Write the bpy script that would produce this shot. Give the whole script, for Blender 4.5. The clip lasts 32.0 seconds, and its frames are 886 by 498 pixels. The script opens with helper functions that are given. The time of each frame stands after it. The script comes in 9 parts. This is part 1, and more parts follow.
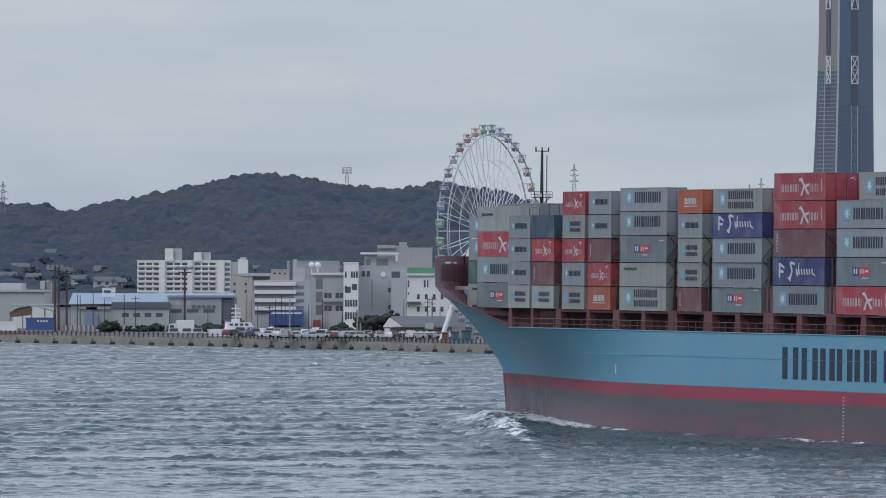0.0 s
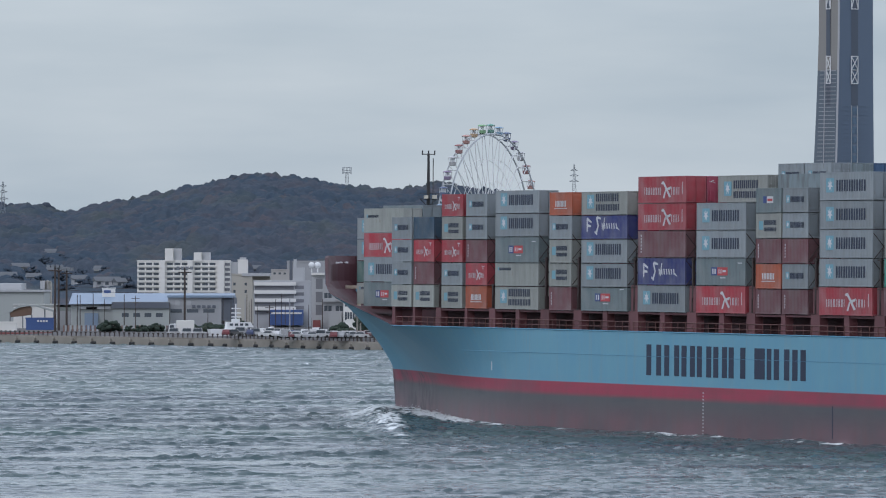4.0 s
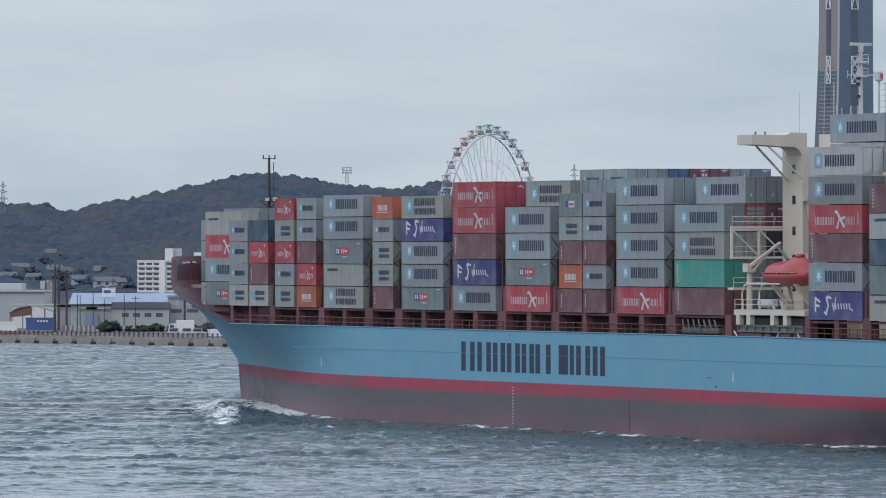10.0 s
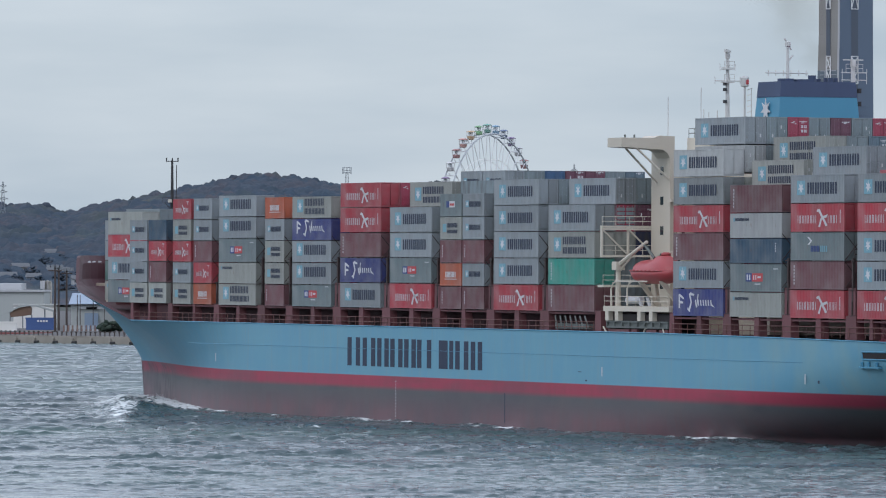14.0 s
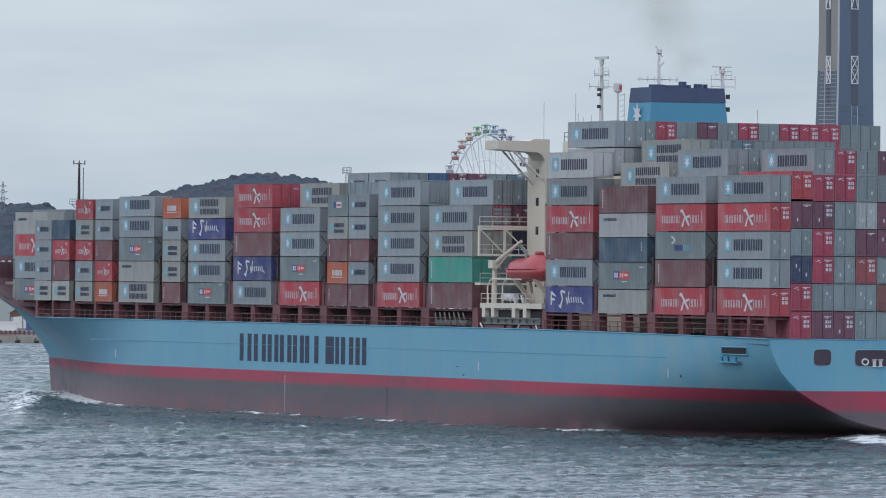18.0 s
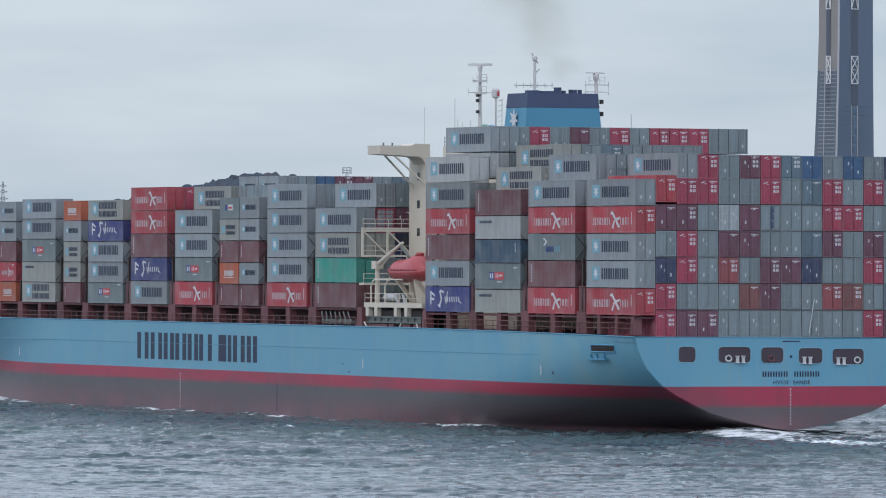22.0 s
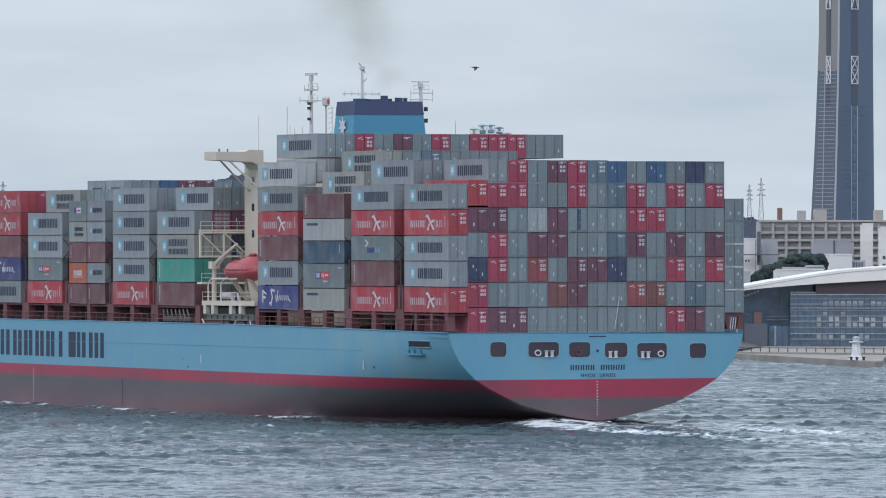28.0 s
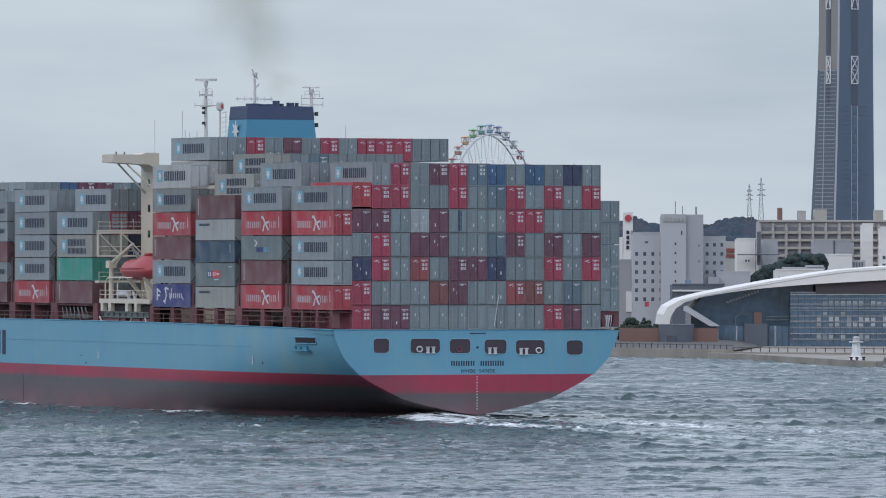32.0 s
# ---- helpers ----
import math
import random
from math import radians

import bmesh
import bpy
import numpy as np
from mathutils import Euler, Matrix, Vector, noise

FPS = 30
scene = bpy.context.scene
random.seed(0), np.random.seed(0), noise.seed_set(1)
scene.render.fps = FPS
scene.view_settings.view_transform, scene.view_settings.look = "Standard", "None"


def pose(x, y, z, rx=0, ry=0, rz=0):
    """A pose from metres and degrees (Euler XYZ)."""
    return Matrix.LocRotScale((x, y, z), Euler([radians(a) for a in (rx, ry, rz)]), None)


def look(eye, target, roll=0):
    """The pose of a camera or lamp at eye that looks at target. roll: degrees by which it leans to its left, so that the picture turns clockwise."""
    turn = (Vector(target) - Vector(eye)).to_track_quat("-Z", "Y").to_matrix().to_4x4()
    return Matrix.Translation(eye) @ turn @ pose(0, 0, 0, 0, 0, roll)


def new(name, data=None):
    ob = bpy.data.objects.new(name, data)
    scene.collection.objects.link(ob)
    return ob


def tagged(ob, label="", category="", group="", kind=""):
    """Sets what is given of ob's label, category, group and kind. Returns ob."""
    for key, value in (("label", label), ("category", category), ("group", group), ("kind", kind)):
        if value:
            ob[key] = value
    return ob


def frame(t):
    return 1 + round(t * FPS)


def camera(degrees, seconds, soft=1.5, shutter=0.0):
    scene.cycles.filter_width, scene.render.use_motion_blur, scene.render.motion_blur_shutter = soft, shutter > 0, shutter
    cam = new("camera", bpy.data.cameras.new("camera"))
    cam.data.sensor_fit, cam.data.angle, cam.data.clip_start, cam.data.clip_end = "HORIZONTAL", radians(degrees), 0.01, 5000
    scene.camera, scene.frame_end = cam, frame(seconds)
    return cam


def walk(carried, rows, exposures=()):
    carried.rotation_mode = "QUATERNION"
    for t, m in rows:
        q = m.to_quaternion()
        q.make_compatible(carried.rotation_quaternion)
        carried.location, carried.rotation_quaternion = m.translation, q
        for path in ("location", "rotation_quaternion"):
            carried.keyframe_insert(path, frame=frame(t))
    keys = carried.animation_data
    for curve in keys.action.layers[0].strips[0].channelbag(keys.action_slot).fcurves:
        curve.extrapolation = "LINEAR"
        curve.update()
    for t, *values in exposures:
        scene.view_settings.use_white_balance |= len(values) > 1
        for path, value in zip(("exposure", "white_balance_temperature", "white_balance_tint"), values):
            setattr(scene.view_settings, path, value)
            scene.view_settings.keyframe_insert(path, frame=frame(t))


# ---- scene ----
cam = camera(7.067, 32.0, soft=1.1)
EYE = (0.0, 0.0, 19.21)
VIEW = look(EYE, (0.0, 1000.0, 20.10), 0.0775)
walk(cam, [(0.0, VIEW), (32.0, VIEW)],
     exposures=[(0, -0.12, 6380, 15), (6, 0.0, 6380, 15), (13, 0.09, 6380, 15), (20, 0.16, 6380, 15), (25, 0.2, 6380, 15), (28, 0.22, 6380, 15), (30, 0.15, 6380, 15), (32, 0.05, 6380, 15)])

# the ship's course: seconds, x, y, heading off the y axis, heel
COURSE = [
    (0, 107.91, 612.60, 22.62, 0.60), (2, 101.32, 626.49, 22.64, 0.55), (4, 94.82, 640.35, 22.68, 0.35),
    (6, 88.42, 654.18, 22.74, 0.09), (8, 82.06, 668.00, 22.84, -0.19), (10, 75.67, 681.81, 22.93, -0.26),
    (12, 69.28, 695.63, 23.03, -0.11), (14, 62.95, 709.47, 23.13, 0.22), (16, 56.50, 723.43, 23.23, 0.53),
    (18, 50.08, 737.48, 23.34, 0.59), (20, 43.67, 751.65, 23.48, 0.40), (22, 37.19, 765.95, 23.63, 0.15),
    (24, 30.72, 780.41, 23.77, -0.14), (26, 24.11, 795.06, 23.89, -0.24), (28, 17.47, 809.78, 24.01, -0.18),
    (30, 10.79, 824.53, 24.20, -0.12), (32, 4.06, 839.26, 24.42, 0.00),
]


def ship_pose(x, y, head, heel):
    return pose(x, y, 10.0, 0, 0, 90 + head) @ pose(0, 0, 0, heel, 0, 0) @ pose(0, 0, -10.0)


# ---- light: a bright overcast sky with a veiled sun ----
world = bpy.data.worlds.new("overcast_sky")
scene.world = world
world.use_nodes = True
wn, wl = world.node_tree.nodes, world.node_tree.links
wn.clear()
w_out, w_bg = wn.new("ShaderNodeOutputWorld"), wn.new("ShaderNodeBackground")
w_sky, w_geo, w_map = wn.new("ShaderNodeTexSky"), wn.new("ShaderNodeTexCoord"), wn.new("ShaderNodeMapping")
w_sky.sky_type, w_sky.sun_disc = "NISHITA", False
w_sky.sun_elevation, w_sky.sun_rotation = radians(38), radians(221)
w_noise, w_noise2, w_ramp, w_mix, w_add = (wn.new("ShaderNodeTexNoise"), wn.new("ShaderNodeTexNoise"), wn.new("ShaderNodeValToRGB"),
                                           wn.new("ShaderNodeMix"), wn.new("ShaderNodeMath"))
w_map.inputs["Scale"].default_value = (5.0, 5.0, 26.0)
w_noise.inputs["Scale"].default_value, w_noise.inputs["Detail"].default_value = 1.6, 5.0
w_noise2.inputs["Scale"].default_value, w_noise2.inputs["Detail"].default_value = 6.0, 4.0
w_add.operation = "MULTIPLY_ADD"
w_add.inputs[1].default_value = 0.35
w_ramp.color_ramp.elements[0].position, w_ramp.color_ramp.elements[0].color = 0.42, (4.1, 5.12, 5.85, 1)
w_ramp.color_ramp.elements[1].position, w_ramp.color_ramp.elements[1].color = 0.88, (5.85, 6.72, 7.15, 1)
w_mix.data_type = "RGBA"
w_mix.inputs[0].default_value = 0.90
w_bg.inputs["Strength"].default_value = 0.10
wl.new(w_geo.outputs["Generated"], w_map.inputs["Vector"])
wl.new(w_map.outputs[0], w_noise.inputs["Vector"])
wl.new(w_map.outputs[0], w_noise2.inputs["Vector"])
wl.new(w_noise2.outputs[0], w_add.inputs[0])
wl.new(w_noise.outputs[0], w_add.inputs[2])
wl.new(w_add.outputs[0], w_ramp.inputs[0])
wl.new(w_sky.outputs[0], w_mix.inputs[6])
wl.new(w_ramp.outputs[0], w_mix.inputs[7])
# an overcast sky grows brighter towards the zenith
w_sep, w_rise, w_grow = wn.new("ShaderNodeSeparateXYZ"), wn.new("ShaderNodeMapRange"), wn.new("ShaderNodeVectorMath")
w_rise.inputs["From Min"].default_value, w_rise.inputs["From Max"].default_value = 0.03, 0.40
w_zen = wn.new("ShaderNodeMix")
w_zen.data_type = "RGBA"
w_zen.inputs[6].default_value, w_zen.inputs[7].default_value = (1, 1, 1, 1), (2.06, 1.96, 2.08, 1)
w_grow.operation = "MULTIPLY"
wl.new(w_geo.outputs["Generated"], w_sep.inputs[0])
wl.new(w_sep.outputs[2], w_rise.inputs[0])
wl.new(w_mix.outputs[2], w_grow.inputs[0])
wl.new(w_rise.outputs[0], w_zen.inputs[0])
wl.new(w_zen.outputs[2], w_grow.inputs[1])
wl.new(w_grow.outputs[0], w_bg.inputs["Color"])
wl.new(w_bg.outputs[0], w_out.inputs["Surface"])

sun = new("sun", bpy.data.lights.new("sun", "SUN"))
sun.data.energy, sun.data.angle, sun.data.color = 0.45, radians(18), (1.0, 0.96, 0.9)
sun.matrix_world = look((-330, -380, 400), (0, 0, 0))


# ---- materials ----
def nodes_of(name):
    m = bpy.data.materials.new(name)
    m.use_nodes = True
    n, l = m.node_tree.nodes, m.node_tree.links
    return m, n, l, n["Principled BSDF"]


def mixer(n, l, fac, a, b, mode="MIX"):
    x = n.new("ShaderNodeMix")
    x.data_type, x.blend_type = "RGBA", mode
    for socket, v in ((0, fac), (6, a), (7, b)):
        if isinstance(v, bpy.types.NodeSocket):
            l.new(v, x.inputs[socket])
        elif socket == 0:
            x.inputs[0].default_value = v
        else:
            x.inputs[socket].default_value = (*v[:3], 1)
    return x.outputs[2]


def noise_of(n, l, scale, detail=4.0, stretch=(1, 1, 1), low=0.4, high=0.65, space="Object"):
    c, mp, t, r = n.new("ShaderNodeTexCoord"), n.new("ShaderNodeMapping"), n.new("ShaderNodeTexNoise"), n.new("ShaderNodeMapRange")
    mp.inputs["Scale"].default_value = stretch
    t.inputs["Scale"].default_value, t.inputs["Detail"].default_value = scale, detail
    r.inputs["From Min"].default_value, r.inputs["From Max"].default_value = low, high
    l.new(c.outputs[space], mp.inputs["Vector"])
    l.new(mp.outputs[0], t.inputs["Vector"])
    l.new(t.outputs[0], r.inputs[0])
    return r.outputs[0]


def bump_of(n, l, b, height, strength, distance):
    u = n.new("ShaderNodeBump")
    u.inputs["Strength"].default_value, u.inputs["Distance"].default_value = strength, distance
    l.new(height, u.inputs["Height"])
    l.new(u.outputs[0], b.inputs["Normal"])


def paint(name, color, rough=0.55, metal=0.0, wear=0.35, grain=3.0, wear_color=None, rel=0.02, streak=(1, 1, 0.25), spread=0.0):
    """Painted or plain surface: base colour with stains at two scales, a little relief."""
    m, n, l, b = nodes_of(name)
    dark = wear_color or tuple(c * 0.55 for c in color)
    big = noise_of(n, l, grain * 0.12, 3, streak, 0.38, 0.72)
    small = noise_of(n, l, grain, 6, streak, 0.45, 0.75)
    c1 = mixer(n, l, wear, color, dark)
    base = mixer(n, l, big, color, c1)
    fleck = mixer(n, l, wear * 0.6, color, dark)
    base = mixer(n, l, small, base, mixer(n, l, 0.5, base, fleck))
    if spread:
        o, h = n.new("ShaderNodeObjectInfo"), n.new("ShaderNodeHueSaturation")
        r = n.new("ShaderNodeMapRange")
        r.inputs["To Min"].default_value, r.inputs["To Max"].default_value = 1 - spread, 1 + spread
        l.new(o.outputs["Random"], r.inputs[0])
        l.new(r.outputs[0], h.inputs["Value"])
        l.new(base, h.inputs["Color"])
        base = h.outputs[0]
    l.new(base, b.inputs["Base Color"])
    b.inputs["Roughness"].default_value, b.inputs["Metallic"].default_value = rough, metal
    if rel:
        bump_of(n, l, b, small, 0.3, rel)
    return m


def tinted(name, rough=0.5, rust=(0.16, 0.07, 0.035), rusting=0.5, island=False):
    """Paint whose colour is the object's own, with streaks of rust and dirt and a fade that differs from piece to piece."""
    m, n, l, b = nodes_of(name)
    o = n.new("ShaderNodeObjectInfo")
    col = o.outputs["Color"]
    h, r = n.new("ShaderNodeHueSaturation"), n.new("ShaderNodeMapRange")
    r.inputs["To Min"].default_value, r.inputs["To Max"].default_value = 0.82, 1.14
    l.new(o.outputs["Random"], r.inputs[0])
    l.new(r.outputs[0], h.inputs["Value"])
    l.new(col, h.inputs["Color"])
    dirt = noise_of(n, l, 0.9, 4, (1, 1, 0.22), 0.42, 0.8)
    spot = noise_of(n, l, 3.2, 6, (1, 1, 0.35), 0.63, 0.80)
    fade = noise_of(n, l, 0.35, 2, (1, 1, 1), 0.35, 0.7)
    c = mixer(n, l, 0.30, h.outputs[0], (0.30, 0.30, 0.29))
    c = mixer(n, l, fade, h.outputs[0], c)
    d = mixer(n, l, 0.35, c, (0.08, 0.075, 0.07))
    c = mixer(n, l, dirt, c, d)
    e = mixer(n, l, rusting, c, rust)
    c = mixer(n, l, spot, c, e)
    l.new(c, b.inputs["Base Color"])
    b.inputs["Roughness"].default_value = rough
    bump_of(n, l, b, spot, 0.2, 0.01)
    return m


def glass(name, color=(0.02, 0.03, 0.035), rough=0.12):
    m, n, l, b = nodes_of(name)
    v = noise_of(n, l, 0.6, 2, (1, 1, 1), 0.3, 0.7)
    l.new(mixer(n, l, v, color, tuple(c * 1.5 for c in color)), b.inputs["Base Color"])
    b.inputs["Roughness"].default_value, b.inputs["Specular IOR Level"].default_value = rough, 0.6
    return m


BOX_PAINT = tinted("container_paint")
BOX_DOOR = tinted("container_door_paint", 0.55)
BOX_ROD = tinted("container_rod_paint", 0.5, rusting=0.3)
MARK_NAVY = paint("navy_marking", (0.013, 0.024, 0.056), 0.55, 0, 0.3, 2)
MARK_BLUE = paint("pale_blue_marking", (0.15, 0.33, 0.40), 0.55, 0, 0.2, 2)
MARK_WHITE = paint("white_marking", (0.56, 0.57, 0.58), 0.6, 0, 0.4, 2)
MARK_RED = paint("red_marking", (0.46, 0.06, 0.065), 0.55, 0, 0.2, 2)
MARK_DEEP = paint("deep_blue_marking", (0.03, 0.06, 0.20), 0.55, 0, 0.2, 2)
OXIDE = paint("oxide_red_steel", (0.16, 0.06, 0.066), 0.65, 0, 0.6, 1.2, (0.05, 0.02, 0.018))
DECK_RED = paint("oxide_red_deck", (0.076, 0.025, 0.031), 0.7, 0, 0.6, 0.6, (0.04, 0.018, 0.015))
CREAM = paint("cream_ship_paint", (0.58, 0.54, 0.45), 0.5, 0, 0.35, 1.0, (0.36, 0.28, 0.19), streak=(1, 1, 0.15))
CREAM_RAIL = paint("cream_rail_paint", (0.60, 0.56, 0.47), 0.5, 0, 0.2, 3)
FUNNEL_BLUE = paint("funnel_blue", (0.055, 0.24, 0.36), 0.45, 0, 0.25, 0.7)
SOOT = paint("sooty_navy_cap", (0.042, 0.066, 0.128), 0.6, 0, 0.4, 0.8, (0.01, 0.01, 0.012))
MAST_WHITE = paint("mast_white", (0.55, 0.55, 0.53), 0.5, 0, 0.4, 2)
MAST_DARK = paint("mast_black", (0.03, 0.03, 0.032), 0.6, 0, 0.3, 2)
BOAT_RED = paint("lifeboat_orange_red", (0.40, 0.062, 0.066), 0.4, 0, 0.25, 1.2)
# near black for openings and gaps: their shade is put into the colour
DARK_HOLE = paint("interior_shade_paint", (0.022, 0.018, 0.018), 0.8, 0, 0.3, 1)
GLASS = glass("dark_window_glass")
# wine-red inside of the mooring ports, its shade mixed into the colour
PORT_INSIDE = paint("wine_interior_in_shade", (0.062, 0.046, 0.060), 0.8, 0, 0.5, 1.2, (0.03, 0.024, 0.03))
PORT_RIM = paint("pale_rim_blue", (0.17, 0.36, 0.45), 0.5, 0, 0.2, 1.5)
STEEL_GREY = paint("grey_green_steel", (0.13, 0.15, 0.14), 0.55, 0, 0.5, 1.5)
RAIL_RED = paint("oxide_rail", (0.16, 0.07, 0.06), 0.6, 0, 0.4, 3)


def hull_paint():
    """Pale blue topsides, red boot-topping and faded oxide bottom with stains and scrapes, divided at real heights."""
    m, n, l, b = nodes_of("hull_paint")
    c, sep = n.new("ShaderNodeTexCoord"), n.new("ShaderNodeSeparateXYZ")
    l.new(c.outputs["Object"], sep.inputs[0])

    def step(z, soft):
        r = n.new("ShaderNodeMapRange")
        r.inputs["From Min"].default_value, r.inputs["From Max"].default_value = z - soft, z + soft
        l.new(sep.outputs[2], r.inputs[0])
        return r.outputs[0]
    stain = noise_of(n, l, 0.16, 5, (1, 1, 0.8), 0.40, 0.66)
    fine = noise_of(n, l, 1.1, 6, (1, 1, 0.18), 0.48, 0.8)
    scrape = noise_of(n, l, 0.35, 6, (0.25, 1, 2.4), 0.55, 0.72)
    bottom = mixer(n, l, stain, (0.155, 0.085, 0.098), (0.115, 0.090, 0.10))
    bottom = mixer(n, l, fine, bottom, (0.15, 0.075, 0.078))
    weed = mixer(n, l, scrape, (0.080, 0.086, 0.092), (0.062, 0.068, 0.074))
    upper = mixer(n, l, stain, weed, (0.095, 0.088, 0.09))
    low = mixer(n, l, step(2.3, 1.1), bottom, upper)
    red = mixer(n, l, scrape, (0.33, 0.032, 0.066), (0.25, 0.036, 0.060))
    red = mixer(n, l, fine, red, (0.27, 0.036, 0.060))
    blue = mixer(n, l, stain, (0.112, 0.305, 0.415), (0.126, 0.32, 0.41))
    blue = mixer(n, l, mixer(n, l, 0.45, (0, 0, 0), fine), blue, (0.16, 0.33, 0.40))
    lift, aft = n.new("ShaderNodeMath"), n.new("ShaderNodeMapRange")
    aft.inputs["From Min"].default_value, aft.inputs["From Max"].default_value = 2.5, 0.4
    aft.inputs["To Max"].default_value = 0.75
    lift.operation = "ADD"
    l.new(sep.outputs[0], aft.inputs[0])
    l.new(sep.outputs[2], lift.inputs[0])
    l.new(aft.outputs[0], lift.inputs[1])
    band = n.new("ShaderNodeMapRange")
    band.inputs["From Min"].default_value, band.inputs["From Max"].default_value = 3.65, 4.2
    l.new(lift.outputs[0], band.inputs[0])
    col = mixer(n, l, band.outputs[0], low, red)
    # the forefoot has lost its red to the anchor chain, the blue shifts to grey-green over the after quarter
    def along(a, b2):
        r = n.new("ShaderNodeMapRange")
        r.inputs["From Min"].default_value, r.inputs["From Max"].default_value = a, b2
        l.new(sep.outputs[0], r.inputs[0])
        return r.outputs[0]

    def times(a, b2):
        q = n.new("ShaderNodeMath")
        q.operation = "MULTIPLY"
        for i, v in enumerate((a, b2)):
            if isinstance(v, bpy.types.NodeSocket):
                l.new(v, q.inputs[i])
            else:
                q.inputs[i].default_value = v
        return q.outputs[0]
    scuff = noise_of(n, l, 0.30, 5, (1, 1, 0.7), 0.40, 0.62)
    col = mixer(n, l, times(times(along(238, 262), scuff), 0.8), col, (0.13, 0.085, 0.10))
    chain = noise_of(n, l, 0.5, 6, (1.0, 1, 0.8), 0.47, 0.60)
    low_side = n.new("ShaderNodeMapRange")
    low_side.inputs["From Min"].default_value, low_side.inputs["From Max"].default_value = 5.6, 5.0
    l.new(sep.outputs[2], low_side.inputs[0])
    col = mixer(n, l, times(times(times(along(262, 250), along(228, 240)), times(chain, low_side.outputs[0])), 0.85), col, (0.052, 0.036, 0.046))
    patchy = noise_of(n, l, 0.09, 5, (1, 1, 1.6), 0.52, 0.66)
    col = mixer(n, l, times(patchy, 0.35), col, (0.070, 0.060, 0.072))
    green = times(times(along(46, 26), along(2, 9)), 0.55)
    blue = mixer(n, l, times(green, stain), blue, (0.20, 0.33, 0.34))
    streaks = noise_of(n, l, 1.6, 4, (1, 1, 0.05), 0.56, 0.74)
    blue = mixer(n, l, times(streaks, 0.30), blue, (0.24, 0.28, 0.26))
    col = mixer(n, l, step(5.28, 0.05), col, blue)
    l.new(col, b.inputs["Base Color"])
    b.inputs["Roughness"].default_value = 0.5
    plates = noise_of(n, l, 0.22, 2, (1, 1, 1), 0.2, 0.8)
    bump_of(n, l, b, plates, 0.25, 0.15)
    return m


HULL = hull_paint()


# ---- building helpers ----
def box(bm, x0, x1, y0, y1, z0, z1):
    v = [bm.verts.new(p) for p in ((x0, y0, z0), (x1, y0, z0), (x1, y1, z0), (x0, y1, z0), (x0, y0, z1), (x1, y0, z1), (x1, y1, z1), (x0, y1, z1))]
    for f in ((0, 3, 2, 1), (4, 5, 6, 7), (0, 1, 5, 4), (1, 2, 6, 5), (2, 3, 7, 6), (3, 0, 4, 7)):
        bm.faces.new([v[i] for i in f])
    return v


def beam(bm, a, b, r, n=5, r2=None):
    """A round or angular bar from a to b."""
    a, b = Vector(a), Vector(b)
    q = (b - a).to_track_quat("Z", "Y")
    r2 = r if r2 is None else r2
    lo, hi = [], []
    for k in range(n):
        d = Vector((math.cos(2 * math.pi * k / n), math.sin(2 * math.pi * k / n), 0))
        lo.append(bm.verts.new(a + q @ (d * r)))
        hi.append(bm.verts.new(b + q @ (d * r2)))
    for k in range(n):
        bm.faces.new((lo[k], lo[(k + 1) % n], hi[(k + 1) % n], hi[k]))
    bm.faces.new(lo[::-1])
    bm.faces.new(hi)


def turned(bm, profile, n=12, at=(0, 0, 0)):
    """A body of revolution about z from (radius, height) pairs."""
    rings = []
    for r, z in profile:
        rings.append([bm.verts.new((at[0] + r * math.cos(2 * math.pi * k / n), at[1] + r * math.sin(2 * math.pi * k / n), at[2] + z)) for k in range(n)])
    for a, b in zip(rings, rings[1:]):
        for k in range(n):
            bm.faces.new((a[k], a[(k + 1) % n], b[(k + 1) % n], b[k]))
    bm.faces.new(rings[0][::-1])
    bm.faces.new(rings[-1])


def prism(bm, outline, axis, a, b):
    """An outline in the two other axes, drawn out along axis from a to b."""
    def put(u, v, w):
        return {"x": (w, u, v), "y": (u, w, v), "z": (u, v, w)}[axis]
    lo = [bm.verts.new(put(u, v, a)) for u, v in outline]
    hi = [bm.verts.new(put(u, v, b)) for u, v in outline]
    k = len(outline)
    for i in range(k):
        bm.faces.new((lo[i], lo[(i + 1) % k], hi[(i + 1) % k], hi[i]))
    bm.faces.new(lo[::-1])
    bm.faces.new(hi)


def mesh_of(name, bm, material, bevel=0.0):
    bmesh.ops.recalc_face_normals(bm, faces=bm.faces)
    if bevel:
        bmesh.ops.bevel(bm, geom=bm.edges[:], offset=bevel, segments=1, affect="EDGES")
    me = bpy.data.meshes.new(name)
    bm.to_mesh(me)
    bm.free()
    for mt in (material if isinstance(material, (list, tuple)) else [material]):
        me.materials.append(mt)
    return me


def part(name, bm, material, parent, label="", bevel=0.0):
    ob = new(name, mesh_of(name, bm, material, bevel) if isinstance(bm, bmesh.types.BMesh) else bm)
    ob.parent = parent
    return tagged(ob, label)


def thing(name, label, category, group="", kind="", at=None):
    ob = new(name)
    ob.empty_display_size = 0.2
    if at is not None:
        ob.matrix_basis = at
    return tagged(ob, label, category, group, kind)


def solid(name, bm, material, label, category, group="", kind="", at=None, bevel=0.0):
    ob = new(name, mesh_of(name, bm, material, bevel))
    if at is not None:
        ob.matrix_basis = at
    return tagged(ob, label, category, group, kind)


ABOARD = []  # (thing, its place on the ship): all that sails


# ---- the container ship ----
def run(table, x):
    """Straight-line interpolation in a short table of pairs."""
    for (a, va), (b, vb) in zip(table, table[1:]):
        if x <= b:
            return va + (vb - va) * max(0.0, (x - a) / (b - a))
    return table[-1][1]


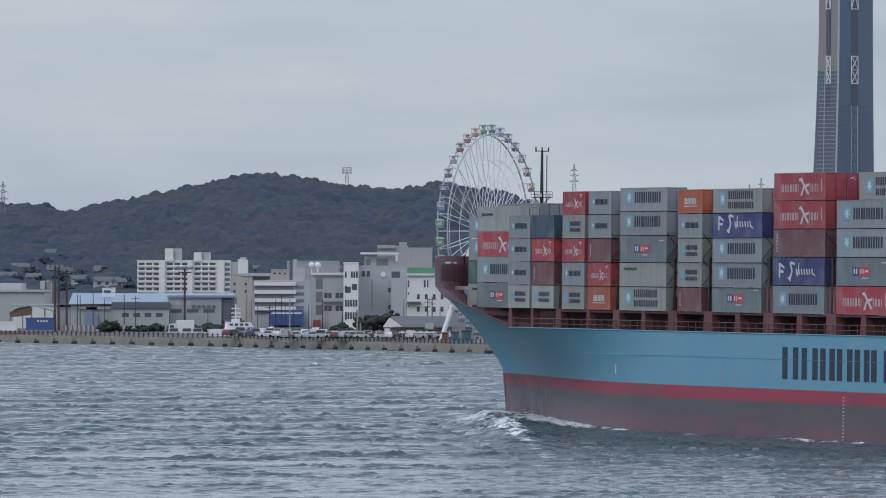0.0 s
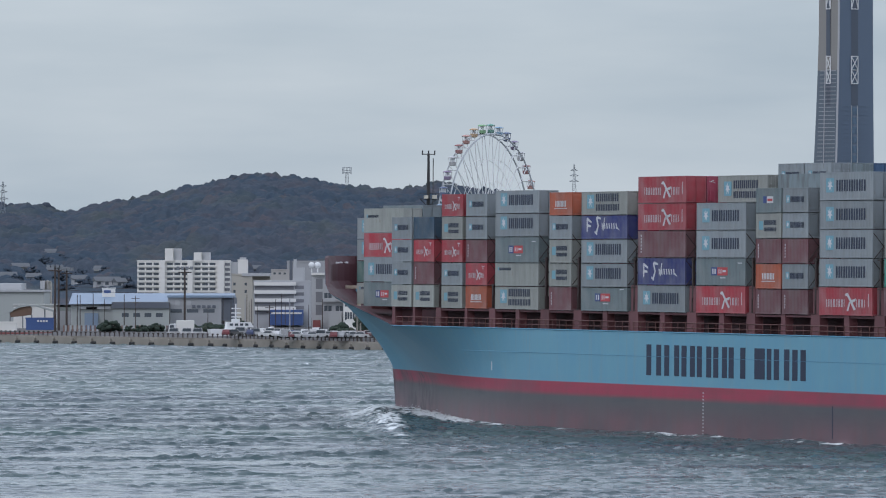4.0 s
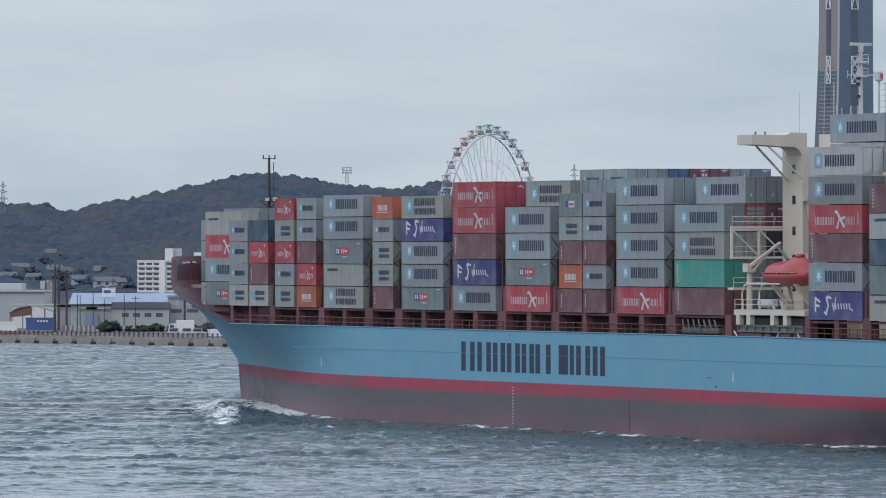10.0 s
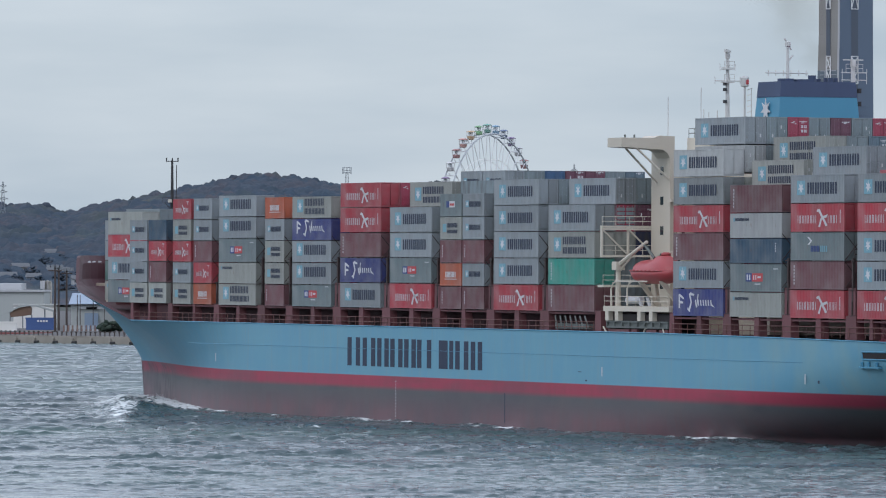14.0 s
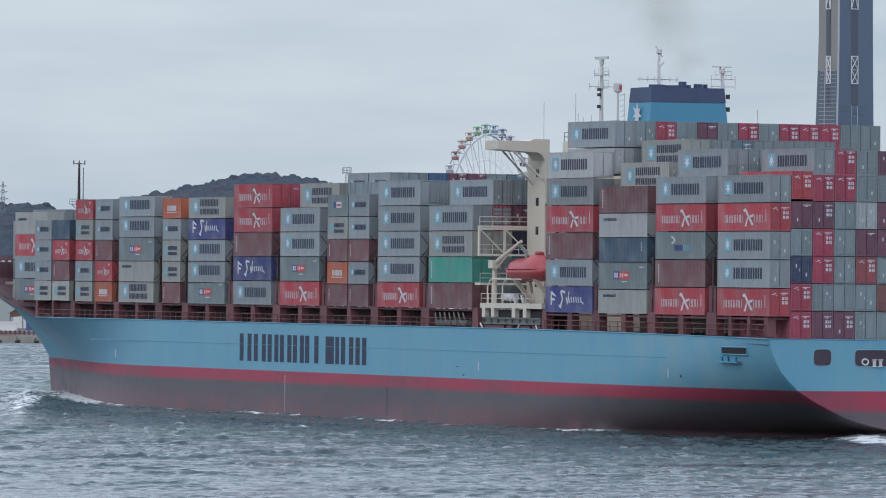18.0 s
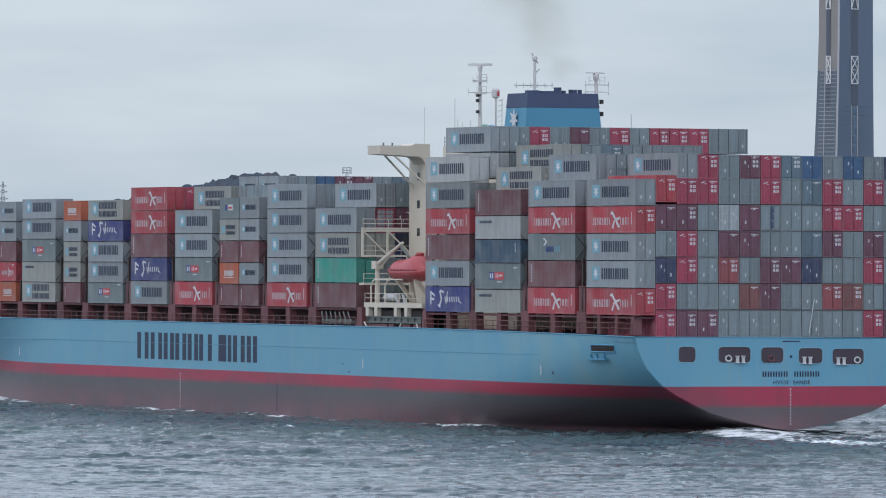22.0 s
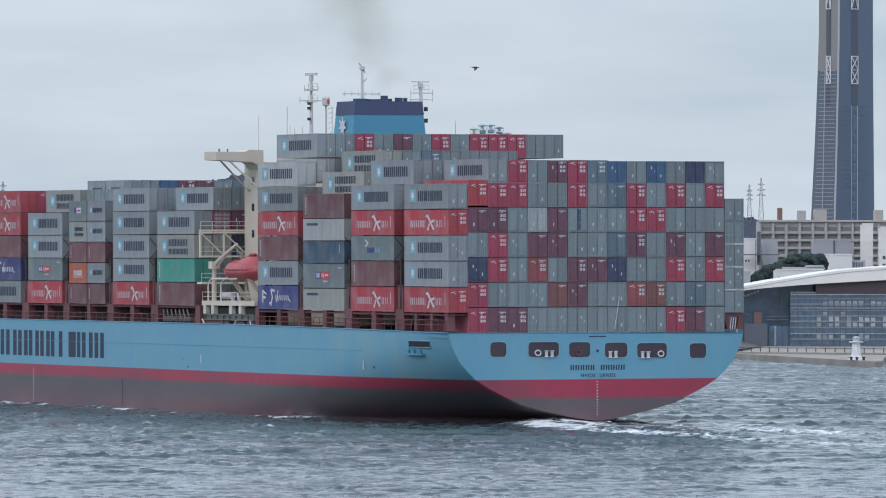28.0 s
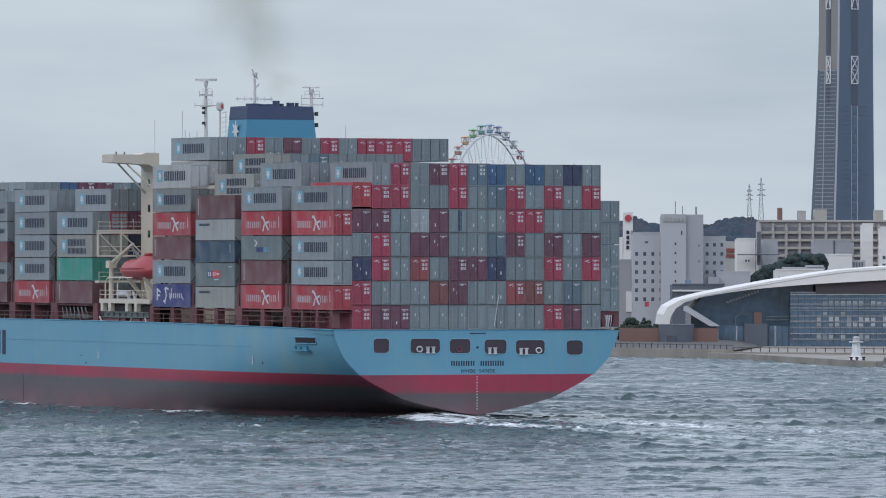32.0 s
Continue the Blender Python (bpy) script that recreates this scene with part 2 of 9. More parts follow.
TRANSOM = [(-2, 0.0), (0.55, 0.0), (0.7, 1.5), (1.5, 5.8), (2.5, 9.6), (4.0, 12.9), (5.3, 15.1), (7.0, 16.9), (9.0, 18.0), (10.95, 18.45)]
FLOAT_LINE = [(176, 18.65), (186, 17.9), (198, 15.7), (212, 12.2), (226, 8.3), (238, 5.0), (249, 2.3), (257, 0.7), (260.8, 0.0), (290, -24.0)]
RIM_LINE = [(212, 18.65), (217, 18.5), (225, 18.15), (233, 17.6), (242, 16.25), (250, 13.7), (257, 11.0), (263, 8.4), (268, 5.7), (272, 2.9), (274.5, 0.0)]
RIM_HEIGHT = [(217, 10.95), (221, 11.65), (225, 12.25), (233, 13.4), (242, 14.45), (249, 15.3), (253, 16.8), (257.5, 18.8), (260, 19.05), (269, 19.1)]


def rim(x):
    if x < 217:
        return 10.56 + 0.39 * max(0.0, min(1.0, x / 50))
    return run(RIM_HEIGHT, x)


def half_beam(x, z):
    if x < 80:
        length = 11 + max(0.0, 10.95 - z) * 5.2
        s = 1 - (1 - min(1.0, x / length)) ** 2.2
        a = run(TRANSOM, z)
        return a + (18.65 - a) * s
    if x < 176:
        return 18.65
    low = run(FLOAT_LINE, x)
    full = max(0.0, min(1.0, (x - 176) / 45))
    g = max(0.0, min(1.0, (z - 2.5 - 1.4 * full) / (min(rim(x), 15.5) - 2.5 - 1.4 * full))) ** (2.3 - 0.85 * full)
    return max(0.0, low + (run(RIM_LINE, x) - low) * g)


def ship_hull(ship):
    stations = [0, 1, 2.5, 5, 8, 12, 17, 23, 30, 38, 48, 60, 75, 95, 120, 150, 172, 176, 182, 188, 194, 200, 206, 212, 217] + [220 + 2.0 * k for k in range(26)] + [271.4, 272.6, 273.5, 274.2, 274.46]
    levels = [-1.5, -0.5, 0.3, 0.55, 0.8, 1.2, 1.8, 2.5, 3.3, 4.22, 4.75, 5.28, 6.2, 7.2, 8.2, 9.2, 10.1]
    bm = bmesh.new()
    rows = []
    for x in stations:
        top = rim(x)
        foot = -1.5
        while x > 260.8 and foot < top - 0.4 and half_beam(x, foot + 0.05) <= 0:
            foot += 0.05
        zs = [max(foot, z) for z in levels]
        zs = zs + [max(foot, 10.1) + (top - max(foot, 10.1)) * k / 5 for k in range(1, 6)]
        drop = 0.2 * max(0.0, 1 - x / 9)
        rows.append([(bm.verts.new((x, half_beam(x, z), z)), bm.verts.new((x, -half_beam(x, z), z - drop * max(0.0, (z - 9.6) / (top - 9.6)) if x < 10 else z))) for z in zs])
    for a, b in zip(rows, rows[1:]):
        for i in range(len(a) - 1):
            for side in (0, 1):
                bm.faces.new((a[i][side], b[i][side], b[i + 1][side], a[i + 1][side]))
    for i in range(len(rows[0]) - 1):
        bm.faces.new((rows[0][i][0], rows[0][i + 1][0], rows[0][i + 1][1], rows[0][i][1]))
    bmesh.ops.remove_doubles(bm, verts=bm.verts[:], dist=0.004)
    bmesh.ops.dissolve_degenerate(bm, edges=bm.edges[:], dist=0.003)
    hull = part("hull", bm, HULL, ship, "pale blue steel hull with red boot-topping and stained bottom")
    for p in hull.data.polygons:
        p.use_smooth = abs(p.normal.x) < 0.97 or p.center.x > 5
    # inside of the bulwark round the forecastle, and the deck
    bm = bmesh.new()
    prev = None
    for k in range(46):
        x = 217 + 1.5 * k
        x = min(x, 274.4)
        zt = rim(x)
        zb = min(zt - 0.05, 10.9 + 2.1 * max(0.0, min(1.0, (x - 219) / 24)))
        cur = []
        for side in (1, -1):
            cur.append(bm.verts.new((x, side * half_beam(x, zt), zt + 0.02)))
            for f in range(7):
                z = zt + (zb - zt) * f / 6
                cur.append(bm.verts.new((x, side * max(0.0, half_beam(x, z) - (0.42 if f == 0 else 0.8)), z + (0.02 if f == 0 else 0))))
        if prev:
            for j in range(15):
                if j != 7:
                    bm.faces.new((prev[j], cur[j], cur[j + 1], prev[j + 1]))
            bm.faces.new((prev[7], cur[7], cur[15], prev[15]))
        prev = cur
    bmesh.ops.remove_doubles(bm, verts=bm.verts[:], dist=0.003)
    part("bulwark", bm, DECK_RED, ship, "oxide-red inner bulwark of the forecastle")
    bm = bmesh.new()
    a = [bm.verts.new((x, half_beam(x, 10.9) - 0.06, rim(x) - (0.17 if x > 9 else 0.6))) for x in (0.3, 4, 10, 20, 40, 80, 150, 200, 217)]
    b = [bm.verts.new((v.co.x, -v.co.y, v.co.z)) for v in a]
    for k in range(len(a) - 1):
        bm.faces.new((a[k], a[k + 1], b[k + 1], b[k]))
    part("main_deck", bm, DECK_RED, ship, "oxide-red main deck")
    # gunwale bar along the deck edge
    bm = bmesh.new()
    for s in (1, -1):
        xs = [0, 3, 7, 12, 20, 27, 60, 140, 200, 217]
        for x0, x1 in zip(xs, xs[1:]):
            if s < 0 and x0 < 9:
                continue
            beam(bm, (x0, s * (half_beam(x0, 10.95) + 0.01), rim(x0)), (x1, s * (half_beam(x1, 10.95) + 0.01), rim(x1)), 0.08, 6)
    beam(bm, (0, -18.4, 10.36), (0, 18.4, 10.56), 0.06, 6)
    part("gunwale", bm, FUNNEL_BLUE, ship, "pale blue gunwale bar")
    # rubbing line along the topsides
    bm = bmesh.new()
    for x0 in range(24, 196, 4):
        beam(bm, (x0, 18.655, 8.35), (x0 + 4, 18.655, 8.35), 0.035, 4)
    part("weld_seam", bm, FUNNEL_BLUE, ship, "fine horizontal weld seam")
    # lettering stands as plain blocks of its size
    spans = [(144.8, 141.0), (140.2, 136.4), (135.8, 132.4), (131.9, 128.3), (127.8, 124.4), (124.0, 119.9), (117.7, 115.2), (114.7, 113.6), (113.0, 109.3), (108.6, 105.4)]
    for k, (x0, x1) in enumerate(spans):
        bm = bmesh.new()
        zt = 9.62 - 0.12 * k / 9
        for xa, xb in ((x0, x0 - 1.25), (x1 + 1.25, x1)) if x0 - x1 > 2 else ((x0, x1),):
            box(bm, xb, xa, 18.655, 18.672, 6.33, zt)
        part("letter_block", bm, MARK_NAVY, ship, "dark navy block lettering")
    # draught scale amidships, load and tug marks
    for k in range(13):
        bm = bmesh.new()
        box(bm, 130.1, 130.42, 18.655, 18.668, 0.3 + 0.36 * k, 0.43 + 0.36 * k)
        part("draught_mark", bm, MARK_WHITE, ship)
    for x in (187.0, 73.1, 23.5):
        bm = bmesh.new()
        box(bm, x - 0.12, x + 0.12, 18.657, 18.67, 6.2, 7.2)
        part("tug_mark", bm, MARK_WHITE, ship, "white tug mark")
    bm = bmesh.new()
    box(bm, 99.0, 99.18, 18.655, 18.665, 0.6, 3.9)
    part("hull_scrape", bm, MARK_NAVY, ship, "dark upright scrape")
    for x0, x1, z0, z1 in ((77.0, 77.5, 5.6, 5.75), (78.5, 79.4, 6.55, 6.62), (20.2, 20.6, 6.3, 6.6)):
        bm = bmesh.new()
        box(bm, x0, x1, 18.655, 18.668, z0, z1)
        part("hull_mark", bm, MARK_NAVY, ship)
    # side port near the stern with a pilot step below
    bm = bmesh.new()
    y = half_beam(8, 9.3)
    for z in (8.86, 9.62):
        beam(bm, (5.2, half_beam(5.2, z) + 0.02, z), (10.8, half_beam(10.8, z) + 0.02, z), 0.09, 5)
    for x in (5.2, 10.8):
        beam(bm, (x, half_beam(x, 9.2) + 0.02, 8.86), (x, half_beam(x, 9.2) + 0.02, 9.62), 0.09, 5)
    port = part("side_port", bm, FUNNEL_BLUE, ship, "framed opening in the ship's side")
    # hull stays uncut: a flat dark panel stands for the unlit opening
    bm = bmesh.new()
    n = 6
    lo = [bm.verts.new((5.2 + 5.6 * k / n, half_beam(5.2 + 5.6 * k / n, 8.86) + 0.03, 8.86)) for k in range(n + 1)]
    hi = [bm.verts.new((5.2 + 5.6 * k / n, half_beam(5.2 + 5.6 * k / n, 9.62) + 0.03, 9.62)) for k in range(n + 1)]
    for k in range(n):
        bm.faces.new((lo[k], lo[k + 1], hi[k + 1], hi[k]))
    part("port_opening", bm, DARK_HOLE, port, "flat dark panel for the unlit opening")
    bm = bmesh.new()
    box(bm, 7.0, 11.4, half_beam(9, 8.2), half_beam(9, 8.2) + 0.45, 8.0, 8.16)
    for x in (7.8, 9.6, 11.0):
        beam(bm, (x, half_beam(9, 8.2) + 0.25, 8.16), (x, half_beam(9, 8.2) + 0.25, 8.62), 0.18, 6)
    part("mooring_ledge", bm, FUNNEL_BLUE, ship, "pale blue ledge with bitts")
    # transom: openings with rounded corners, flat plates in the colour of an unlit inside, with bitts and fairleads
    for k, (y1, y0, z0, z1) in enumerate(((13.35, 11.3, 7.82, 9.56), (8.65, 4.8, 7.78, 9.53), (3.6, 0.9, 7.74, 9.48), (-0.85, -3.75, 7.66, 9.40), (-4.9, -8.7, 7.58, 9.32), (-11.5, -13.65, 7.5, 9.26))):
        bm = bmesh.new()
        r, ring = 0.45, []
        for cy, cz, a0 in ((y1 - r, z1 - r, 0), (y0 + r, z1 - r, 90), (y0 + r, z0 + r, 180), (y1 - r, z0 + r, 270)):
            for a in range(0, 91, 30):
                ring.append((cy + r * math.cos(radians(a0 + a)), cz + r * math.sin(radians(a0 + a))))
        prism(bm, ring, "x", -0.012, 0.05)
        hole = part("transom_port", bm, PORT_INSIDE, ship, "rounded mooring port in the transom, its unlit inside a flat dark plate")
        bm = bmesh.new()
        for (ya, za), (yb, zb) in zip(ring, ring[1:] + ring[:1]):
            if (ya - yb) ** 2 + (za - zb) ** 2 > 1e-4:
                beam(bm, (-0.01, ya, za), (-0.01, yb, zb), 0.05, 5)
        part("port_frame", bm, PORT_RIM, hole, "pale blue rim")
        if k in (1, 3, 4):
            for yy in ((y0 + 0.9, y0 + 1.6) if k == 1 else (y1 - 0.7, y1 - 1.4)):
                bm = bmesh.new()
                turned(bm, [(0.28, 0), (0.18, 0.1), (0.18, 0.6), (0.26, 0.68), (0.26, 0.76)], 10, (-0.05, yy, z0 + 0.02))
                part("bitt", bm, MARK_WHITE, hole, "white mooring bitt")
        if k in (1, 2, 4):
            bm = bmesh.new()
            cy = y0 + 0.8 if k == 4 else y1 - 1.2
            for a in range(12):
                p, q = radians(30 * a), radians(30 * a + 30)
                beam(bm, (-0.06, cy + 0.36 * math.cos(p), z0 + 0.5 + 0.3 * math.sin(p)), (-0.06, cy + 0.36 * math.cos(q), z0 + 0.5 + 0.3 * math.sin(q)), 0.09, 5)
            part("fairlead", bm, OXIDE if k == 2 else MARK_WHITE, hole, "oxide-red ring fairlead" if k == 2 else "white ring fairlead")
    for k in range(11):
        if k != 5:
            y = 3.4 - 0.63 * k
            bm = bmesh.new()
            box(bm, -0.02, 0.02, y - 0.16, y, 6.3, 6.88)
            box(bm, -0.02, 0.02, y - 0.46, y - 0.30, 6.3, 6.88)
            part("name_block", bm, MARK_NAVY, ship)
    bm = bmesh.new()
    box(bm, -0.02, 0.02, -1.05, 1.05, 10.02, 10.14)
    part("small_notice", bm, MARK_NAVY, ship)
    bm = bmesh.new()
    beam(bm, (-0.03, 0.02, 8.45), (0.01, 0.02, 8.45), 0.16, 10)
    part("stern_light", bm, MARK_NAVY, ship)
    for body, y in (("HVIDE", 1.2), ("SANDE", -1.25)):
        text = bpy.data.curves.new("port_of_registry", "FONT")
        text.body, text.size, text.extrude, text.align_x = body, 0.6, 0.01, "CENTER"
        text.space_character = 1.15
        t_ob = new("port_of_registry", text)
        bpy.context.view_layer.update()
        me = bpy.data.meshes.new_from_object(t_ob)
        bpy.data.objects.remove(t_ob)
        me.transform(Matrix(((0, 0, 1, -0.02), (-1, 0, 0, y), (0, 1, 0, 5.5), (0, 0, 0, 1))))
        me.materials.append(MARK_NAVY)
        part("port_of_registry", me, None, ship, "dark lettering of the home port")
    for k in range(12):
        z = 1.2 + 0.34 * k
        bm = bmesh.new()
        box(bm, -0.03, 0.03, -0.02, 0.14, z, z + 0.12)
        part("draught_mark", bm, MARK_WHITE, ship)


def railing(bm, x0, x1, y, z, h=1.05, step=2.0, r=0.035):
    n = max(1, round(abs(x1 - x0) / step))
    for k in range(n + 1):
        x = x0 + (x1 - x0) * k / n
        beam(bm, (x, y, z), (x, y, z + h), r, 4)
    for f in (0.5, 1.0):
        beam(bm, (x0, y, z + h * f), (x1, y, z + h * f), r, 4)


def rail_across(bm, y0, y1, x, z, h=1.05, step=1.5, r=0.035):
    n = max(1, round(abs(y1 - y0) / step))
    for k in range(n + 1):
        y = y0 + (y1 - y0) * k / n
        beam(bm, (x, y, z), (x, y, z + h), r, 4)
    for f in (0.5, 1.0):
        beam(bm, (x, y0, z + h * f), (x, y1, z + h * f), r, 4)


# bays: forward end of the outermost stack, its length, tier list from below; "h" high units, "s" standard ones
BAYS = [
    (186.7, 12.19, "S g N M M", "sshss"), (171.5, 6.06, "B S S M O", "sssss"), (162.75, 12.19, "N M M F S", "sssss"),
    (147.7, 12.19, "M F B H H", "hhhhh"), (132.7, 12.19, "H N M M", "hhhh"), (102.8, 12.19, "H M M M M", "hhhhh"),
    (87.9, 12.19, "B T S M", "hhhh"), (55.6, 12.19, "F M B H D W", "hhhhhh"), (41.75, 12.19, "g N K l B", "shssh"),
    (27.45, 12.19, "H B G H M", "hhhhh"), (12.25, 12.19, "H M M H M", "hhhhh"),
]


ROW_PITCH = 2.464
LASHING = paint("gap_shade_lashing_steel", (0.05, 0.032, 0.03), 0.7, 0, 0.5, 1.5)


def ship_supports(ship):
    """Hatch coaming under the cargo, pillars that carry the outermost stacks, and the rail behind them."""
    for x0, x1, w in ((206, 228, 13.0), (76, 203, 16.0), (0.6, 56.5, 16.0)):
        bm = bmesh.new()
        box(bm, x0, x1, -w, w, 10.78 if x1 > 60 else 10.1, 12.75 if x1 > 60 else 10.62)
        # the after coaming is near black, as the shade under the stow
        part("hatch_coaming", bm, DARK_HOLE if x1 < 60 else DECK_RED, ship, "dark hatch coaming, oxide-red forward and near black aft")
    gaps = [(217.9, 0.8), (210.9, 0.5), (203.5, 1.4), (195.4, 0.6), (187.8, 1.6), (180.6, 0.9), (173.0, 2.2), (164.0, 2.0), (156.6, 1.0), (149.1, 2.3),
            (141.6, 1.1), (134.1, 2.2), (126.6, 1.1), (119.4, 2.0), (111.6, 0.9), (104.0, 2.0), (96.7, 1.1), (89.2, 2.2), (75.0, 1.4),
            (56.2, 1.0), (49.5, 1.0), (42.7, 1.8), (35.6, 1.0), (28.6, 1.9), (21.3, 1.0), (13.9, 2.2), (9.4, 0.5), (5.0, 0.6), (1.0, 0.7)]
    for x, w in gaps:
        bm = bmesh.new()
        y = min(18.3, half_beam(x, 10.9) - 0.2)
        prism(bm, [(x - w / 2, 13.15), (x + w / 2, 13.15), (x + w / 2 + 0.18, 10.78), (x - w / 2 - 0.18, 10.78)], "y", y - 0.9, y)
        part("stack_pillar", bm, OXIDE, ship)
        if w > 1.7 and x < 160:
            bm = bmesh.new()
            box(bm, x - w * 0.36, x + w * 0.36, 16.9, 18.2, 13.15, 15.9)
            part("lashing_post", bm, OXIDE, ship)
    for x0, x1 in ((150.0, 216.0), (76.0, 149.0), (1.0, 56.0)):
        bm = bmesh.new()
        railing(bm, x0, x1, 18.35, 10.9, 1.1, 1.9, 0.04)
        part("side_rail", bm, RAIL_RED, ship, "oxide-red side rail")
    # girder that carries the outer stacks
    for x0, x1 in ((76.0, 204.0), (0.5, 56.0)):
        bm = bmesh.new()
        z = 13.02 if x0 > 60 else 12.7
        box(bm, x0, x1, 15.9, 18.2, z - 0.2, z)
        part("stack_girder", bm, OXIDE, ship)
    # lashing bridges between the bays, with crossed rods on the ends of the stacks; their dark colour also stands in
    # for the gaps' shade
    for x0, x1, tall in ((204.4, 202.3, 0), (189.1, 186.7, 0), (174.5, 171.5, 1), (165.4, 162.75, 1), (150.5, 147.7, 1), (135.5, 132.7, 1), (120.5, 118.0, 1), (105.5, 102.8, 1), (90.6, 87.9, 1),
                         (43.4, 41.75, 0), (29.56, 27.45, 1), (15.26, 12.25, 1)):
        xm = (x0 + x1) / 2
        top = 18.9 if tall else 15.9
        bm = bmesh.new()
        box(bm, xm - 0.05, xm + 0.05, 12.0, 18.3, 13.2, 14.6)
        bridge = part("lashing_bridge", bm, LASHING, ship, "dark oxide-red lashing bridge")
        for y in (18.1, 15.6, 13.2):
            bm = bmesh.new()
            box(bm, xm - 0.16, xm + 0.16, y - 0.13, y + 0.13, 12.8, top)
            part("bridge_post", bm, LASHING, bridge)
        for z in (13.2, 15.8, 18.7)[:3 if tall else 2]:
            bm = bmesh.new()
            box(bm, xm - 0.5, xm + 0.5, 12.0, 18.3, z - 0.1, z)
            part("bridge_platform", bm, LASHING, bridge)
        bm = bmesh.new()
        rail_across(bm, 18.2, 12.2, xm - 0.45, top - 0.1, 1.0, 1.2, 0.04)
        part("bridge_rail", bm, LASHING, bridge)
        for r in range(2):
            y0, y1 = 18.4 - ROW_PITCH * r, 16.1 - ROW_PITCH * r
            for z in (15.9, 18.7):
                for ya, yb in ((y0, y1), (y1, y0)):
                    bm = bmesh.new()
                    beam(bm, (x0 - 0.16, ya, z), (x0 - 0.10, yb, z + 2.7), 0.045, 4)
                    part("lashing_rod", bm, LASHING, ship)
    # bracket under the far outer stack at the stern
    bm = bmesh.new()
    prism(bm, [(-18.5, 12.66), (-16.0, 12.66), (-16.0, 12.3), (-16.45, 10.8), (-16.9, 10.8), (-16.6, 12.2), (-17.9, 12.2), (-17.6, 10.8), (-18.5, 10.8)], "x", 0.3, 1.2)
    part("stack_bracket", bm, OXIDE, ship, "oxide-red bracket under the outer stack")
    for y in (-17.55, -17.25, -16.95):
        bm = bmesh.new()
        beam(bm, (0.25, y * 0.99, 10.8), (0.25, y, 12.2), 0.05, 5)
        part("bracket_rod", bm, MARK_WHITE, ship)
    # tender gear under the bay by the house
    bm = bmesh.new()
    box(bm, 77.5, 86.5, 17.6, 18.2, 11.2, 11.75)
    for k in range(7):
        beam(bm, (77.6 + 1.4 * k, 18.22, 11.25), (78.6 + 1.3 * k, 18.22, 12.6), 0.1, 4)
    part("gangway_frame", bm, STEEL_GREY, ship, "folded grey gangway")


def ship_house(ship):
    bm = bmesh.new()
    box(bm, 68.8, 73.6, -12.7, 12.7, 10.78, 30.5)
    house = part("deckhouse", bm, CREAM, ship, "cream steel deckhouse")
    bm = bmesh.new()
    box(bm, 68.8, 74.6, -8.0, 8.0, 30.5, 31.9)
    part("wheelhouse", bm, CREAM, ship, "cream wheelhouse")
    bm = bmesh.new()
    box(bm, 58.0, 68.8, -6.0, 6.0, 10.78, 33.0)
    part("engine_casing", bm, CREAM, ship, "cream engine casing")
    for z in (15.6, 18.5, 21.4, 24.6, 27.8):
        for y in (11.75, 11.2, 9.6):
            bm = bmesh.new()
            box(bm, 68.74, 68.8, y - 0.2, y + 0.2, z, z + 0.9)
            part("window", bm, GLASS, house, "small dark window")
    for z in (15.6, 18.5, 21.4, 24.6, 27.8):
        bm = bmesh.new()
        box(bm, 70.5, 71.2, 12.7, 12.75, z, z + 0.9)
        part("window", bm, GLASS, house, "small dark window")
    # bridge wing with its curved knee and struts
    bm = bmesh.new()
    prism(bm, [(18.45, 31.75), (18.45, 30.75), (13.6, 30.5), (13.1, 30.2), (12.7, 29.6), (12.2, 29.2), (12.2, 31.95), (14.0, 32.0), (14.6, 31.75)], "x", 68.78, 72.4)
    part("bridge_wing", bm, CREAM, ship, "cream enclosed bridge wing")
    for x, y0, z0 in ((69.0, 16.6, 27.3), (72.2, 16.4, 27.0)):
        bm = bmesh.new()
        beam(bm, (x, y0, 30.65), (x, 12.7, z0), 0.12, 6)
        part("wing_strut", bm, CREAM_RAIL, ship, "cream diagonal strut")
    bm = bmesh.new()
    prism(bm, [(12.3, 25.2), (12.6, 25.2), (12.4, 24.6), (11.2, 17.0), (10.8, 17.0)], "x", 68.1, 68.7)
    box(bm, 67.9, 68.8, 11.6, 12.9, 24.9, 25.2)
    part("stair_trunk", bm, CREAM, ship, "cream ladder trunk")
    bm = bmesh.new()
    for y in (17.5, 16.4):
        beam(bm, (70, y, 31.75), (70, y, 32.1), 0.1, 6)
    railing(bm, 68.9, 74.4, 7.9, 31.9, 1.0, 1.5, 0.04)
    part("wing_fittings", bm, STEEL_GREY, ship)
    # truss walkway and gallery forward of the house
    bm = bmesh.new()
    ys = [18.4, 15.3, 12.2]
    for z in (19.1, 22.0, 22.25):
        box(bm, 73.7, 74.1, 12.0, 18.5, z - 0.11, z + 0.11)
    for y in ys:
        box(bm, 73.75, 74.05, y - 0.1, y + 0.1, 19.1, 22.2)
    for a, b in zip(ys, ys[1:]):
        beam(bm, (73.8, a, 22.0), (73.8, b, 19.2), 0.1, 5)
    rail_across(bm, 18.4, 12.0, 73.8, 22.3, 1.05)
    rail_across(bm, 18.4, 12.0, 73.8, 19.2, 1.05)
    part("truss_walkway", bm, CREAM_RAIL, ship, "cream truss walkway")
    bm = bmesh.new()
    box(bm, 73.4, 74.8, 12.0, 18.45, 15.75, 16.0)
    rail_across(bm, 18.4, 12.0, 73.5, 16.0, 1.05)
    part("gallery", bm, CREAM_RAIL, ship, "cream gallery with a rail")
    # boat deck on cream posts
    bm = bmesh.new()
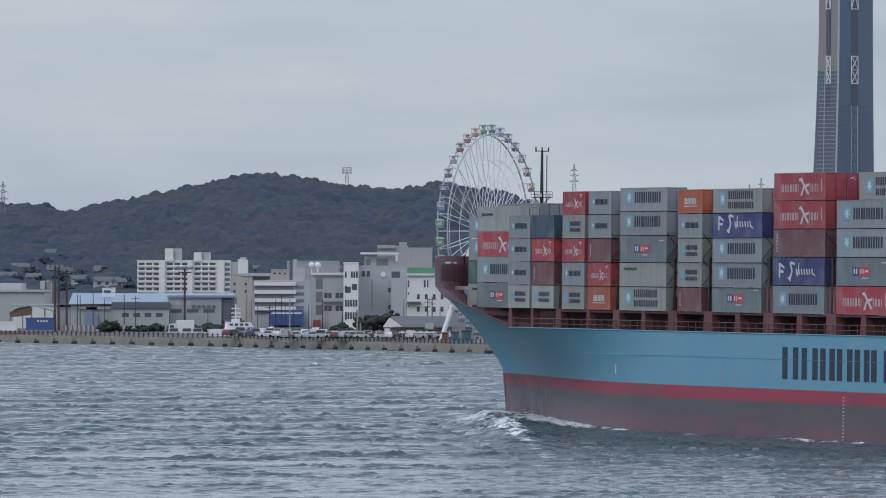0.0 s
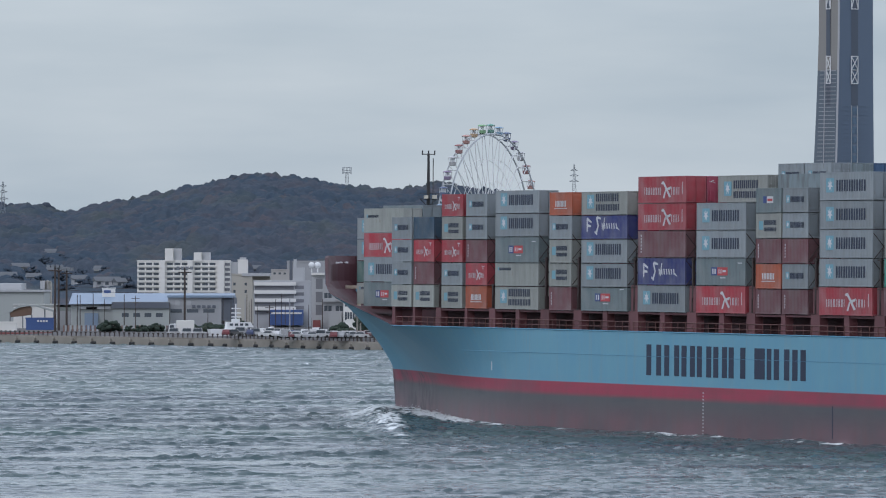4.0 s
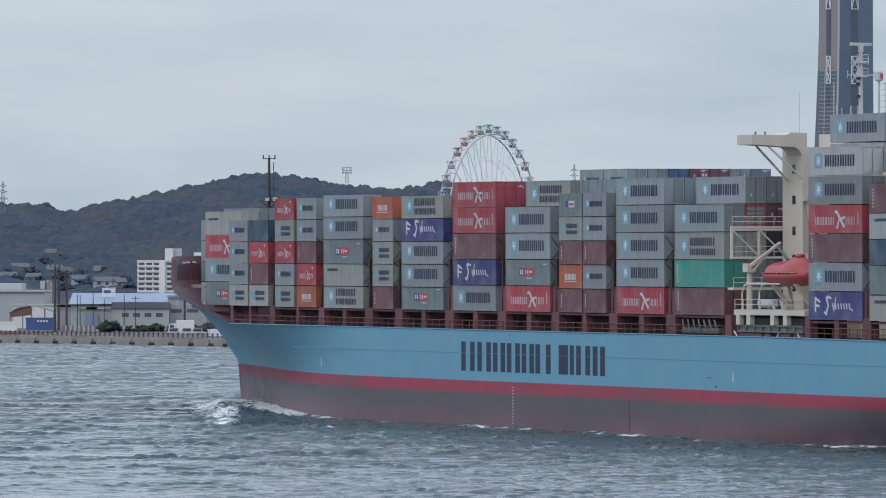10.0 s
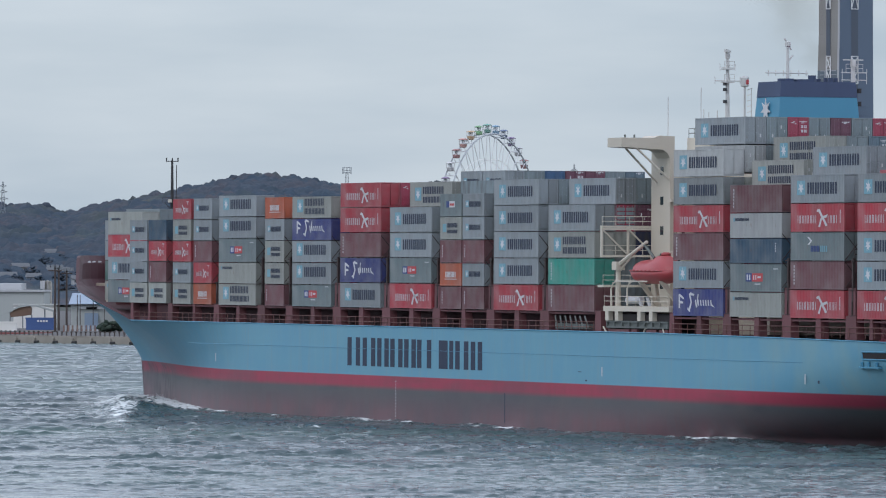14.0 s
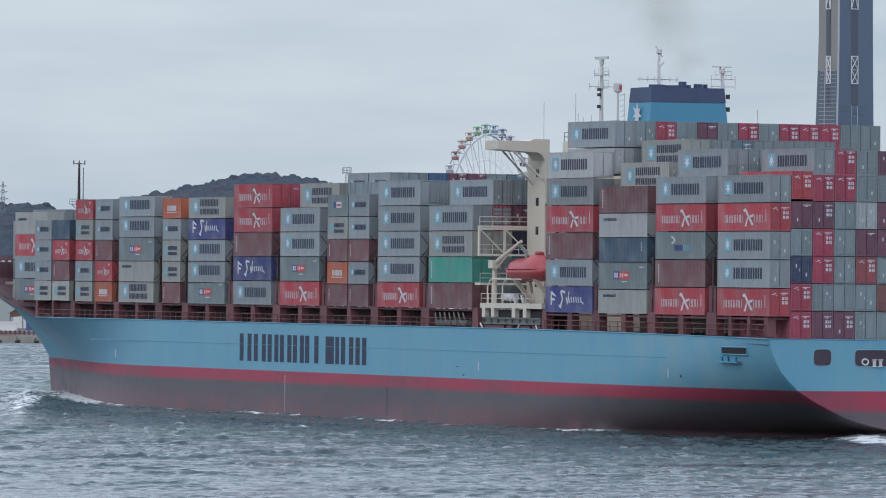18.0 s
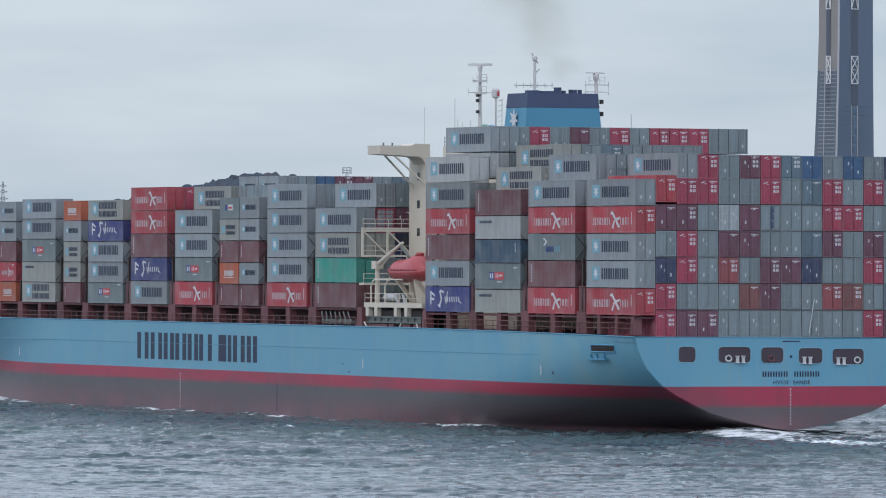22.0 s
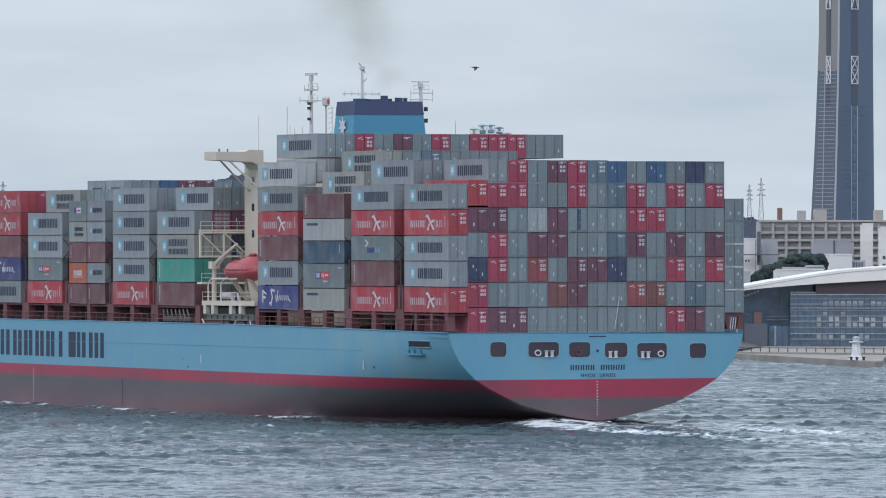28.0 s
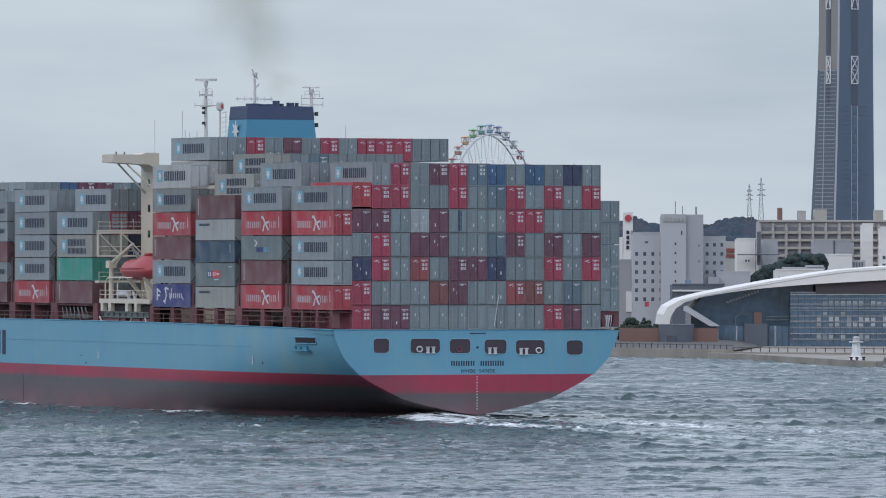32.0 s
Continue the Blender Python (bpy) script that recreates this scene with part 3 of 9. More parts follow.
    box(bm, 56.6, 73.3, 12.7, 18.45, 13.2, 13.75)
    for x in (61.2, 64.2, 69.9, 72.4):
        box(bm, x - 0.42, x + 0.42, 17.9, 18.44, 12.2, 13.2)
    part("boat_deck", bm, CREAM, ship, "cream boat deck on posts")
    # solid dark box in place of the shade below the deck
    bm = bmesh.new()
    box(bm, 56.6, 73.3, 14.5, 17.9, 10.8, 12.95)
    part("boat_deck_shade", bm, DARK_HOLE, ship, "dark box standing for the shade under the boat deck")
    bm = bmesh.new()
    box(bm, 57.4, 72.6, 18.0, 18.12, 11.55, 12.05)
    for z in (11.5, 12.1):
        box(bm, 57.2, 72.9, 17.95, 18.3, z - 0.08, z + 0.08)
    for k in range(9):
        x = 57.3 + 1.93 * k
        box(bm, x - 0.07, x + 0.07, 17.95, 18.32, 11.42, 12.18)
    gangway = part("gangway", bm, STEEL_GREY, ship, "stowed grey-green gangway")
    for x0, x1 in ((57.4, 59.6), (60.4, 62.8), (65.2, 66.6), (67.2, 72.6)):
        bm = bmesh.new()
        box(bm, x0, x1, 17.6, 18.2, 10.8, 11.3)
        part("deck_locker", bm, OXIDE, ship, "oxide-red deck locker")
    for x, dx in ((72.9, 0.9), (63.6, -0.7), (58.2, 0.5)):
        bm = bmesh.new()
        beam(bm, (x, 18.2, 10.85), (x + dx, 18.2, 11.5), 0.1, 5)
        part("gangway_strut", bm, CREAM_RAIL, gangway)
    bm = bmesh.new()
    railing(bm, 57.0, 73.2, 18.38, 13.75, 1.05, 2.0)
    for x in (67.5, 71.6):
        pts = [(x, 18.3, 13.75), (x, 18.3, 15.6), (x - 0.5, 18.3, 16.2), (x - 1.2, 18.3, 16.4)]
        for a, b in zip(pts, pts[1:]):
            beam(bm, a, b, 0.09, 6)
    beam(bm, (70.4, 18.3, 16.4), (62.5, 18.3, 16.4), 0.09, 6)
    part("boat_deck_rail", bm, CREAM_RAIL, ship, "cream rail of the boat deck")
    for x, y in ((65.6, 17.9), (67.4, 17.8)):
        bm = bmesh.new()
        beam(bm, (x - 0.8, y, 14.4), (x + 0.8, y, 14.4), 0.42, 12)
        part("life_raft", bm, MARK_WHITE, ship, "white life raft canister")
    for x in (62.2, 64.3):
        bm = bmesh.new()
        prism(bm, [(x - 0.2, 13.8), (x + 0.2, 13.8), (x + 0.8, 14.7), (x + 0.4, 14.7)], "y", 18.0, 18.2)
        part("davit_guide", bm, MARK_WHITE, ship, "white davit guide")
    # provision crane: post, folded boom
    bm = bmesh.new()
    beam(bm, (70.9, 17.8, 13.75), (70.9, 17.8, 18.0), 0.34, 8, 0.28)
    box(bm, 70.3, 71.5, 17.3, 18.3, 17.6, 18.5)
    crane = part("deck_crane", bm, CREAM, ship, "cream provision crane")
    bm = bmesh.new()
    beam(bm, (71.2, 17.8, 18.0), (63.6, 17.8, 20.6), 0.26, 6, 0.17)
    beam(bm, (70.2, 17.8, 17.6), (67.4, 17.8, 19.1), 0.10, 6)
    part("crane_boom", bm, CREAM, crane, "cream boom")
    bm = bmesh.new()
    beam(bm, (64.2, 17.8, 20.3), (62.6, 17.4, 18.9), 0.16, 6)
    part("crane_hook", bm, STEEL_GREY, crane)
    # boat cradle
    for x in (60.0, 65.4):
        bm = bmesh.new()
        prism(bm, [(15.4, 13.75), (15.9, 13.75), (18.0, 16.4), (17.5, 16.5)], "x", x - 0.2, x + 0.2)
        beam(bm, (x, 15.5, 13.8), (x, 16.5, 19.6), 0.2, 6)
        part("boat_davit", bm, CREAM, ship, "cream lifeboat davit")


def lifeboat():
    """Totally enclosed boat: full hull with a keel, rounded canopy, helm turret, rubbing strake."""
    ob = thing("lifeboat", "orange-red enclosed lifeboat hanging in cream davits", "lifeboat")
    bm = bmesh.new()
    n, rings = 16, []
    for k in range(n + 1):
        u = k / n
        x = -4.7 + 9.4 * u
        s = max(0.10, 1 - abs(2 * u - 1) ** 5.0)
        w, d = 1.5 * s ** 0.5, 1.15 * s ** 0.4
        rings.append([bm.verts.new((x, w * math.sin(a), -d * math.cos(a))) for a in [math.pi * (j / 8 - 0.5) for j in range(9)]])
    for a, b in zip(rings, rings[1:]):
        for j in range(8):
            bm.faces.new((a[j], b[j], b[j + 1], a[j + 1]))
        bm.faces.new((a[0], a[8], b[8], b[0]))
    bm.faces.new(rings[0])
    bm.faces.new(rings[-1][::-1])
    part("boat_hull", bm, BOAT_RED, ob)
    bm = bmesh.new()
    rings = []
    for k in range(n + 1):
        u = k / n
        x = -4.4 + 8.8 * u
        s = max(0.06, 1 - abs(2 * u - 1) ** 4.5)
        h = 0.95 * s ** 0.6 * (1.0 + 0.45 * math.exp(-((u - 0.27) / 0.17) ** 4))
        w = 1.42 * s ** 0.6
        rings.append([bm.verts.new((x, w * math.cos(a) ** 1.0 if a else w, 0.02 + h * math.sin(a))) for a in [math.pi * j / 8 for j in range(9)]])
    for a, b in zip(rings, rings[1:]):
        for j in range(8):
            bm.faces.new((a[j], a[j + 1], b[j + 1], b[j]))
    part("canopy", bm, BOAT_RED, ob)
    bm = bmesh.new()
    turned(bm, [(0.5, 0), (0.45, 0.22), (0.3, 0.3)], 10, (-2.0, 0, 1.3))
    part("helm_turret", bm, BOAT_RED, ob)
    bm = bmesh.new()
    for k in range(10):
        u0, u1 = k / 10, (k + 1) / 10
        p = [(-4.6 + 9.2 * u, 1.5 * max(0.10, 1 - abs(2 * u - 1) ** 5.0) ** 0.5 + 0.03, 0.0) for u in (u0, u1)]
        beam(bm, p[0], p[1], 0.06, 5)
    part("rubbing_strake", bm, BOAT_RED, ob)
    for piece in ob.children:
        piece.data.transform(Matrix.Diagonal((1.08, 1.1, 1.22, 1.0)))
        for p in piece.data.polygons:
            p.use_smooth = True
    return ob


def ship_top(ship):
    # funnel: tapered casing, dark cap, pipes, a plain light mark
    def taper(z0, z1, s0, s1):
        bm = bmesh.new()
        lo = [bm.verts.new((61.6 + sx * 3.0 * s0, sy * 4.75 * s0, z0)) for sx, sy in ((-1, -1), (1, -1), (1, 1), (-1, 1))]
        hi = [bm.verts.new((61.6 + sx * 3.0 * s1, sy * 4.75 * s1, z1)) for sx, sy in ((-1, -1), (1, -1), (1, 1), (-1, 1))]
        for k in range(4):
            bm.faces.new((lo[k], lo[(k + 1) % 4], hi[(k + 1) % 4], hi[k]))
        bm.faces.new(lo[::-1])
        bm.faces.new(hi)
        return bm
    funnel = part("funnel", taper(31.0, 36.1, 1.06, 0.96), FUNNEL_BLUE, ship, "tapered light blue funnel", 0.06)
    part("funnel_cap", taper(36.1, 37.75, 0.962, 0.93), SOOT, funnel, "sooty navy funnel cap")
    for x, y, r, h in ((61.0, 2.8, 0.9, 0.35), (61.2, 0.5, 1.3, 0.3), (61.6, -0.6, 0.45, 0.75), (62, -1.5, 0.3, 0.4), (61, -2.5, 0.28, 0.5), (62.4, -2.6, 0.24, 0.55), (61.4, -3.3, 0.25, 0.5)):
        bm = bmesh.new()
        turned(bm, [(r, 0), (r, h), (r * 0.8, h), (r * 0.8, h - 0.08)], 12, (x, y, 37.73))
        part("exhaust_pipe", bm, SOOT, funnel, "sooty exhaust pipe")
    bm = bmesh.new()
    star = []
    for k in range(14):
        r = 1.25 if k % 2 == 0 else 0.5
        a = math.pi * k / 7 + math.pi / 2
        star.append((61.6 + r * 0.95 * math.cos(a), 34.75 + r * math.sin(a)))
    prism(bm, star, "y", 4.86, 4.93)
    part("funnel_mark", bm, MARK_WHITE, funnel, "plain white emblem")
    # radar mast on the wheelhouse
    bm = bmesh.new()
    beam(bm, (70, 5.4, 33.6), (70, 5.4, 40.4), 0.27, 8, 0.17)
    mast = part("radar_mast", bm, MAST_WHITE, ship, "white radar mast")
    bm = bmesh.new()
    box(bm, -0.15, 0.15, -1.5, 1.5, 0, 0.3)
    beam(bm, (0, 0, -0.65), (0, 0, 0.05), 0.28, 8)
    scanner = part("radar_scanner", bm, MAST_WHITE, mast, "grey-white radar scanner bar")
    scanner.location = (70, 5.4, 41.05)
    for z, w in ((38.0, 1.5), (39.4, 0.9)):
        bm = bmesh.new()
        box(bm, 69.5, 70.5, 4.8, 6.0, z - 0.2, z - 0.1)
        table = part("mast_platform", bm, MAST_WHITE, mast)
        bm = bmesh.new()
        rail_across(bm, 4.8, 6.0, 69.5, z - 0.1, 0.8, 0.6, 0.03)
        part("platform_rail", bm, MAST_WHITE, table)
        bm = bmesh.new()
        beam(bm, (70, 5.4 - w, z), (70, 5.4 + w, z), 0.06, 5)
        part("mast_yard", bm, MAST_WHITE, mast)
        for y in (5.4 - w, 5.4 + w):
            bm = bmesh.new()
            beam(bm, (70, y, z - 0.35), (70, y, z + 0.45), 0.04, 4)
            part("yard_aerial", bm, MAST_WHITE, mast)
    for z in (35.6, 36.9, 37.5):
        bm = bmesh.new()
        box(bm, 69.6, 70.1, 5.65, 5.9, z, z + 0.34)
        part("signal_lamp", bm, MAST_DARK, mast, "dark signal lamp")
    bm = bmesh.new()
    beam(bm, (68, 4.3, 33.6), (68, 4.3, 37.4), 0.12, 6)
    for k in range(6):
        beam(bm, (68, 4.0, 34 + 0.6 * k), (68, 3.4, 34.2 + 0.6 * k), 0.04, 4)
    beam(bm, (68, 3.5, 33.6), (68, 3.5, 37.2), 0.05, 4)
    turned(bm, [(0.25, 0), (0.46, 0.15), (0.46, 1.0), (0.28, 1.2)], 10, (68, 4.3, 37.3))
    part("satellite_dome", bm, MAST_WHITE, ship, "white antenna dome on a post")
    bm = bmesh.new()
    box(bm, 67.50, 67.56, 4.05, 4.35, 37.6, 38.1)
    part("dome_mark", bm, MARK_RED, ship, "red mark")
    for x, y, h in ((69, 9.0, 3.6), (70, 8.2, 1.3), (70, 7.6, 1.0), (70, 6.6, 1.2), (72, 11.5, 2.6), (66, -12, 2.0)):
        bm = bmesh.new()
        beam(bm, (x, y, 31.5), (x, y, 33.6 + h), 0.05, 4)
        part("whip_antenna", bm, MAST_WHITE, ship)
    # antenna mast on the funnel
    bm = bmesh.new()
    beam(bm, (61.8, 2.2, 37.7), (61.8, 2.2, 41.8), 0.2, 6, 0.14)
    beam(bm, (61.8, -0.2, 38.7), (61.8, 4.8, 38.7), 0.07, 5)
    for k in range(6):
        beam(bm, (61.8, 0.0 + 0.9 * k, 38.4), (61.8, 0.0 + 0.9 * k, 39.0), 0.05, 4)
    beam(bm, (61.8, 1.8, 41.2), (61.8, 2.6, 42.4), 0.1, 5)
    turned(bm, [(0.1, 0), (0.34, 0.1), (0.34, 0.5), (0.1, 0.6)], 8, (61.8, 2.2, 41.5))
    beam(bm, (61.8, 2.2, 39.9), (61.8, 1.6, 40.6), 0.1, 5)
    part("signal_mast", bm, MAST_WHITE, ship, "white signal mast on the funnel")
    # after radar mast
    bm = bmesh.new()
    beam(bm, (59.6, -4.9, 31.0), (59.8, -4.6, 39.3), 0.30, 8, 0.2)
    aft_mast = part("after_mast", bm, MAST_WHITE, ship, "white after mast")
    bm = bmesh.new()
    box(bm, 59.6, 59.9, -5.7, -3.4, 40.1, 40.22)
    turned(bm, [(0.25, 0), (0.35, 0.2), (0.35, 0.7), (0.2, 0.85)], 8, (59.8, -4.6, 39.3))
    for z in (38.0, 38.8):
        beam(bm, (59.8, -6.2, z), (59.8, -3.2, z), 0.06, 5)
        for y in (-6.2, -3.3):
            beam(bm, (59.8, y, z - 0.4), (59.8, y, z + 0.4), 0.04, 4)
    rail_across(bm, -5.6, -3.6, 59.5, 38.8, 0.9, 0.7, 0.03)
    part("after_scanner", bm, MAST_WHITE, aft_mast, "white scanner and yards")
    for z in (36.2, 37.6):
        bm = bmesh.new()
        box(bm, 59.2, 59.6, -5.3, -4.95, z - 1, z - 0.5)
        part("mast_lamp", bm, MAST_DARK, aft_mast, "dark mast lamp")
    return scanner


def ship_bow(ship):
    # foremast, black above, white foot, with a lamp table
    bm = bmesh.new()
    beam(bm, (250.8, 0, 13.0), (250.8, 0, 31.6), 0.42, 8, 0.15)
    mast = part("foremast", bm, MAST_DARK, ship, "black foremast")
    bm = bmesh.new()
    beam(bm, (250.8, -0.8, 31.5), (250.8, 0.8, 31.5), 0.06, 6)
    for y in (-0.8, 0.8, 0):
        beam(bm, (250.8, y, 31.4), (250.8, y, 31.95), 0.08, 6)
    part("mast_yard", bm, MAST_DARK, mast)
    bm = bmesh.new()
    box(bm, 250.3, 251.3, -1.15, 1.15, 26.0, 26.08)
    rail_across(bm, -1.15, 1.15, 250.3, 26.05, 0.7, 0.75, 0.022)
    rail_across(bm, -1.15, 1.15, 251.3, 26.05, 0.7, 0.75, 0.022)
    beam(bm, (250.8, -1.0, 26.0), (250.8, 0, 25.1), 0.05, 5)
    beam(bm, (250.8, 1.0, 26.0), (250.8, 0, 25.1), 0.05, 5)
    part("lamp_table", bm, MAST_DARK, mast)
    bm = bmesh.new()
    box(bm, 250.1, 250.5, -0.85, -0.35, 26.1, 26.55)
    box(bm, 250.1, 250.5, 0.3, 0.7, 26.1, 26.5)
    part("mast_lamp", bm, CREAM_RAIL, mast, "pale mast lamp")
    bm = bmesh.new()
    beam(bm, (250.4, -0.45, 13), (250.4, -0.45, 31), 0.06, 4)
    part("mast_ladder", bm, MAST_DARK, mast)
    # breakwater and winches on the forecastle
    bm = bmesh.new()
    box(bm, 240.5, 240.9, -11.5, 11.5, 12.0, 16.4)
    part("breakwater", bm, OXIDE, ship, "oxide-red breakwater")
    for x, y in ((256, 4), (256, -4), (247, 6)):
        bm = bmesh.new()
        beam(bm, (x, y - 1.2, 14.1), (x, y + 1.2, 14.1), 0.8, 12)
        box(bm, x - 0.9, x + 0.9, y - 1.6, y - 1.3, 13, 15)
        box(bm, x - 0.9, x + 0.9, y + 1.3, y + 1.6, 13, 15)
        part("anchor_winch", bm, STEEL_GREY, ship, "grey anchor winch")
    bm = bmesh.new()
    box(bm, 251.2, 258.0, 7.6, 7.9, 15.1, 15.5)
    beam(bm, (254.0, 7.7, 13), (254.0, 7.7, 15.2), 0.25, 6)
    part("anchor_davit", bm, CREAM, ship, "cream fairlead arm")
    for x, y in ((262, 7.5), (267, 5.0), (271, 2.6), (262, -7.5), (267, -5.0)):
        bm = bmesh.new()
        turned(bm, [(0.25, 0), (0.25, 0.15), (0.1, 0.2)], 8, (x, y * 0.98, rim(x) - 0.9))
        part("bulwark_lamp", bm, MARK_WHITE, ship)


# ---- cargo ----
TINT = {
    "M": (0.235, 0.27, 0.285), "S": (0.30, 0.315, 0.285), "g": (0.31, 0.33, 0.30), "l": (0.36, 0.38, 0.375), "N": (0.125, 0.165, 0.172), "G": (0.13, 0.17, 0.175),
    "H": (0.37, 0.030, 0.045), "B": (0.14, 0.048, 0.056), "F": (0.022, 0.034, 0.17), "K": (0.022, 0.07, 0.12), "O": (0.42, 0.09, 0.035),
    "E": (0.03, 0.10, 0.085), "T": (0.022, 0.26, 0.20), "D": (0.18, 0.20, 0.20), "W": (0.44, 0.46, 0.45), "m": (0.185, 0.235, 0.250), "r": (0.34, 0.028, 0.068), "d": (0.130, 0.036, 0.066),
    "b": (0.026, 0.095, 0.205), "n": (0.018, 0.032, 0.09), "s": (0.10, 0.16, 0.20), "w": (0.36, 0.40, 0.41), "o": (0.27, 0.050, 0.060), "k": (0.19, 0.058, 0.056),
}
PAINT_WORDS = {
    "M": "grey", "S": "warm grey", "g": "plain pale grey", "l": "light grey", "N": "slate grey", "G": "slate grey", "H": "bright red", "B": "maroon", "F": "royal blue",
    "K": "dark teal blue", "O": "orange", "E": "dark green", "T": "sea-green", "D": "weathered grey", "W": "off-white", "m": "grey", "r": "crimson", "d": "dark maroon", "b": "blue",
    "n": "navy blue", "s": "slate blue", "w": "near-white", "o": "orange-red", "k": "rusty brown",
}
HEIGHT = {"h": 2.832, "s": 2.532, "f": 2.735, "t": 2.88}
GAP = 0.078


def box_body(length, height):
    """Frame of posts and rails, corrugated sides and front, flat roof with shallow ribs."""
    bm = bmesh.new()
    L, W, H = length / 2, 1.192, height
    for sx in (-1, 1):
        for sy in (-1, 1):
            box(bm, sx * L - (0.14 if sx > 0 else 0), sx * L + (0 if sx > 0 else 0.14), sy * W - (0.14 if sy > 0 else 0), sy * W + (0 if sy > 0 else 0.14), 0.0, H)
    for sy in (-1, 1):
        a, b = (W - 0.09, W - 0.004) if sy > 0 else (-W + 0.004, -W + 0.09)
        box(bm, -L + 0.14, L - 0.14, a, b, 0.02, 0.17)
        box(bm, -L + 0.14, L - 0.14, a, b, H - 0.10, H - 0.006)
    for sx in (-1, 1):
        a, b = (L - 0.10, L - 0.004) if sx > 0 else (-L + 0.004, -L + 0.10)
        box(bm, a, b, -W + 0.14, W - 0.14, 0.02, 0.17)
        box(bm, a, b, -W + 0.14, W - 0.14, H - 0.12, H - 0.006)
    box(bm, -L + 0.1, L - 0.1, -W + 0.09, W - 0.09, 0.1, 0.16)
    box(bm, -L + 0.1, L - 0.1, -W + 0.09, W - 0.09, H - 0.06, H - 0.02)

    def wave(n, span, put):
        pts = []
        p = span / n
        for k in range(n):
            for f, o in ((0.0, 0.0), (0.3, 0.0), (0.5, 0.036), (0.8, 0.036)):
                pts.append((-span / 2 + (k + f) * p, o))
        pts.append((span / 2, 0.0))
        lo = [bm.verts.new(put(u, o, 0.17)) for u, o in pts]
        hi = [bm.verts.new(put(u, o, H - 0.10)) for u, o in pts]
        for k in range(len(pts) - 1):
            bm.faces.new((lo[k], lo[k + 1], hi[k + 1], hi[k]))
    n = round(length / 0.36)
    bm.faces.ensure_lookup_table()
    wave(n, length - 0.28, lambda u, o, z: (u, W - 0.01 - o, z))
    wave(n, length - 0.28, lambda u, o, z: (u, -W + 0.01 + o, z))
    wave(7, 2 * W - 0.28, lambda u, o, z: (L - 0.01 - o, u, z))
    return mesh_of("container", bm, BOX_PAINT)


def door_leaf(height):
    bm = bmesh.new()
    box(bm, -0.03, 0.0, -0.505, 0.505, 0.19, height - 0.15)
    for k in range(5):
        z = 0.25 + k * (height - 0.5) / 5
        box(bm, -0.055, -0.03, -0.47, 0.47, z + 0.07, z + (height - 0.5) / 5 - 0.05)
    return mesh_of("door", bm, BOX_DOOR)


def rod_mesh(height):
    bm = bmesh.new()
    beam(bm, (0, 0, 0.08), (0, 0, height - 0.08), 0.022, 4)
    box(bm, -0.03, 0.03, -0.02, 0.32, height * 0.40, height * 0.40 + 0.04)
    for z in (0.2, height * 0.35, height * 0.65, height - 0.2):
        box(bm, -0.035, 0.02, -0.05, 0.05, z, z + 0.09)
    return mesh_of("lock_rod", bm, BOX_ROD)


BODY = {(n, h): box_body(n, HEIGHT[h]) for n, h in ((12.19, "h"), (12.19, "s"), (12.19, "f"), (12.19, "t"), (6.06, "s"))}
DOOR = {h: door_leaf(HEIGHT[h]) for h in "hsft"}
ROD = {h: rod_mesh(HEIGHT[h]) for h in "hsft"}


def blocks(name, rects, material, y=1.187):
    bm = bmesh.new()
    for x0, x1, z0, z1 in rects:
        box(bm, min(x0, x1), max(x0, x1), y, y + 0.009, z0, z1)
    return mesh_of(name, bm, material)


def word(x0, x1, z0, z1, n, thick=1.0):
    """A word as plain upright bars: n letters of two bars each."""
    out, p = [], (x1 - x0) / n
    for k in range(n):
        a = x0 + k * p
        out += [(a + p * 0.06, a + p * (0.06 + 0.31 * thick), z0, z1), (a + p * (0.88 - 0.31 * thick), a + p * 0.88, z0, z1)]
    return out


def emblem(cx, cz, r):
    bm = bmesh.new()
    star = []
    for k in range(14):
        q = r if k % 2 == 0 else r * 0.42
        a = math.pi * k / 7 + math.pi / 2
        star.append((cx + q * math.cos(a), cz + q * math.sin(a)))
    prism(bm, star, "y", 1.195, 1.201)
    return mesh_of("emblem", bm, MARK_WHITE)


def slant(name, quads, material):
    bm = bmesh.new()
    for q in quads:
        prism(bm, q, "y", 1.187, 1.197)
    return mesh_of(name, bm, material)


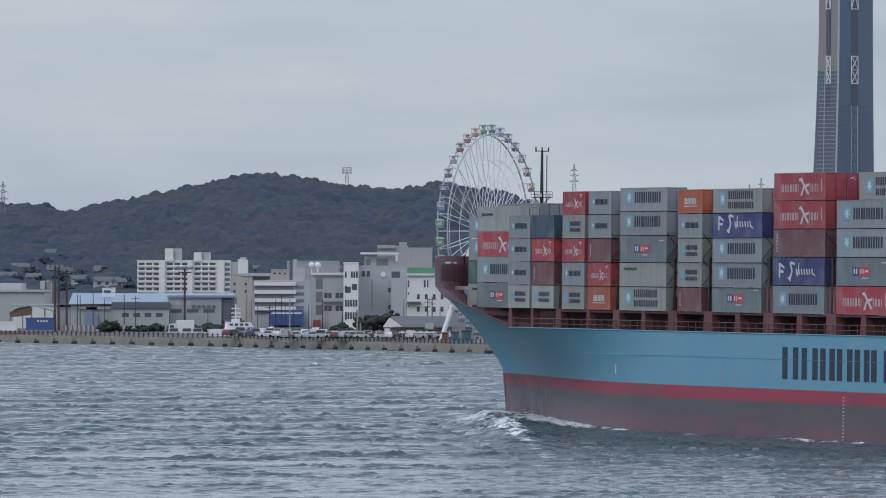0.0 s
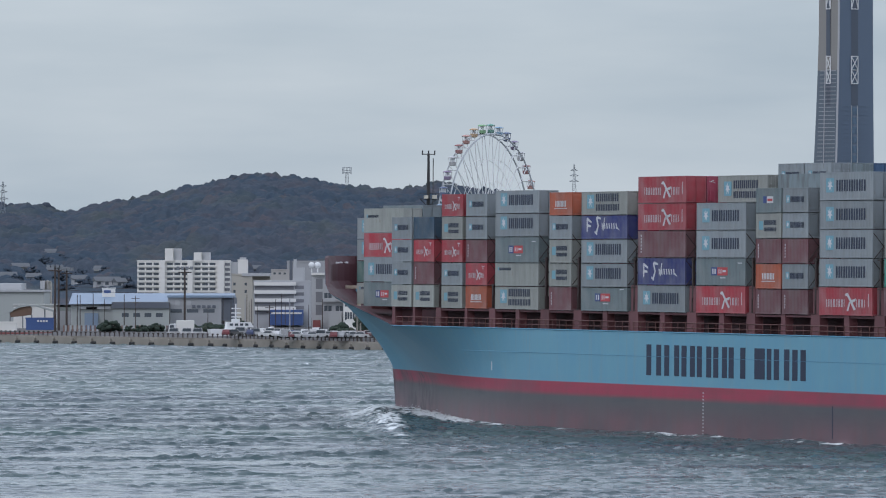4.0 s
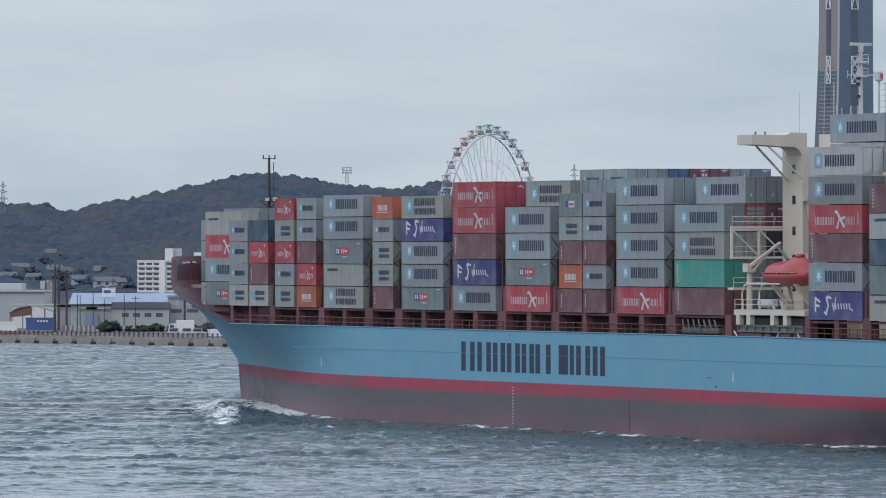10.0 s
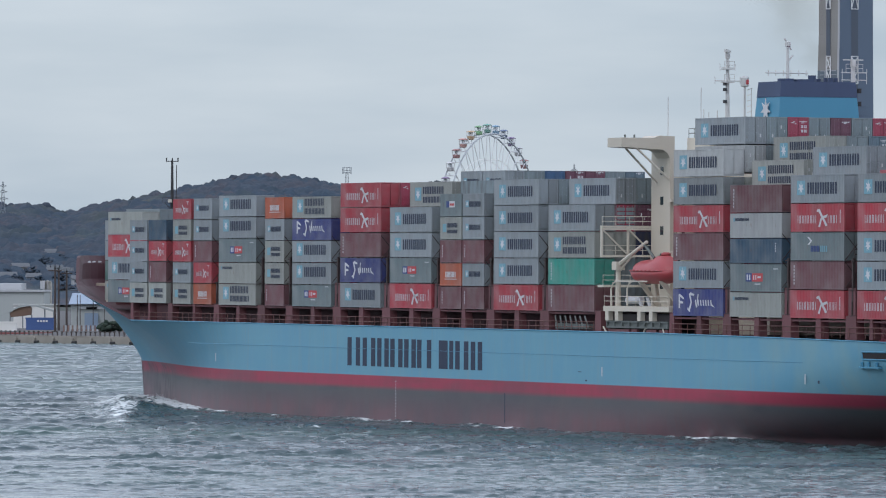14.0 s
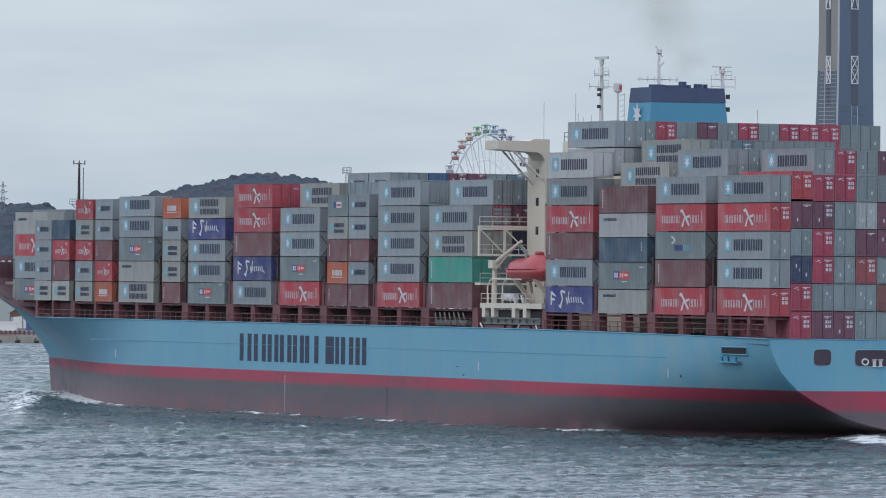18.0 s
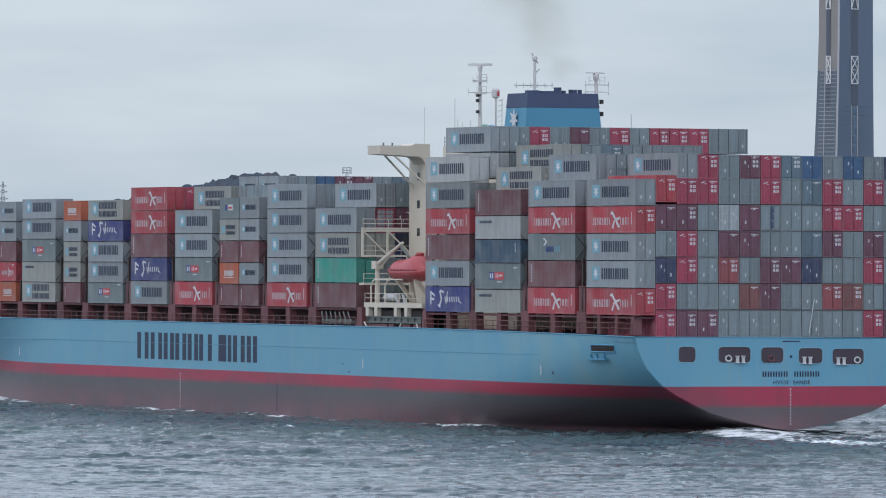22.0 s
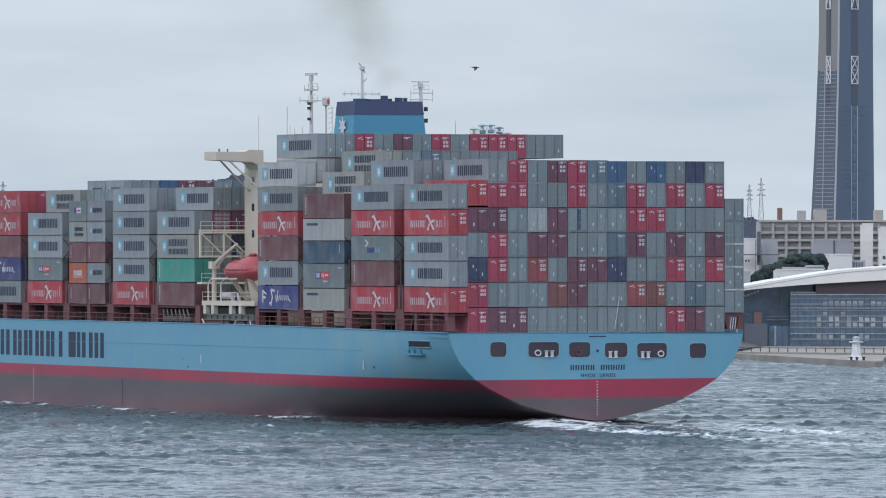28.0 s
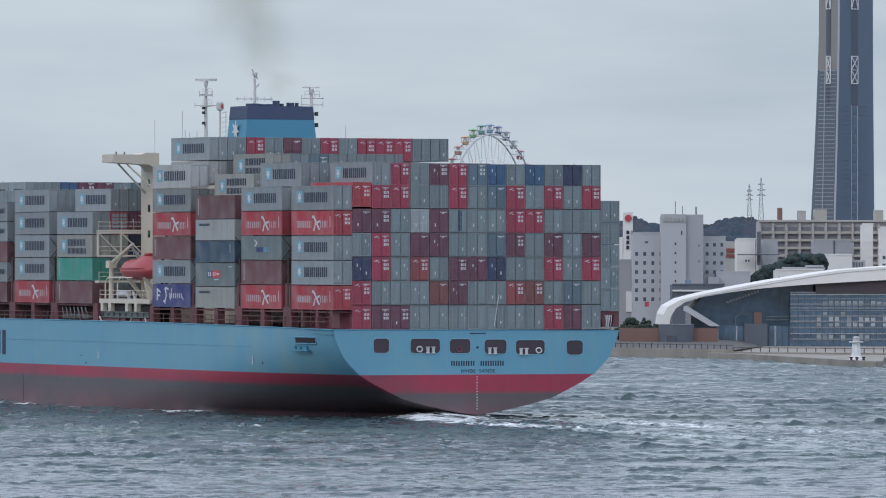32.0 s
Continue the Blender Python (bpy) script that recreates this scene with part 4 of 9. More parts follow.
ART = {
    ("M", 12.19): [("logo_panel", blocks("logo_panel", [(2.85, 4.65, 0.80, 2.25)], MARK_BLUE)), ("emblem", emblem(3.75, 1.52, 0.66)),
                   ("lettering", blocks("lettering", word(2.35, -4.5, 0.90, 2.06, 6), MARK_NAVY))],
    ("S", 12.19): [("logo_panel", blocks("logo_panel", [(2.75, 4.6, 0.70, 2.2)], MARK_BLUE)), ("emblem", emblem(3.7, 1.45, 0.66)),
                   ("lettering", blocks("lettering", word(2.3, -3.8, 1.45, 2.3, 6), MARK_NAVY)), ("lettering", blocks("lettering", word(2.3, -4.0, 0.45, 1.15, 7), MARK_NAVY))],
    ("M", 6.06): [("logo_panel", blocks("logo_panel", [(1.35, 2.2, 1.0, 1.75)], MARK_BLUE)), ("emblem", emblem(1.78, 1.38, 0.34)),
                  ("lettering", blocks("lettering", word(1.2, -2.0, 1.05, 1.65, 6), MARK_NAVY))],
    ("S", 6.06): [("logo_panel", blocks("logo_panel", [(1.3, 2.3, 0.85, 1.75)], MARK_BLUE)),
                  ("lettering", blocks("lettering", word(1.1, -1.9, 1.35, 1.85, 6), MARK_NAVY)), ("lettering", blocks("lettering", word(1.1, -1.9, 0.7, 1.1, 7), MARK_NAVY))],
    ("N", 12.19): [("logo_panel", blocks("logo_panel", [(2.3, 0.9, 1.05, 1.9)], MARK_DEEP)), ("logo_panel", blocks("logo_panel", [(0.85, -1.7, 1.05, 1.9)], MARK_RED)),
                   ("lettering", blocks("lettering", [(0.2, -1.2, 0.75, 0.85), (-4.2, -5.3, 2.3, 2.4)], MARK_WHITE)), ("lettering", blocks("lettering", [(2.05, 1.75, 1.2, 1.75), (1.5, 1.2, 1.2, 1.75), (0.5, 0.3, 1.25, 1.7), (0.0, -0.2, 1.25, 1.7), (-0.5, -1.3, 1.4, 1.6)], MARK_WHITE, 1.197))],
    ("N", 6.06): [("logo_panel", blocks("logo_panel", [(1.3, 0.5, 1.0, 1.7)], MARK_DEEP)), ("logo_panel", blocks("logo_panel", [(0.45, -1.1, 1.0, 1.7)], MARK_WHITE)),
                  ("lettering", blocks("lettering", [(0.3, -0.9, 1.2, 1.45)], MARK_RED, 1.197))],
    ("H", 12.19): [("lettering", blocks("lettering", word(4.5, 0.2, 0.85, 1.65, 7, 0.5), MARK_WHITE)), ("lettering", blocks("lettering", word(-2.4, -4.5, 0.85, 1.65, 3, 0.5), MARK_WHITE)),
                   ("emblem", slant("emblem", [[(-0.1, 2.25), (-0.5, 2.3), (-2.35, 0.65), (-1.9, 0.55)], [(-2.35, 1.75), (-2.2, 1.45), (-1.15, 1.25), (-0.9, 1.5)], [(-1.2, 1.55), (-0.8, 1.35), (-0.25, 0.5), (-0.65, 0.45)], [(0.15, 2.05), (-0.15, 2.3), (-0.5, 2.2), (-0.25, 1.95)]], MARK_WHITE)),
                   ("lettering", blocks("lettering", [(-5.15, -5.28, 0.9, 2.2)], MARK_WHITE))],
    ("H", 6.06): [("lettering", blocks("lettering", word(2.2, 0.1, 0.85, 1.4, 6, 0.5), MARK_WHITE)), ("lettering", blocks("lettering", word(-1.2, -2.2, 0.85, 1.4, 3, 0.5), MARK_WHITE)),
                  ("emblem", slant("emblem", [[(-0.05, 1.75), (-0.25, 1.78), (-1.2, 0.72), (-0.95, 0.66)], [(-1.2, 1.5), (-1.1, 1.3), (-0.55, 1.15), (-0.45, 1.32)], [(-0.6, 1.3), (-0.4, 1.2), (-0.1, 0.64), (-0.32, 0.6)]], MARK_WHITE)),
                  ("lettering", blocks("lettering", [(-1.6, -2.3, 2.1, 2.2), (-1.9, -2.0, 1.8, 2.1)], MARK_WHITE))],
    ("F", 12.19): [("emblem", slant("emblem", [[(4.7, 2.3), (4.4, 2.3), (4.4, 0.8), (4.7, 0.8)], [(4.4, 2.3), (3.4, 1.9), (3.4, 1.7), (4.4, 2.0)], [(4.4, 1.6), (3.6, 1.5), (3.6, 1.3), (4.4, 1.3)]], MARK_WHITE)),
                   ("lettering", slant("lettering", [[(1.9, 2.5), (0.9, 2.3), (0.9, 2.1), (1.9, 2.2)], [(2.2, 2.3), (1.9, 2.4), (1.4, 1.4), (1.7, 1.3)], [(1.7, 1.5), (1.4, 1.5), (1.9, 0.6), (2.3, 0.7)], [(2.6, 0.7), (1.9, 0.4), (1.9, 0.6), (2.5, 0.9)]]
                                       + [[(0.7 - 0.62 * k, 1.7), (0.45 - 0.62 * k, 1.7), (0.3 - 0.62 * k, 1.1), (0.55 - 0.62 * k, 1.1)] for k in range(7)] + [[(0.0, 2.3), (-0.2, 2.3), (0.2, 0.9), (0.4, 0.9)], [(-3.4, 1.3), (-4.0, 1.0), (-4.0, 0.9), (-3.4, 1.1)]], MARK_WHITE))],
    ("O", 6.06): [("lettering", blocks("lettering", word(1.5, -1.5, 0.95, 1.6, 4) + [(1.7, -1.7, 0.72, 0.80)], MARK_WHITE))],
    ("B", 12.19): [("lettering", blocks("lettering", [(5.35, 5.15, 0.5 + 0.34 * k, 0.72 + 0.34 * k) for k in range(6)], MARK_WHITE))],
    ("B", 6.06): [("lettering", blocks("lettering", [(2.45, 2.30, 0.6 + 0.3 * k, 0.8 + 0.3 * k) for k in range(5)], MARK_WHITE))],
    ("T", 12.19): [("lettering", blocks("lettering", [(5.4, 5.2, 0.5 + 0.28 * k, 0.7 + 0.28 * k) for k in range(7)], MARK_WHITE))],
    ("K", 12.19): [("lettering", blocks("lettering", [(-4.6, -4.8, 1.2 + 0.25 * k, 1.36 + 0.25 * k) for k in range(4)], MARK_WHITE))],
    ("g", 12.19): [("lettering", blocks("lettering", word(4.9, 1.6, 1.75, 2.05, 8), MARK_NAVY)), ("logo_panel", blocks("logo_panel", [(5.3, 5.0, 1.7, 2.1)], MARK_BLUE))],
    ("G", 12.19): [("emblem", slant("emblem", [[(2.3, 2.4), (1.9, 2.4), (1.1, 2.0), (1.5, 2.0)], [(1.1, 2.0), (1.5, 2.0), (2.2, 1.6), (1.8, 1.6)]], MARK_WHITE)), ("lettering", blocks("lettering", word(1.5, -0.6, 0.9, 1.5, 3), MARK_DEEP)), ("lettering", blocks("lettering", word(-0.7, -2.4, 0.9, 1.5, 2), MARK_BLUE))],
}
ART[("D", 12.19)] = ART[("W", 12.19)] = ART[("M", 12.19)]
ART[("l", 12.19)] = ART[("g", 12.19)]


def placard_mesh(rects):
    bm = bmesh.new()
    for y0, y1, z0, z1 in rects:
        box(bm, -0.068, -0.056, y0, y1, z0, z1)
    return mesh_of("placard", bm, MARK_WHITE)


SQUARES = placard_mesh([(-0.02, 0.26, 1.25, 1.55), (-0.42, -0.12, 1.25, 1.55), (-0.02, 0.26, 1.7, 2.0), (-0.42, -0.12, 1.7, 2.0)])
SQUARES_TOP = placard_mesh([(-0.45, 0.40, 2.32, 2.42), (-0.1, 0.2, 2.2, 2.28)])
SLASH = placard_mesh([(0.05, 0.35, 2.2, 2.3), (-0.15, 0.1, 2.3, 2.38), (-0.3, -0.1, 2.1, 2.2)])
SMALL = placard_mesh([(-0.1, 0.05, 0.7, 1.05)])
SMALL_HIGH = placard_mesh([(0.0, 0.12, 1.6, 1.95), (-0.35, -0.3, 1.2, 1.5)])
RNG = random.Random(7)


def container(code, length, tier, x, y, z, detail=1, group="stowed containers"):
    """One container with its aft end at x - length: corrugated box, two door leaves with lock rods, markings."""
    words = PAINT_WORDS[code]
    label = "%s corrugated steel container, %s, stacked on deck" % (words, "short unit" if length < 10 else "long unit")
    ob = tagged(new("container", BODY[(length, tier)]), label, "container", group)
    tint = (*TINT[code], 1)
    ob.color = tint
    for me_name, me in ART.get((code, length), []):
        part(me_name, me, None, ob)
    if detail:
        for k, sy in enumerate((1, -1)):
            leaf = part("door", DOOR[tier], None, ob)
            leaf.location = (-length / 2 + 0.04, sy * 0.527, 0)
            leaf.color = tint
            if detail > 1:
                for yy in (-0.25, 0.25):
                    rod = part("lock_rod", ROD[tier], None, leaf)
                    rod.location = (-0.07, yy, 0)
                    rod.color = (*[c * 1.2 + 0.025 for c in TINT[code]], 1)
                if code in "Hrodks" and sy < 0:
                    if code in "Hro" or RNG.random() < 0.4:
                        part("placard", SQUARES, None, leaf, "white placard squares")
                    part("placard", SQUARES_TOP, None, leaf)
                elif code in "Hro" and sy > 0:
                    part("placard", SLASH, None, leaf)
                elif RNG.random() < 0.55:
                    part("placard", SMALL if RNG.random() < 0.5 else SMALL_HIGH, None, leaf)
    ABOARD.append((ob, pose(x - length / 2, y, z)))
    return ob


ROW = 2.464


def row_y(r):
    return (7 - r) * ROW


def stack(x, length, codes, tiers, r, z, detail=1):
    for code, h in zip(codes.split(), tiers):
        container(code, length, h, x, row_y(r) if not isinstance(r, float) else r, z, detail)
        z += HEIGHT[h] + GAP
    return z


def cargo():
    for x, length, codes, tiers in BAYS:
        z0 = 13.08 if x > 60 else 12.84
        stack(x, length, codes, tiers, 0, z0, 2 if x < 20 else 1)
    # pairs of short units
    for x, codes in ((202.3, "S M H S H"), (195.2, "O H B M M"), (118.0, "B O B S N"), (111.6, "B M B M M")):
        stack(x, 6.06, codes, "sssss", 0, 13.10)
    for x, codes in ((217.4, "S M M M"), (210.7, "S B H K")):
        stack(x, 6.06, codes, "ssss", 0, 13.15)
    # forward bays, narrower
    stack(235.0, 12.19, "N M H g", "hhhh", 13.6, 13.1)
    stack(249.0, 12.19, "g E M M", "ssss", 8.8, 13.3)
    for r in range(1, 6):
        container("gmM"[r % 3], 12.19, "h", 235.0, 13.6 - ROW * r, 22.2)
    container("M", 12.19, "s", 249.0, 8.5 - ROW, 21.1)
    # inner rows that rise above the outermost stack
    for x, length, rows, codes, tier, z in (
            (132.7, 12.19, range(1, 6), "SgmMm", "h", 24.72), (102.8, 12.19, range(1, 4), "mmm", "h", 24.72), (87.9, 12.19, range(1, 9), "MmddmsMm", "h", 24.72),
            (87.9, 12.19, range(1, 4), "mdm", "h", 21.8),
            (117.9, 6.06, range(1, 3), "MM", "s", 26.12), (111.5, 6.06, range(1, 8), "Mmbddms", "s", 26.12), (147.7, 12.19, range(1, 3), "rm", "h", 24.72)):
        for r, code in zip(rows, codes):
            container(code, length, tier, x, row_y(r), z, 2)
    for r, code in zip(range(1, 14), "MmrmdmrmrrrmmmM"):
        container(code, 12.19, "h", 55.6, row_y(r), 30.6 + 0.15, 2)
    for r, code in zip(range(1, 5), "lmrm"):
        container(code, 12.19, "h", 55.6, row_y(r), 27.8, 2)
    container("S", 12.19, "h", 41.75, row_y(1), 26.15, 2)
    for r, code in zip(range(2, 9), "Smsmmmm"):
        container(code, 12.19, "h", 41.75, row_y(r), 28.6, 2)
        container("rdmmrdm"[r - 2], 12.19, "h", 41.75, row_y(r), 25.7, 1)
    for r, code in zip(range(1, 11), "Mmmmmrmgdm"):
        container(code, 12.19, "h", 27.45, row_y(r), 27.36, 2)
    # the after bay: full face of door ends
    face = ["rddmmmmmmmrdm", "rmmmkdmmokmsm", "nrmommddnmmrmr", "mrmddmmsdmdmd", "ddmwdmmmrrmmm", "rrrmmrmsrmrmr", "_mrmdrsbmbmnm"]
    face[2] = "nrmomddnmmrmr"
    for k, line in enumerate(face):
        for r, code in zip(range(1, 14), line):
            if code != "_":
                lead = "M" if (k == 6 and r == 2) else "H" if (k == 5 and r == 1) else code
                unit = container(lead, 12.19, "s" if k == 6 and r > 2 else "t" if k == 0 or (k == 5 and r == 1) else "f", 12.25, row_y(r), (10.66 + 2.804 * k if k else 10.50) - (0.12 if k == 6 else 0) + (0.16 if k == 5 and r == 1 else 0), 2)
                if k == 4 and r == 6:
                    bm = bmesh.new()
                    box(bm, -6.13, -6.06, -0.42, 0.0, 0.2, 2.62)
                    part("dark_panel", bm, SOOT, unit, "dark navy upright panel")
    stack(12.25, 12.19, "m m m m m", "sssss", 14, 12.7, 2)
    # pale lashing rod across two lower units
    bm = bmesh.new()
    beam(bm, (-0.06, -2.1, 10.9), (-0.06, -2.7, 14.6), 0.05, 5)
    rod = solid("slack_lashing_rod", bm, MARK_WHITE, "pale slack lashing rod leaning on the door ends", "rod")
    ABOARD.append((rod, pose(0, 0, 0)))
    # the rest of the stow, seen only from above
    verts, faces = [], []
    for x, length, w, z0, n in ((235, 12.19, 5, 13.1, 3), (217.4, 13.0, 7, 13.1, 4), (202.3, 13.2, 7, 13.1, 5), (186.7, 12.19, 7, 13.1, 5), (171.5, 6.06, 7, 13.1, 5), (162.75, 12.19, 7, 13.1, 5),
                                (147.7, 12.19, 7, 13.08, 4), (132.7, 12.19, 7, 13.08, 4), (117.9, 12.6, 7, 13.1, 5), (102.8, 12.19, 7, 13.08, 4), (87.9, 12.19, 7, 13.08, 4),
                                (55.6, 12.19, 7, 12.84, 5), (41.75, 12.19, 7, 12.84, 4), (27.45, 12.19, 7, 12.84, 5)):
        for r in range(-w, w):
            for k in range(n):
                h = 2.59 if x > 150 else 2.88
                x0, x1, y0, y1, a, b = x - length, x, r * ROW - 1.21, r * ROW + 1.21, z0 + k * (h + 0.014), z0 + k * (h + 0.014) + h
                i = len(verts)
                verts += [(x0, y0, a), (x1, y0, a), (x1, y1, a), (x0, y1, a), (x0, y0, b), (x1, y0, b), (x1, y1, b), (x0, y1, b)]
                faces += [(i + p, i + q, i + s, i + t) for p, q, s, t in ((0, 3, 2, 1), (4, 5, 6, 7), (0, 1, 5, 4), (1, 2, 6, 5), (2, 3, 7, 6), (3, 0, 4, 7))]
    me = bpy.data.meshes.new("container_stow")
    me.from_pydata(verts, [], faces)
    me.materials.append(stow_paint())
    ob = tagged(new("container_stow", me), "inner stow of grey and red steel containers", "containers", kind="stuff")
    ABOARD.append((ob, pose(0, 0, 0)))


def stow_paint():
    m, n, l, b = nodes_of("stow_paint")
    g, ramp = n.new("ShaderNodeNewGeometry"), n.new("ShaderNodeValToRGB")
    ramp.color_ramp.interpolation = "CONSTANT"
    ramp.color_ramp.elements[0].color = (*TINT["m"], 1)
    ramp.color_ramp.elements[1].position, ramp.color_ramp.elements[1].color = 0.5, (*TINT["d"], 1)
    for p, c in ((0.65, "r"), (0.75, "S"), (0.92, "n")):
        ramp.color_ramp.elements.new(p).color = (*TINT[c], 1)
    l.new(g.outputs["Random Per Island"], ramp.inputs[0])
    dirt = noise_of(n, l, 1.2, 5, (1, 1, 0.3), 0.4, 0.8)
    l.new(mixer(n, l, dirt, ramp.outputs[0], (0.08, 0.075, 0.07)), b.inputs["Base Color"])
    b.inputs["Roughness"].default_value = 0.6
    return m


def container_ship():
    ship = thing("container_ship", "large pale blue container ship with a full deck load", "ship")
    ship_hull(ship)
    ship_supports(ship)
    ship_house(ship)
    scanner = ship_top(ship)
    ship_bow(ship)
    ABOARD.append((ship, pose(0, 0, 0)))
    boat = lifeboat()
    ABOARD.append((boat, pose(62.9, 16.9, 17.55)))
    return scanner


SCANNER = container_ship()
cargo()


# ---- the strait ----
def water_paint(name):
    """Dark green-grey sea with fine ripples; where the surface carries a foam weight, broken white lace over it."""
    m, n, l, b = nodes_of(name)
    c = noise_of(n, l, 0.02, 4, (0.4, 1, 1), 0.35, 0.7)
    col = mixer(n, l, c, (0.048, 0.075, 0.086), (0.060, 0.104, 0.100))
    b.inputs["IOR"].default_value = 1.333
    at = n.new("ShaderNodeAttribute")
    at.attribute_name = "foam"
    lace = noise_of(n, l, 1.5, 7, (1, 1, 1), 0.25, 0.75)
    big = noise_of(n, l, 0.4, 4, (1, 1, 1), 0.3, 0.7)
    mul, mul2, r = n.new("ShaderNodeMath"), n.new("ShaderNodeMath"), n.new("ShaderNodeMapRange")
    mul.operation = mul2.operation = "MULTIPLY"
    mul.use_clamp = True
    l.new(lace, mul.inputs[0])
    l.new(big, mul.inputs[1])
    l.new(mul.outputs[0], mul2.inputs[0])
    l.new(at.outputs["Fac"], mul2.inputs[1])
    r.inputs["From Min"].default_value, r.inputs["From Max"].default_value = 0.08, 0.24
    l.new(mul2.outputs[0], r.inputs[0])
    col = mixer(n, l, r.outputs[0], col, (0.74, 0.78, 0.78))
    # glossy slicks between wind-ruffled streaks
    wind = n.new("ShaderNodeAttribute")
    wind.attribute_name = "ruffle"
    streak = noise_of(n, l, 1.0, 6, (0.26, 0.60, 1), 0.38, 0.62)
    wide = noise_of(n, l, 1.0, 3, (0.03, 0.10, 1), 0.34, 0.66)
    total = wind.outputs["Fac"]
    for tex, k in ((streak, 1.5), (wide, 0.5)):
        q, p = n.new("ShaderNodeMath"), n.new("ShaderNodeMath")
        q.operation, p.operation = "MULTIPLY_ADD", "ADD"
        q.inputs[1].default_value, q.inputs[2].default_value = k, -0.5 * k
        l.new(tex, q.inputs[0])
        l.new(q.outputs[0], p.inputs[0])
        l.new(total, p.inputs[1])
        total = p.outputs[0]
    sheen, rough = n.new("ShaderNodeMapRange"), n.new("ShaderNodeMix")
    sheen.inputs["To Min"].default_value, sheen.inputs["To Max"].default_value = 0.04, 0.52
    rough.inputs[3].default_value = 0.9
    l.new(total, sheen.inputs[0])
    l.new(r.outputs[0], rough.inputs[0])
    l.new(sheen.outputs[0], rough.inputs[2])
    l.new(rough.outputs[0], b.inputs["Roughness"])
    l.new(col, b.inputs["Base Color"])
    fine = noise_of(n, l, 1.6, 5, (0.45, 1, 1), 0.15, 0.85)
    bump_of(n, l, b, fine, 0.4, 0.15)
    return m


WATER = water_paint("sea_water")


def patches(X, Y, rng, n, long, wide):
    """Soft patches of about unit spread, drawn out across the stream."""
    p = np.zeros_like(X)
    for k in range(n):
        w, v = rng.uniform(0.5, 1.8) * 2 * math.pi / long, rng.uniform(0.5, 1.8) * 2 * math.pi / wide
        p += np.sin(X * w * rng.choice((-1, 1)) + Y * v + 6.28 * rng.random() + 1.2 * np.sin(X * 0.7 * w + Y * 0.5 * v + 6.28 * rng.random()))
    return p / math.sqrt(n / 2)


def ripple(X, Y, seed):
    """Short wind waves with crests across the view, in groups; the height, and its measure in spreads."""
    rng = np.random.default_rng(seed)
    Z = np.zeros_like(X)
    for k in range(48):
        lam = 0.62 * 1.05 ** k * (0.85 + 0.3 * rng.random())
        ang = radians(90) + rng.normal() * 0.22
        amp = 0.020 * lam * min(1.0, (1.15 / lam) ** 1.5)
        kx, ky = math.cos(ang) * 2 * math.pi / lam, math.sin(ang) * 2 * math.pi / lam
        ph = rng.random() * 6.28
        q = kx * X + ky * Y + ph + 1.1 * np.sin(X * (0.2 + 0.35 * rng.random()) / lam ** 0.5 + Y * 0.13 * rng.random() + ph)
        gust = 0.5 + 0.7 * np.sin(X * (0.2 + 0.4 * rng.random()) / lam ** 0.3 + Y * 0.3 * rng.random() + 2 * ph)
        Z += amp * (0.5 * np.sin(q) + 1.2 * (0.64 - np.abs(np.sin(0.5 * q)))) * gust
    Z *= np.clip(0.85 + 0.42 * patches(X, Y, rng, 10, 11, 13) + 0.34 * patches(X, Y, rng, 10, 6, 6), 0.12, 2.4)
    tall = (Z - Z.mean()) / Z.std()
    return Z * (1.0 + 0.30 * np.clip(tall, -1.6, 2.6)), tall


